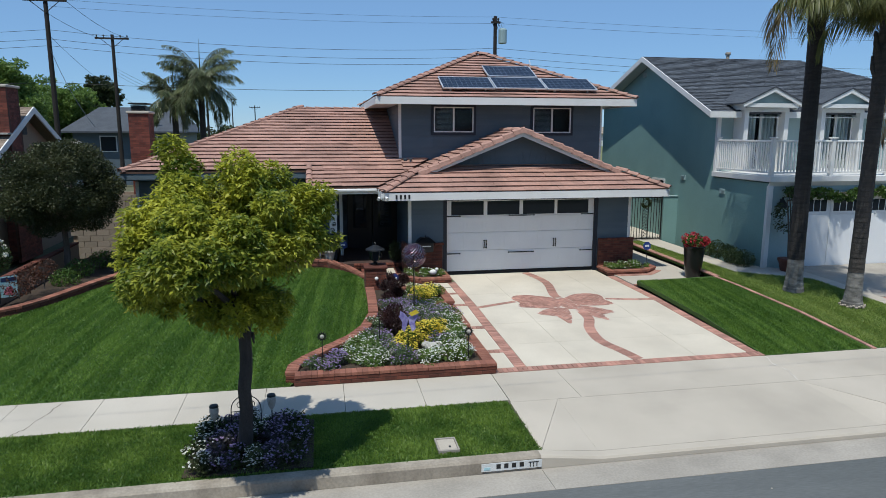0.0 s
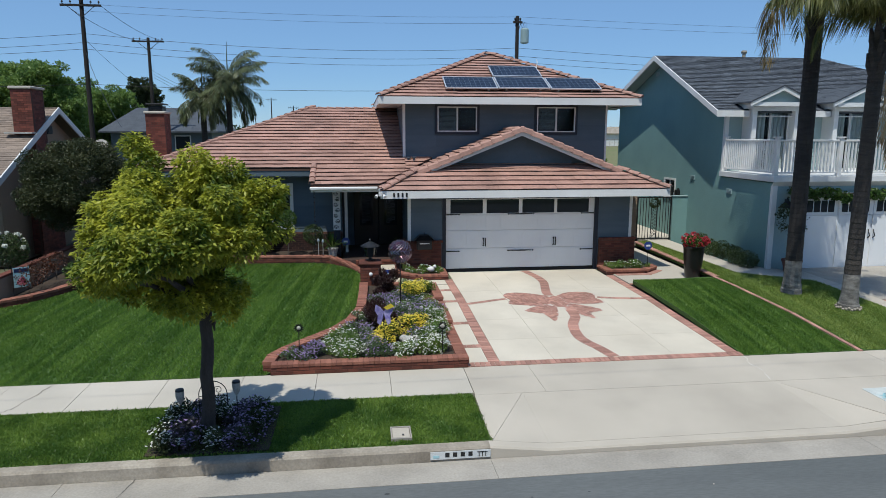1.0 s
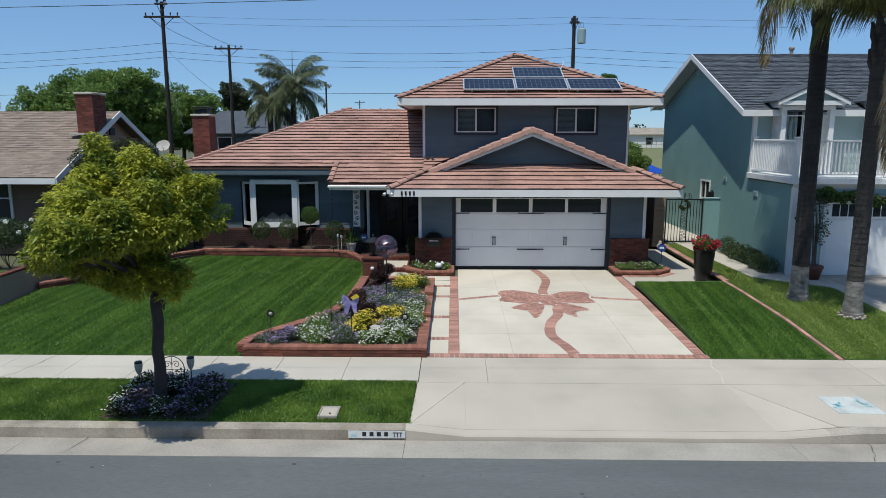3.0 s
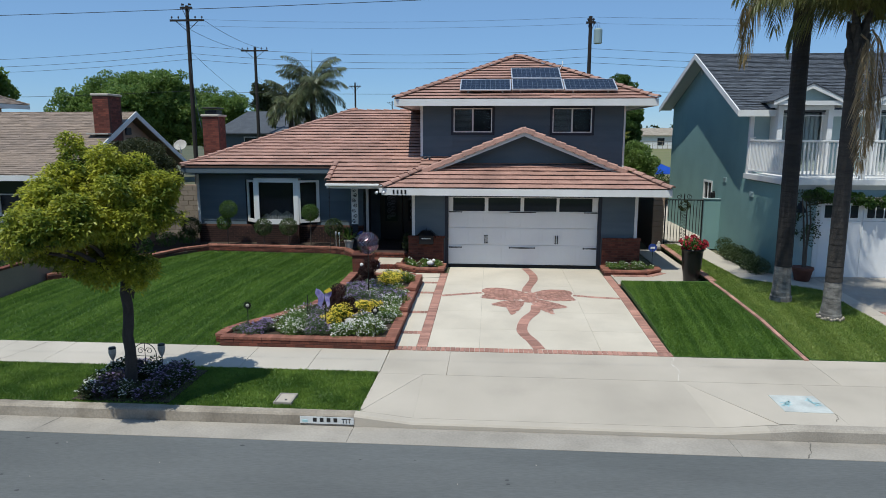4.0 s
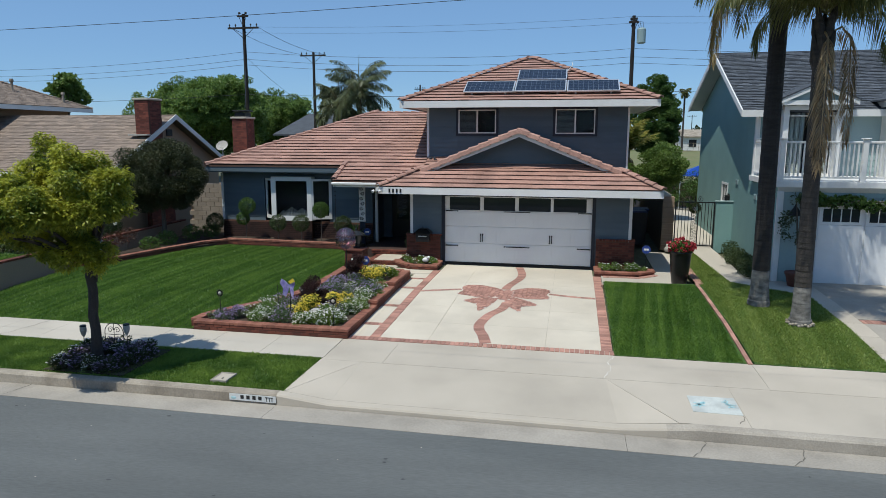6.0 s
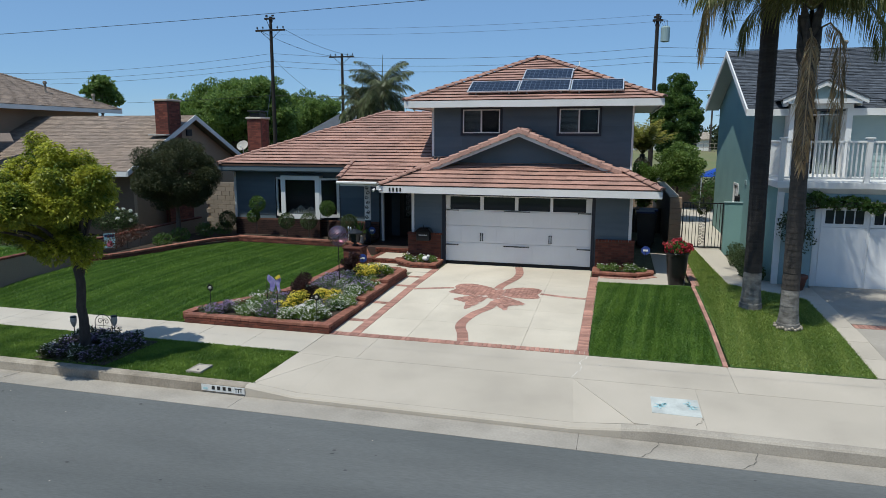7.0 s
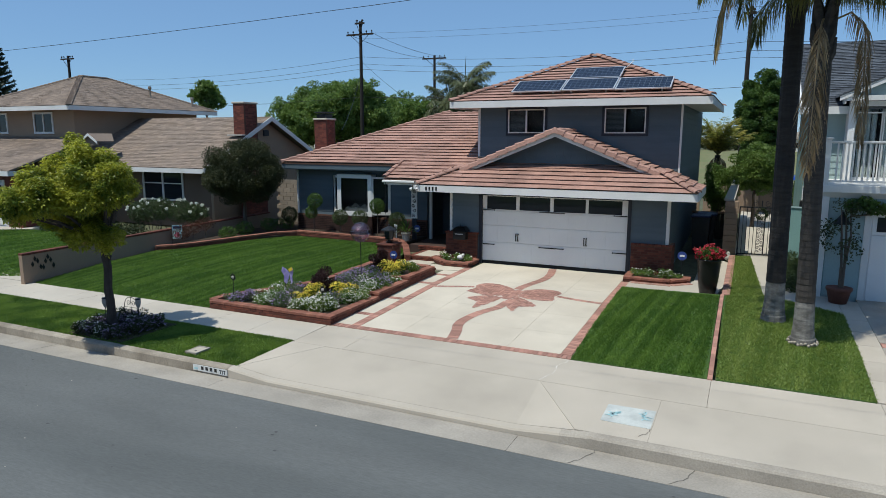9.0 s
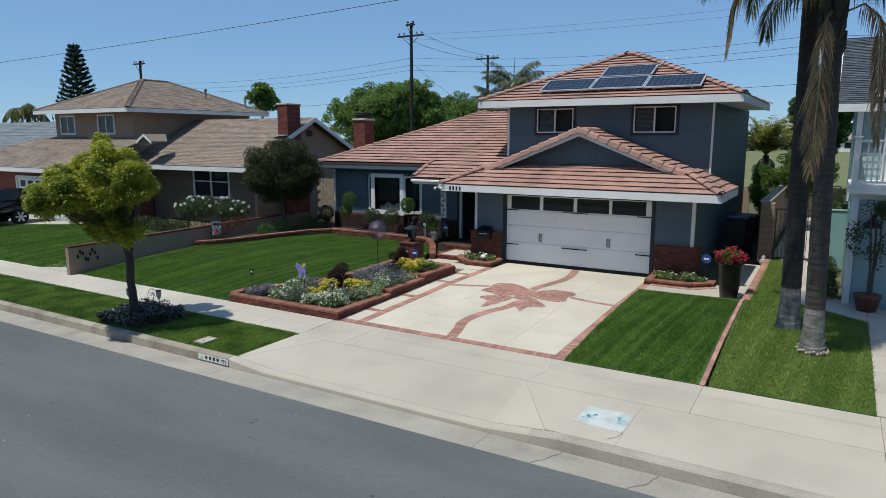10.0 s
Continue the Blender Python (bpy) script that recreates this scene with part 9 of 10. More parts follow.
# stones in the bed
for i, (x, y, s) in enumerate(((-4.15, -7.4, 0.16), (-4.0, -7.25, 0.12), (-5.0, -7.5, 0.1), (-4.25, -7.2, 0.1))):
    bm = bmesh.new()
    bmesh.ops.create_icosphere(bm, subdivisions=2, radius=s)
    for v in bm.verts:
        v.co *= 1 + 0.25 * noise.noise(v.co * 6 + Vector((i, 0, 0)))
        v.co.z *= 0.7
    ob = tagged(part("stone", bm, M["stone"]), "pale rounded stone in the flower bed", "stone", "bed stones")
    ob.location = (x, y, 0.46)

# solar lights and small trellis by the street tree
for x, y in ((-7.9, -10.54), (-7.11, -10.27)):
    t = thing("solar_light", (x, y, 0.13), "bronze and frosted glass stake light under the street tree", "garden light", "solar lights")
    bm = bmesh.new()
    tube(bm, [(0, 0, -0.1), (0, 0, 0.55)], 0.011, 6)
    part("stake", bm, M["black"], t)
    bm = bmesh.new()
    lathe(bm, [(0.015, 0.5), (0.06, 0.57), (0.085, 0.66), (0.08, 0.74)], 12)
    part("shade", bm, M["stone"], t)
    bm = bmesh.new()
    lathe(bm, [(0.086, 0.74), (0.075, 0.77), (0.02, 0.78)], 12)
    part("cap", bm, M["black"], t)
    t.scale = (0.78, 0.78, 0.92)
tr = thing("garden_trellis", (-7.5, -10.15, 0.13), "small black arched wire trellis behind the tree", "trellis")
bm = bmesh.new()
tube(bm, [(0.22 * math.cos(a), 0, 0.45 + 0.22 * math.sin(a)) for a in np.linspace(0, math.pi, 12)], 0.008, 5)
tube(bm, [(-0.22, 0, -0.1), (-0.22, 0, 0.45)], 0.008, 5)
tube(bm, [(0.22, 0, -0.1), (0.22, 0, 0.45)], 0.008, 5)
tube(bm, [(-0.22, 0, 0.42), (0.22, 0, 0.42)], 0.006, 5)
tube(bm, [(0, 0, 0.1), (0, 0, 0.66)], 0.006, 5)
scroll(bm, -0.08, 0, 0.52, 0.07, 1.3, 0, 1, 0.006)
scroll(bm, 0.08, 0, 0.52, 0.07, 1.3, math.pi, -1, 0.006)
part("frame", bm, M["black"], tr)

# ---- street furniture ----
mt = thing("meter_cover", (-4.55, -11.0, 0.146), "pale concrete meter box cover set in the grass", "utility cover")
part("frame", boxes((-0.22, 0.22, -0.26, -0.215, -0.08, 0.02), (-0.22, 0.22, 0.215, 0.26, -0.08, 0.02), (-0.22, -0.19, -0.215, 0.215, -0.08, 0.02), (0.19, 0.22, -0.215, 0.215, -0.08, 0.02)), M["gutter"], mt)
part("lid", boxes((-0.186, 0.186, -0.211, 0.211, -0.06, 0.016), bevel=0.01), M["apron"], mt)
part("latch", boxes((0.02, 0.06, -0.14, -0.08, 0.016, 0.022)), M["black"], mt)
mt.scale = (0.72, 0.8, 1.0)
ks = thing("kerb_number", (0, 0, 0), "white painted kerb panel with dark number marks", "sign")
part("panel", boxes((-4.15, -3.25, -11.538, -11.530, -0.045, 0.075)), M["paint_white"], ks)
for k in range(4):
    x = -3.93 + 0.115 * k
    part("bar", boxes((x, x + 0.062, -11.542, -11.538, -0.01, 0.058)), M["paint_black"], ks)
for x in (-3.38, -3.33, -3.43):
    part("motif", boxes((x, x + 0.012, -11.542, -11.538, -0.025, 0.04 + 0.1 * abs(x + 3.38)), (x - 0.02, x + 0.032, -11.542, -11.538, 0.04, 0.052)), M["paint_black"], ks)
part("motif", boxes((-4.11, -4.02, -11.542, -11.538, -0.02, 0.02)), M["paint_teal"], ks)
mu = thing("painted_panel", (0, 0, 0), "white painted panel with teal palm motifs on the concrete", "sign")
mz = lambda y: 0.116 + (y + 11.338) * 0.012 / 1.728 + 0.004
bm = bmesh.new()
slab(bm, [(x, y, mz(y)) for x, y in ((3.9, -10.84), (4.68, -10.86), (4.68, -10.13), (3.9, -10.15))], (0, 0, -0.02))
part("panel", bm, M["paint_dull"], mu)
rngm = np.random.default_rng(400)
for cx, cy in ((4.06, -10.5), (4.5, -10.45)):
    bm = bmesh.new()
    for k in range(13):
        a = rngm.uniform(0, 2 * math.pi)
        L = rngm.uniform(0.08, 0.16)
        d, s = Vector((math.cos(a), math.sin(a), 0)), Vector((-math.sin(a), math.cos(a), 0))
        c = Vector((cx + rngm.normal() * 0.03, cy + rngm.normal() * 0.05, mz(cy) + 0.005))
        f = bm.faces.new([bm.verts.new(c), bm.verts.new(c + d * L * 0.6 + s * 0.018), bm.verts.new(c + d * L), bm.verts.new(c + d * L * 0.6 - s * 0.018)])
    part("motif", bm, M["paint_teal"], mu, "teal painted fronds")["kind"] = "stuff"

# cracks in crossing and gutter, tar spots on the street
rngk = random.Random(5)


def crack(pts, z, w=0.012, mat="crack", label="dark weathered crack in the concrete"):
    bm = bmesh.new()
    prev = None
    fine = []
    for a, b in zip(pts, pts[1:]):
        for k in range(6):
            f = k / 6
            fine.append((a[0] + (b[0] - a[0]) * f + rngk.uniform(-0.02, 0.02), a[1] + (b[1] - a[1]) * f + rngk.uniform(-0.02, 0.02)))
    fine.append(pts[-1])
    for p, q in zip(fine, fine[1:]):
        d = Vector((q[0] - p[0], q[1] - p[1], 0))
        if d.length < 1e-4:
            continue
        s = Vector((-d.y, d.x, 0)).normalized() * w * rngk.uniform(0.3, 1)
        bm.faces.new([bm.verts.new(Vector((*p, z(p[1]))) - s), bm.verts.new(Vector((*q, z(q[1]))) - s), bm.verts.new(Vector((*q, z(q[1]))) + s), bm.verts.new(Vector((*p, z(p[1]))) + s)])
    tagged(part("crack", bm, M[mat]), label, "crack", kind="structure")


pz = lambda y: 0.132 + (y + 9.6) * 0.016 / 1.345 + 0.003
gz2 = lambda y: -0.082 - (y + 11.53) * 0.02 / 0.61 + 0.003
crack([(-10.75, -8.28), (-10.85, -8.8), (-10.98, -9.3), (-11.1, -9.49)], lambda y: 0.128 + (y + 9.5) * 0.0192 + 0.003, 0.009)
crack([(2.74, -8.3), (2.62, -8.7), (2.66, -9.1), (2.5, -9.58)], pz, 0.014, "sealed", "pale sealed crack across the pavement")
crack([(4.0, -11.5), (3.9, -11.8), (3.7, -12.13)], gz2, 0.01)
crack([(5.4, -11.5), (5.3, -11.9), (5.1, -12.13)], gz2, 0.01)
crack([(-8.3, -11.5), (-8.4, -12.1)], gz2, 0.012)
crack([(4.69, -10.86), (4.66, -11.05), (4.55, -11.2)], lambda y: mz(y), 0.007)
bm = bmesh.new()
for k in range(55):
    x, y = rngk.uniform(-14, 9), rngk.uniform(-15.5, -12.3)
    r = rngk.uniform(0.012, 0.04)
    zz = knots([(-17, 0.01), (-14, -0.03), (-12.12, -0.07)], y) + 0.003
    bm.faces.new([bm.verts.new((x + r * math.cos(a) * rngk.uniform(0.6, 1.3), y + r * math.sin(a) * 0.7, zz)) for a in np.linspace(0, 5.6, 8)])
tagged(part("tar_spots", bm, M["joint"]), "dark oil and tar spots on the asphalt", "stain", kind="stuff")
bm = bmesh.new()
for k in range(24):
    x, y = rngk.uniform(-14, 9), rngk.uniform(-16.0, -12.3)
    zz = knots([(-17, 0.01), (-14, -0.03), (-12.12, -0.07)], y) + 0.002
    box(bm, x, x + rngk.uniform(0.008, 0.022), y, y + rngk.uniform(0.008, 0.02), zz, zz + 0.005)
tagged(part("grit", bm, M["concrete"]), "small pale grit and paint flecks on the asphalt", "grit", kind="stuff")

# ---- green house extras ----
gp = thing("potted_tree", (8.05, -2.05, 0.49), "terracotta pot with a spindly climbing tree", "potted plant")
bm = bmesh.new()
lathe(bm, [(0.2, 0), (0.27, 0.3), (0.3, 0.34), (0.3, 0.4), (0.25, 0.4)], 18)
part("pot", bm, M["clay_pot"], gp, smooth=True)
bm = bmesh.new()
rng = np.random.default_rng(410)
for k in range(3):
    tube(bm, [(0.03 * k, 0, 0.35), (0.08 * math.sin(k), 0.05, 1.0), (-0.05 + 0.1 * k, 0.1, 1.7), (0.1 * k - 0.1, 0.2, 2.4)], [0.035, 0.03, 0.025, 0.01], 6)
part("stem", bm, M["bark"], gp)
c, s = clumps(rng, (0.0, 0.1, 1.75), (0.5, 0.3, 0.85), 18, 0.18, 1, 0.2)
leaves("foliage", leaf_array(rng, c, s, 700, 0.08, 0.045, shell=0.2), M["leaf_dark"], gp)
vine = thing("climbing_vine", (8.2, -1.62, 2.85), "green leafy vine trained over the garage door", "vine")
cs = [(0.3 * k + rng.uniform(-0.1, 0.1), rng.uniform(-0.12, 0.05), 0.05 * math.sin(k * 1.7) + rng.uniform(-0.08, 0.1)) for k in range(22)]
bm = bmesh.new()
tube(bm, [(0, 0, -0.2), (1.2, 0, 0), (3.5, 0, 0.05), (6.4, 0, 0)], 0.025, 6)
part("stem", bm, M["bark"], vine)
leaves("foliage", leaf_array(rng, cs, [(0.22, 0.15, 0.2)] * 22, 4200, 0.10, 0.07, shell=0.1), M["leaf_mid"], vine)
wl = thing("wall_lantern", (8.02, -1.62, 2.45), "black bell-shaped wall lantern", "lamp")
bm = bmesh.new()
lathe(bm, [(0.2, 0), (0.19, 0.03), (0.1, 0.16), (0.04, 0.24), (0.02, 0.32)], 14)
part("shade", bm, M["black"], wl)
part("bracket", boxes((-0.03, 0.03, 0.0, 0.12, 0.2, 0.26)), M["black"], wl)
# side lantern by the small window
wl2 = thing("wall_lantern", (7.5, 4.55, 2.35), "small black wall lantern on the green wall", "lamp")
part("cage", boxes((-0.09, 0.09, -0.09, 0.09, -0.15, 0.15), bevel=0.02), M["black"], wl2)
part("bracket", boxes((0.0, 0.15, -0.02, 0.02, 0.15, 0.2)), M["black"], wl2)

# bins between house and block wall
for x, y in ((4.3, 4.9), (4.45, 5.7)):
    t = thing("wheelie_bin", (x, y, 0.44), "dark plastic refuse bin with a blue lid", "bin", "refuse bins")
    bm = bmesh.new()
    slab(bm, [(-0.24, -0.26, 0.05), (0.24, -0.26, 0.05), (0.24, 0.26, 0.05), (-0.24, 0.26, 0.05)], (0, 0, -0.02))
    v = []
    for z, h in ((0.05, 0.24), (1.3, 0.32)):
        v.append([bm.verts.new((sx * h, sy * h * 1.05, z)) for sx, sy in ((-1, -1), (1, -1), (1, 1), (-1, 1))])
    for k in range(4):
        bm.faces.new((v[0][k], v[0][(k + 1) % 4], v[1][(k + 1) % 4], v[1][k]))
    bm.faces.new(v[1])
    part("body", bm, M["bin"], t)
    part("lid", boxes((-0.35, 0.35, -0.38, 0.37, 1.3, 1.37), bevel=0.02), M["tarp_dark"], t, "blue lid")
    for sx in (-0.25, 0.25):
        bm = bmesh.new()
        tube(bm, [(sx - 0.03, 0.3, 0.06), (sx + 0.03, 0.3, 0.06)], 0.1, 12)
        part("wheel", bm, M["rubber"], t)
fence = thing("side_fence", (3.72, 8.6, 0.4), "low dark timber fence with a pale rail in the side yard", "fence")
for k in range(9):
    part("board", boxes((0.155 * k, 0.155 * k + 0.148, 0.0, 0.025, 0.02, 1.1), bevel=0.004), M["fence_wood"], fence)
part("rail", boxes((-0.02, 1.39, -0.04, 0.06, 1.1, 1.17), bevel=0.006), M["tan"], fence, "pale top rail")
bm = bmesh.new()
lathe(bm, [(0.10, 0.0), (0.15, 0.04), (0.17, 0.14), (0.12, 0.22), (0.07, 0.26), (0.09, 0.33), (0.04, 0.4), (0.005, 0.41)], 14, (5.32, 3.55, 0.42))
bmesh.ops.scale(bm, vec=(0.75, 0.75, 0.75), space=Matrix.Translation((-5.32, -3.55, -0.42)), verts=bm.verts)
tagged(part("garden_urn", bm, M["stone"], smooth=True), "small pale stone urn beside the gate pillar", "ornament")
# blue canopy in the back yard
cn = thing("garden_canopy", (8.85, 18.3, 0.5), "blue fabric garden canopy in the back yard", "canopy")
bm = bmesh.new()
slab(bm, [(-1.2, -1, 2.0), (1.2, -1, 2.0), (0, 0, 2.55)], (0, 0, -0.03))
slab(bm, [(1.2, -1, 2.0), (1.2, 1, 2.0), (0, 0, 2.55)], (0, 0, -0.03))
slab(bm, [(1.2, 1, 2.0), (-1.2, 1, 2.0), (0, 0, 2.55)], (0, 0, -0.03))
slab(bm, [(-1.2, 1, 2.0), (-1.2, -1, 2.0), (0, 0, 2.55)], (0, 0, -0.03))
part("cover", bm, M["tarp"], cn)
for sx in (-1.15, 1.15):
    for sy in (-0.95, 0.95):
        bm = bmesh.new()
        tube(bm, [(sx, sy, 0), (sx, sy, 2.0)], 0.03, 6)
        part("leg", bm, M["aluminium"], cn)

# garden flag by the low wall
fg = thing("garden_flag", (-13.79, -2.73, 0.55), "small teal garden flag with a pink motif on a black stand", "flag", rz=33)
bm = bmesh.new()
tube(bm, [(-0.26, 0, -0.05), (-0.26, 0, 0.89), (0.24, 0, 0.89)], 0.01, 5)
part("stand", bm, M["black"], fg)
cloth = part("cloth", boxes((-0.23, 0.23, -0.005, 0.005, 0.27, 0.87)), M["flag"], fg)
bm = bmesh.new()
for cx, cz, w, h in ((-0.05, 0.42, 0.1, 0.09), (0.05, 0.45, 0.06, 0.13), (-0.02, 0.52, 0.05, 0.05)):
    slab(bm, [(cx + w * math.cos(q), -0.006, cz + h * math.sin(q)) for q in np.linspace(0, 2 * math.pi, 11)[:-1]], (0, -0.003, 0))
part("motif", bm, M["flag_pink"], cloth, "pink and red plain motif")
part("band", boxes((-0.2, 0.2, -0.009, -0.006, 0.72, 0.83)), M["tarp_dark"], cloth, "dark band along the top")
fg.scale = (0.78, 1.0, 0.86)

# satellite dish and roof vents behind the chimney
ds = thing("satellite_dish", (-16.3, 10.2, 3.62), "white satellite dish on the tan house roof", "satellite dish")
bm = bmesh.new()
lathe(bm, [(0.02, 0), (0.2, 0.03), (0.36, 0.1), (0.37, 0.11), (0.2, 0.05), (0.02, 0.02)], 20)
bmesh.ops.transform(bm, matrix=pose(0, 0, 0.5, 52, 0, 5) @ Matrix.Diagonal((0.85, 0.85, 0.85, 1)), verts=bm.verts)
part("dish", bm, M["stone"], ds)
bm = bmesh.new()
tube(bm, [(0, 0, -0.2), (0, 0, 0.5)], 0.025, 6)
tube(bm, [(0, 0, 0.4), (0.1, -0.45, 0.5)], 0.015, 6)
part("mast", bm, M["aluminium"], ds)

# far blue-grey house
fh = thing("house", (0, 0, 0), "far blue-grey house with dark roof", "house")
part("wall", boxes((-25.6, -17.5, 38.0, 46.0, 0.4, 5.0)), M["siding"], fh)
bm = bmesh.new()
for sg in (37.2, 46.8):
    slab(bm, [(-26.3, sg, 4.85), (-16.8, sg, 4.85), (-18.5, 42.0, 6.9), (-24.6, 42.0, 6.9)], (0, 0, -0.12))
for xx, xr in ((-26.3, -24.6), (-16.8, -18.5)):
    slab(bm, [(xx, 37.2, 4.85), (xr, 42.0, 6.9), (xx, 46.8, 4.85)], (0, 0, -0.12))
part("roof", bm, M["shingle_grey"], fh)
for x in (-23.6, -20.5):
    w = part("window", boxes((x, x + 1.3, 37.93, 38.0, 3.2, 4.5)), M["white"], fh)
    part("pane", boxes((x + 0.08, x + 1.22, 37.91, 37.93, 3.28, 4.42)), M["glass"], w)
fh2 = thing("house", (0, 0, 0), "far grey-roofed bungalow beyond the tan house", "house")
part("wall", boxes((-64, -45, 5.2, 19, 0.4, 3.3)), M["tan"], fh2)
fr2 = part("roof", boxes((-65, -44, 11.9, 12.1, 5.7, 5.85)), M["shingle_blue"], fh2, "blue-grey shingle roof")
roof_plane(fr2, [(-65, 4.0, 3.2), (-44, 4.0, 3.2), (-44, 12, 5.9), (-65, 12, 5.9)], (-65, 4.0, 3.2), (0, 1, 2.7 / 8), M["shingle_blue"], (0.9, 0.4, 0.015, 0.01), (M["shingle_blue"],) * 2, 0, 61, stuff_name="shingles")
bm = bmesh.new()
slab(bm, [(-65, 20, 3.2), (-44, 20, 3.2), (-44, 12, 5.9), (-65, 12, 5.9)], (0, 0, -0.1))
part("roof_deck", bm, M["shingle_blue"], fh2)
bm = bmesh.new()
slab(bm, [(-45, 5.2, 3.2), (-45, 19, 3.2), (-45, 12, 5.8)], (-0.15, 0, 0))
part("gable_wall", bm, M["tan"], fh2)

# sports field and school buildings
bm = bmesh.new()
slab(bm, [(-20, 40, 0.53), (160, 40, 0.53), (160, 215, 0.53), (-20, 215, 0.53)], (0, 0, -0.02))
tagged(part("sports_field", bm, M["field"]), "mown yellow-green sports field behind the houses", "field", kind="structure")
for x0, x1, y, h, lab in ((34, 95, 195, 4.9, "long low pale school building across the field"), (6, 31, 205, 4.2, "low pale school building across the field")):
    b = thing("school_building", (0, 0, 0), lab, "building")
    part("wall", boxes((x0, x1, y, y + 12, 0.4, h)), M["white"], b)
    bm = bmesh.new()
    slab(bm, [(x0 - 0.6, y - 0.8, h), (x1 + 0.6, y - 0.8, h), (x1 + 0.6, y + 7, h + 2.2), (x0 - 0.6, y + 7, h + 2.2)], (0, 0, -0.3))
    part("roof", bm, M["kerb"], b)
    n = int((x1 - x0) / 7)
    for k in range(n):
        xa = x0 + (x1 - x0) * (k + 0.3) / n
        part("window", boxes((xa, xa + 2.2, y - 0.05, y, 1.6, h - 1)), M["glass"], b)
bm = bmesh.new()
for k in range(60):
    tube(bm, [(20 + k * 1.5, 188, 0.5), (20 + k * 1.5, 188, 2.9)], 0.06, 5)
for z in (0.7, 1.8, 2.9):
    tube(bm, [(20, 188, z), (108.5, 188, z)], 0.05, 4)
tagged(part("field_fence", bm, M["kerb"]), "grey post and rail fence along the far field", "fence", kind="stuff")

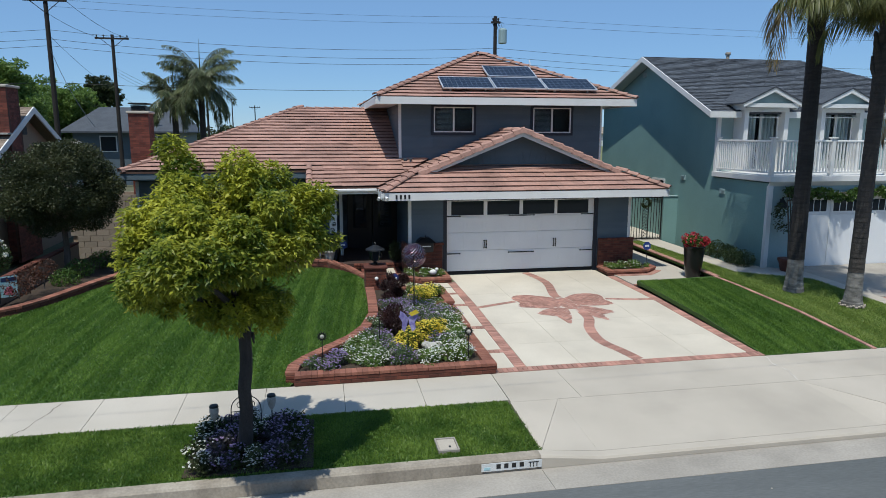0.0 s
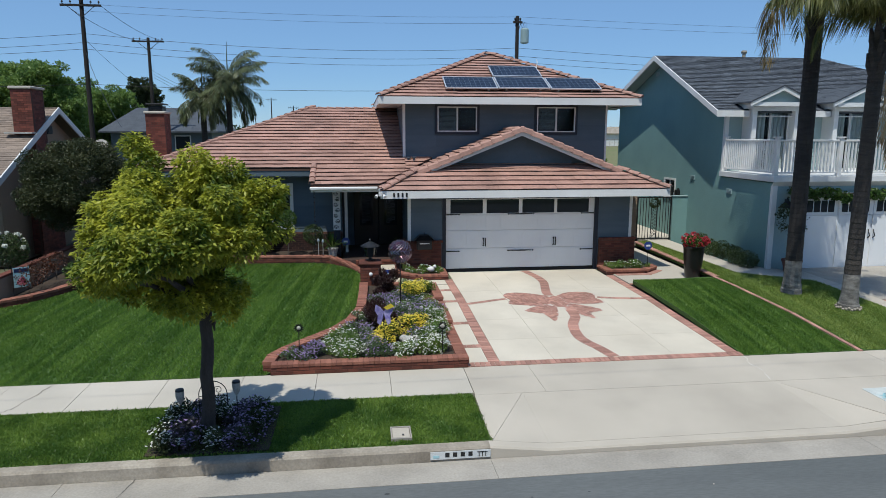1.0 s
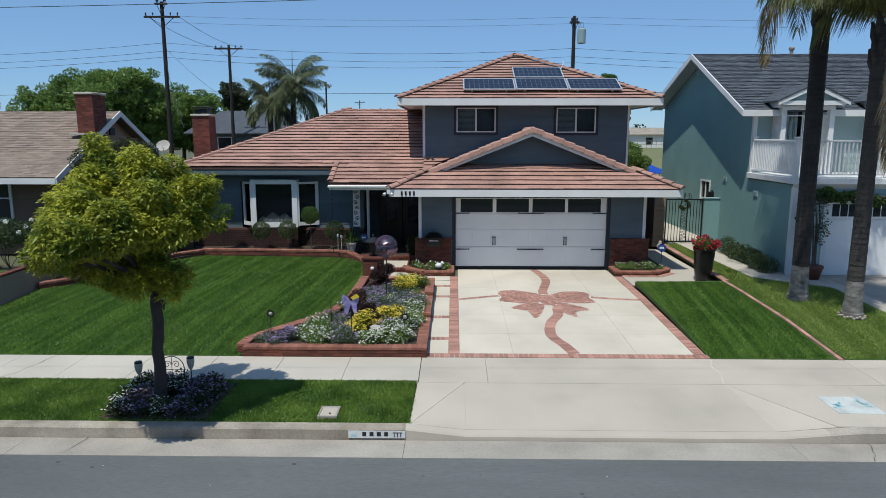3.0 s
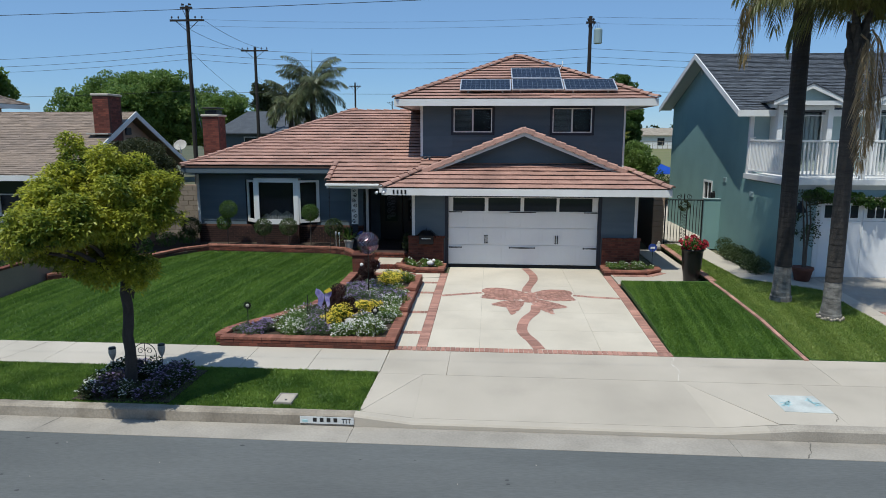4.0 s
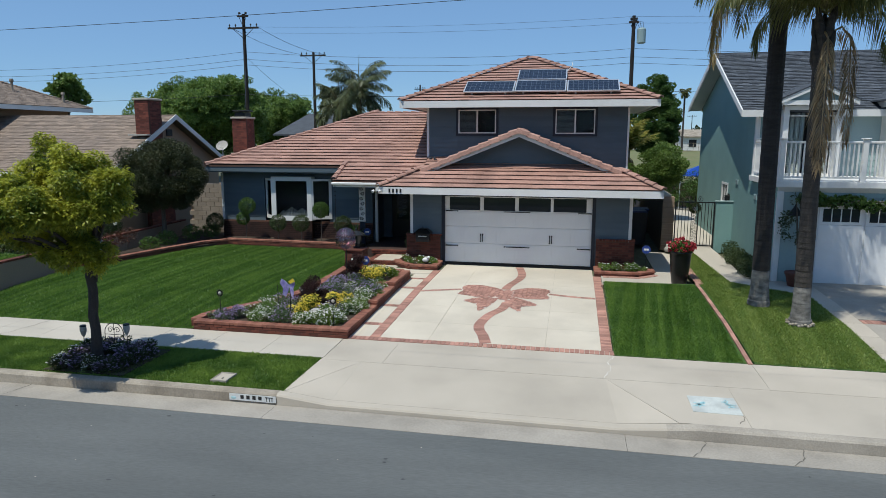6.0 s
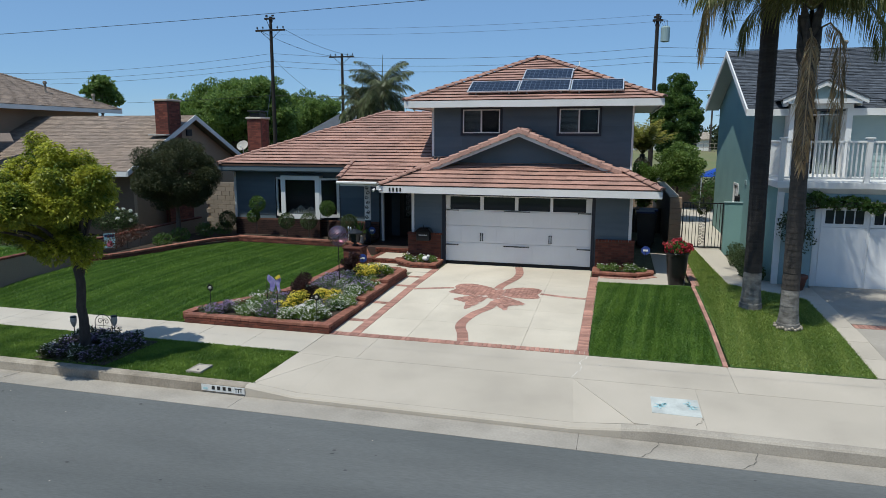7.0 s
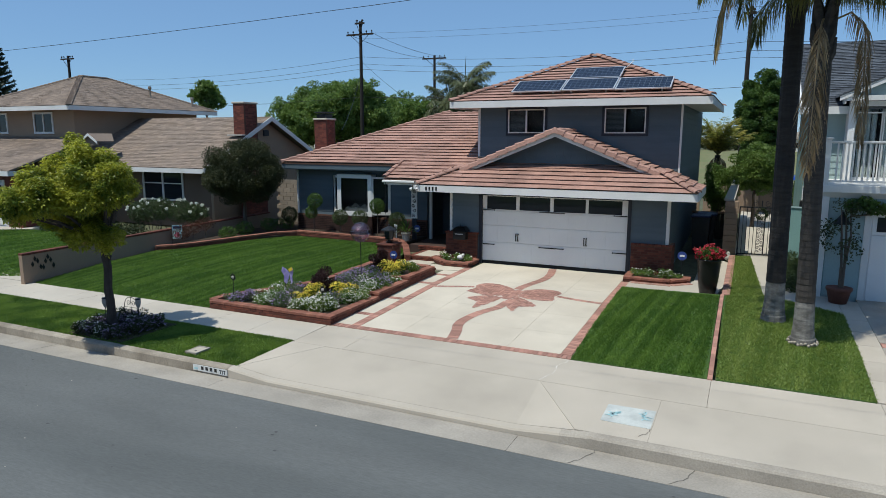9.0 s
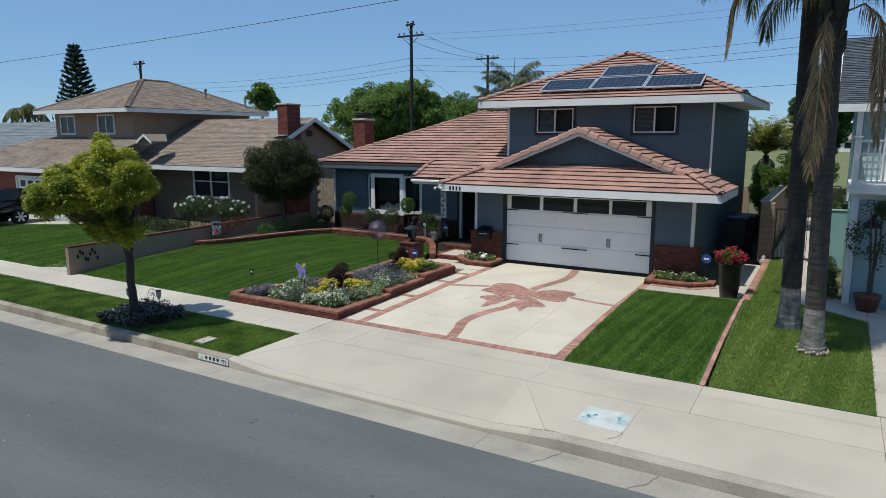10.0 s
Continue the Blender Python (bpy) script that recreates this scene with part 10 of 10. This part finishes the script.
# ---- parked car ----
def car(at, rz):
    t = thing("car", at, "black sport utility car parked on the driveway", "car", rz=rz)
    bm = bmesh.new()
    side = [(-2.25, 0.45), (-2.3, 0.8), (-2.2, 1.02), (-1.25, 1.12), (2.15, 1.15), (2.28, 0.9), (2.25, 0.45)]
    a = [bm.verts.new((0.93, y, z)) for y, z in side]
    b = [bm.verts.new((-0.93, y, z)) for y, z in side]
    bm.faces.new(a)
    bm.faces.new(b[::-1])
    for k in range(len(side)):
        j = (k + 1) % len(side)
        bm.faces.new((a[k], b[k], b[j], a[j]))
    bmesh.ops.bevel(bm, geom=list(bm.edges), offset=0.06, segments=2, affect="EDGES")
    part("body", bm, M["car"], t, smooth=True)
    bm = bmesh.new()
    cab = [(-1.15, 1.1, 0.88), (-0.55, 1.66, 0.72), (1.75, 1.72, 0.72), (2.15, 1.12, 0.88)]
    a = [bm.verts.new((w, y, z)) for y, z, w in cab]
    b = [bm.verts.new((-w, y, z)) for y, z, w in cab]
    bm.faces.new(a)
    bm.faces.new(b[::-1])
    for k in range(4):
        j = (k + 1) % 4
        bm.faces.new((a[k], b[k], b[j], a[j]))
    bmesh.ops.bevel(bm, geom=list(bm.edges), offset=0.05, segments=2, affect="EDGES")
    part("cabin", bm, M["car"], t)
    for sx in (-1, 1):
        for y0, y1 in ((-0.5, 0.45), (0.52, 1.55)):
            bm = bmesh.new()
            slab(bm, [(sx * 0.9, y0 - 0.25 * (y0 < 0), 1.2), (sx * 0.9, y1, 1.2), (sx * 0.76, y1, 1.6), (sx * 0.76, y0, 1.6)], (sx * 0.02, 0, 0))
            part("side_window", bm, M["glass"], t)
        for y in (-1.4, 1.4):
            bm = bmesh.new()
            tube(bm, [(sx * 0.70, y, 0.37), (sx * 0.955, y, 0.37)], 0.37, 22)
            wheel = part("wheel", bm, M["rubber"], t)
            bm = bmesh.new()
            tube(bm, [(sx * 0.93, y, 0.37), (sx * 0.965, y, 0.37)], 0.08, 12)
            for k in range(6):
                a0 = k * math.pi / 3
                d = Vector((0, math.cos(a0), math.sin(a0)))
                s = Vector((0, -math.sin(a0), math.cos(a0)))
                c0 = Vector((sx * 0.96, y, 0.37))
                slab(bm, [c0 + d * 0.05 - s * 0.03, c0 + d * 0.25 - s * 0.05, c0 + d * 0.25 + s * 0.05, c0 + d * 0.05 + s * 0.03], (sx * 0.012, 0, 0))
            part("rim", bm, M["aluminium"], wheel)
    part("headlight", boxes((-0.85, -0.5, -2.31, -2.2, 0.82, 0.98), bevel=0.02), M["aluminium"], t)
    part("headlight", boxes((0.5, 0.85, -2.31, -2.2, 0.82, 0.98), bevel=0.02), M["aluminium"], t)
    part("tail_light", boxes((-0.9, -0.65, 2.2, 2.3, 0.85, 1.05), bevel=0.02), M["petal_red"], t)
    part("tail_light", boxes((0.65, 0.9, 2.2, 2.3, 0.85, 1.05), bevel=0.02), M["petal_red"], t)


car((-27.5, -5.0, 0.45), 0)

# ---- unseen street side behind the camera, added to darken window reflections ----
for i, (x, h, mat) in enumerate(((-34, 3.2, "tan"), (-14, 5.6, "siding_green"), (6, 3.2, "tan"), (26, 5.6, "siding"))):
    b = thing("house", (x, -44, 0), "plain unseen house added across the street for window reflections", "house")
    part("wall", boxes((-7.5, 7.5, -5, 5, 0, h)), M[mat], b)
    bm = bmesh.new()
    for sg in (-1, 1):
        slab(bm, [(-8.2, sg * 5.8, h - 0.1), (8.2, sg * 5.8, h - 0.1), (8.2, 0, h + 2.2), (-8.2, 0, h + 2.2)], (0, 0, -0.1))
    part("roof", bm, M["shingle_tan"], b)
    part("garage_door", boxes((-6.5, -2, 5.0, 5.05, 0.05, 2.2)), M["door_white"], b)
    part("window", boxes((1.5, 4.5, 5.0, 5.05, 0.9, 2.2)), M["glass"], b)
bm = bmesh.new()
slab(bm, [(-120, -39.0, 0.1), (120, -39.0, 0.1), (120, -23.6, 0.08), (-120, -23.6, 0.08)], (0, 0, -0.3))
tagged(part("far_verge", bm, M["turf"]), "unseen grass verge added across the street", "lawn", kind="structure")
for k, x in enumerate((-24, -4, 16, 36)):
    small_tree("tree", (x, -33.0, 0.1), (x, -33.0, 4.4), (2.6, 2.6, 2.2), 2500, (0.36, 0.17), M["leaf_mid"], "unseen tree added across the road for window reflections", "tree", 600 + k, 24, 0.9, (0.3, 0.18), keep=0.5, core=0.95)
